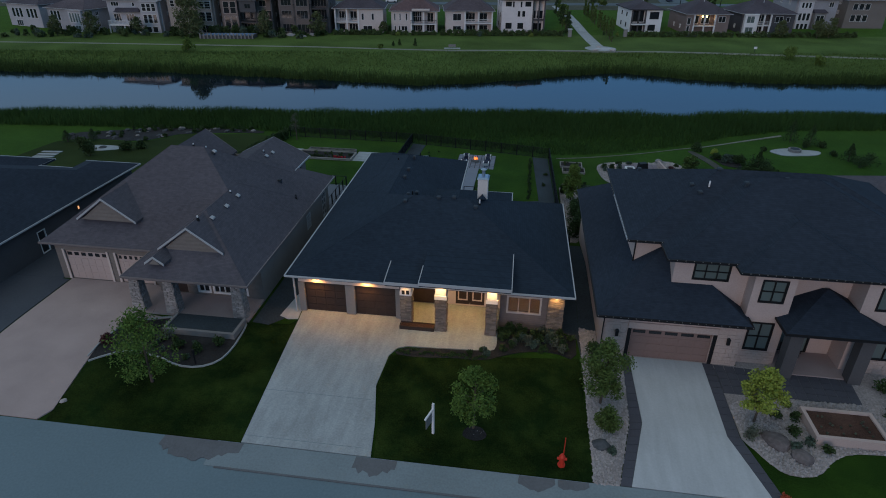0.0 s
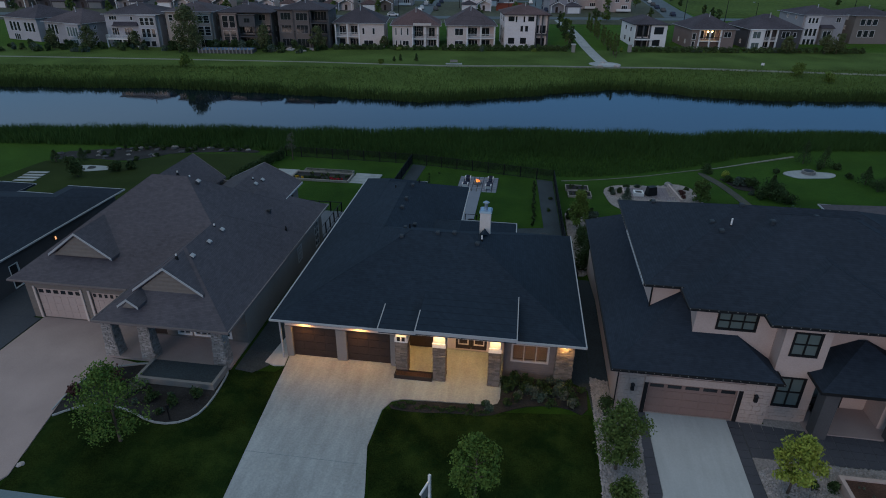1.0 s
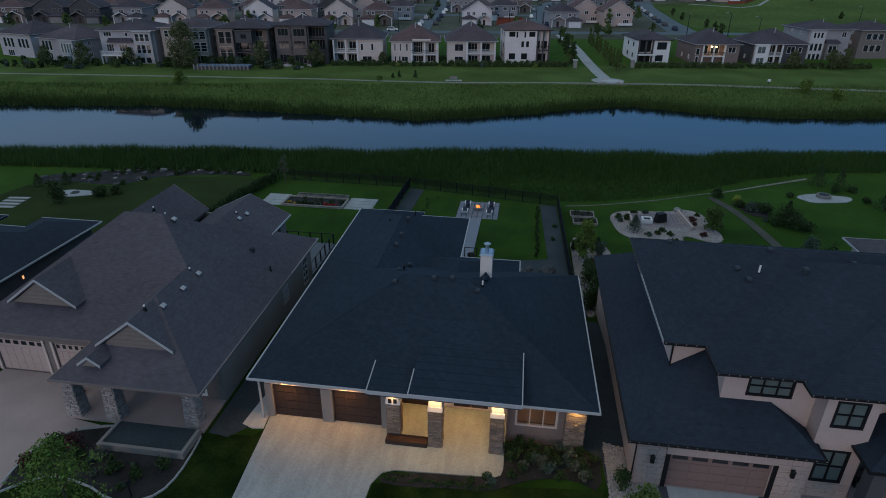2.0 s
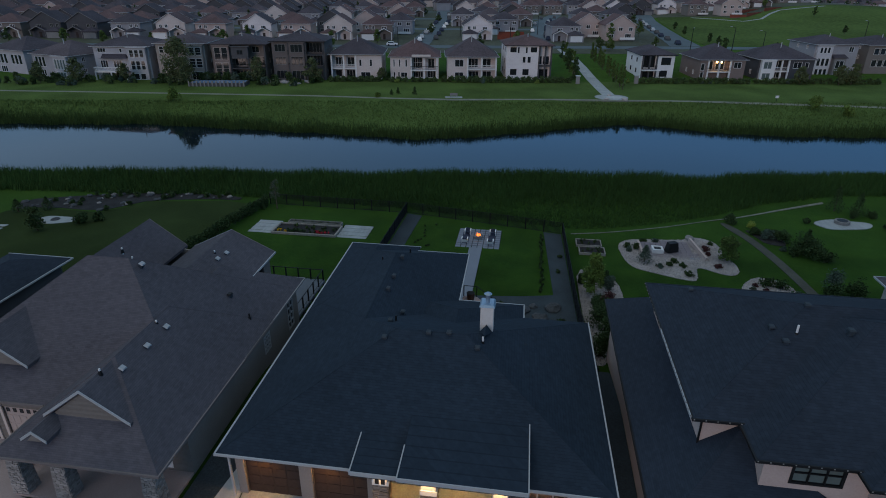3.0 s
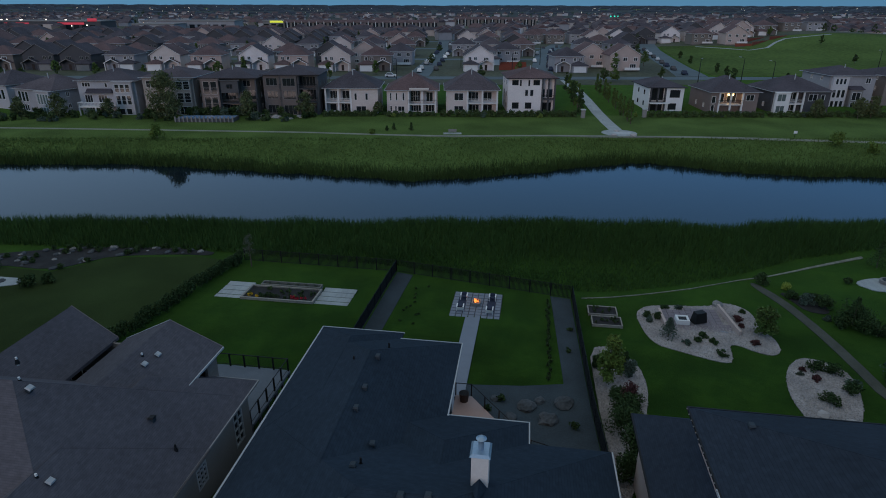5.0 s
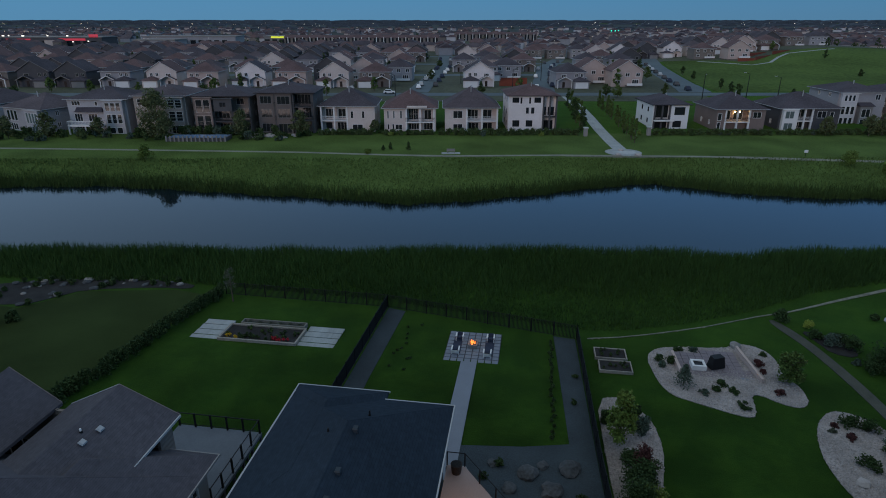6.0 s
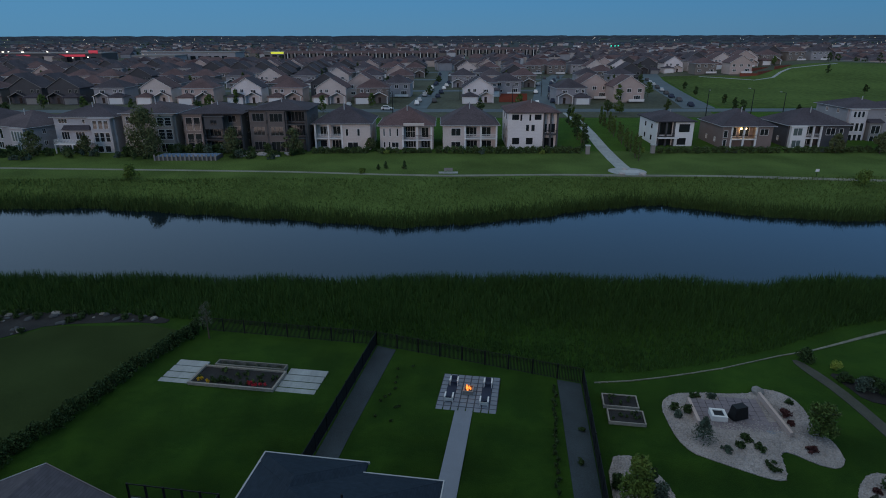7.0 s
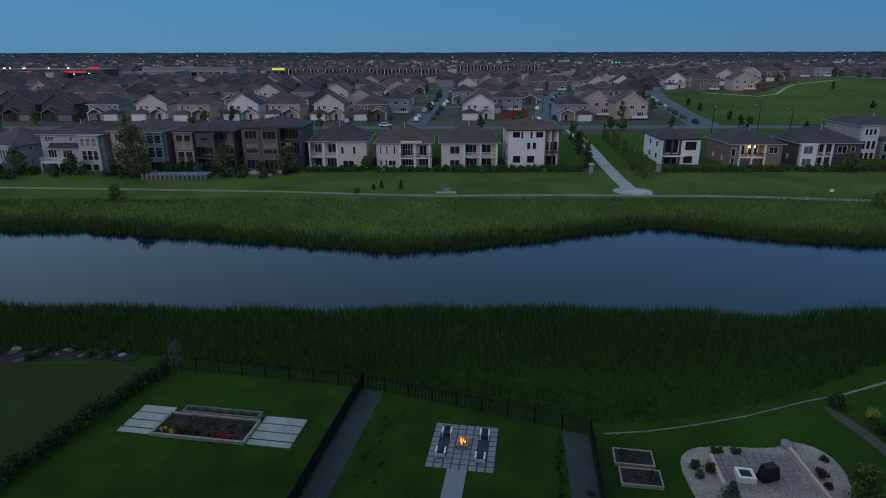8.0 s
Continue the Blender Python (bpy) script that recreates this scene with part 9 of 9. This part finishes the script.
shop(-300, -205, 640, 8, "long white retail building", GREYSIDE)
o2, _ = shop(-190, -130, 690, 7, "pale retail building with a wide canopy", MIDGREY)
o3, _ = shop(-430, -330, 620, 8, "dark retail building with red lit signs", DKGREY)
o4, _ = shop(-290, -250, 600, 6, "pale retail block before the long one", GREYSIDE)
for ob, q, m_, nm in ((o3, (6, 30, -0.6, -0.1, 5.2, 6.9), SIGNRED, "red_sign"), (o3, (50, 84, -0.6, -0.1, 5.2, 7.2), SIGNRED, "red_sign"), (o3, (88, 97, -0.6, -0.1, 8.0, 11), SIGNRED, "red_sign"), (o2, (8, 30, -0.6, -0.1, 5.6, 7.6), SIGNYEL, "yellow_sign"), (o4, (4, 9, -0.6, -0.1, 1, 4), CITYLIGHT, "lit_window"), (o4, (22, 25, -0.6, -0.1, 0.6, 4), CITYLIGHT, "lit_window"), (o4, (30, 35, -0.6, -0.1, 0.6, 4), CITYLIGHT, "lit_window")):
    bm = B()
    box(bm, *q)
    part(nm, bm, m_, ob)
for u_, w_, z_ in ((3, 2.0, 9.2), (9, 1.0, 9.4), (22, 2.6, 9.1), (29, 0.9, 4.0), (47, 1.2, 9.3), (66, 1.8, 9.2), (71, 0.8, 3.6), (86, 1.1, 4.2)):
    bm = B()
    box(bm, u_, u_ + w_, -0.6, -0.1, z_, z_ + 0.9)
    part("lit_window", bm, CITYLIGHT, o3)


def lights_cloud(name, label, material, items):
    v, f = [], []
    for x, y, z, r in items:
        o = len(v)
        v += [(x - r, y, z), (x + r, y, z), (x, y - r, z), (x, y + r, z), (x, y, z - r), (x, y, z + r)]
        f += [tuple(o + i for i in q) for q in ((0, 2, 5), (2, 1, 5), (1, 3, 5), (3, 0, 5), (2, 0, 4), (1, 2, 4), (3, 1, 4), (0, 3, 4))]
    raw(name, v, f, material, None, label, "lights", "stuff")


pts = []
for _ in range(190):
    d = 520 + 2600 * rng.random() ** 1.2
    s = rng.uniform(-0.8, 0.8) * d
    x, y = xy(s, d)
    pts.append((x, y, gz(x, y) + rng.uniform(7, 11), d * 0.00042 * rng.uniform(0.5, 1.2)))
lights_cloud("far_street_lights", "scattered white lights of the far town", CITYLIGHT, pts[:120])
lights_cloud("far_street_lights", "scattered warm lights of the far town", WARMCITY, pts[120:])
lights_cloud("traffic_lights", "green traffic lights far down a road", SIGNGRN, [(*xy(s, 980), 9, 1.3) for s in (268, 274, 279)])
# scattered far trees and the wooded horizon, its haze held in the colour
cs = []
for _ in range(420):
    d = 430 + 1500 * rng.random()
    s = rng.uniform(-0.8, 0.8) * d
    x, y = xy(s, d)
    cs.append((x, y, gz(x, y) + rng.uniform(2, 3.5)))
v, f = leaf_cloud(cs, [rng.uniform(1.8, 3.6) for _ in cs], 16000, 0.8)
raw("far_trees", v, f, LEAF_DARK, None, "scattered dark trees of the far suburb", "trees", "stuff")
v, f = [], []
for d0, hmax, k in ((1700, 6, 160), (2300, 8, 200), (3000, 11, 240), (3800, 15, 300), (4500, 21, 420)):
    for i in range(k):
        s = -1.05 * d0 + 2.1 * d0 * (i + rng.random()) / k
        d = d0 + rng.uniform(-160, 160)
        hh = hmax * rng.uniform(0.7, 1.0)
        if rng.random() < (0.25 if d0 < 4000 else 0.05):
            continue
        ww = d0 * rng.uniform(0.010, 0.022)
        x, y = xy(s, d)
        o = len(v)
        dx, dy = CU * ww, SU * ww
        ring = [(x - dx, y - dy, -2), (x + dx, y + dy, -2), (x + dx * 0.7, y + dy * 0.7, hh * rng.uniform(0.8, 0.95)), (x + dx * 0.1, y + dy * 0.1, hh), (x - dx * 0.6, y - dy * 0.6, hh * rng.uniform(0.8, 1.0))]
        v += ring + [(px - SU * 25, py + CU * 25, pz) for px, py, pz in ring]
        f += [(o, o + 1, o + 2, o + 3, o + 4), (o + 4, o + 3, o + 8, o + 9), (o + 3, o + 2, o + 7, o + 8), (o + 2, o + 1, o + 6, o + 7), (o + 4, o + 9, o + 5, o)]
raw("hazy_far_woodland", v, f, FARWOOD_HAZE, None, "dark wooded horizon beyond the town, tinted blue for haze", "woods", "stuff")
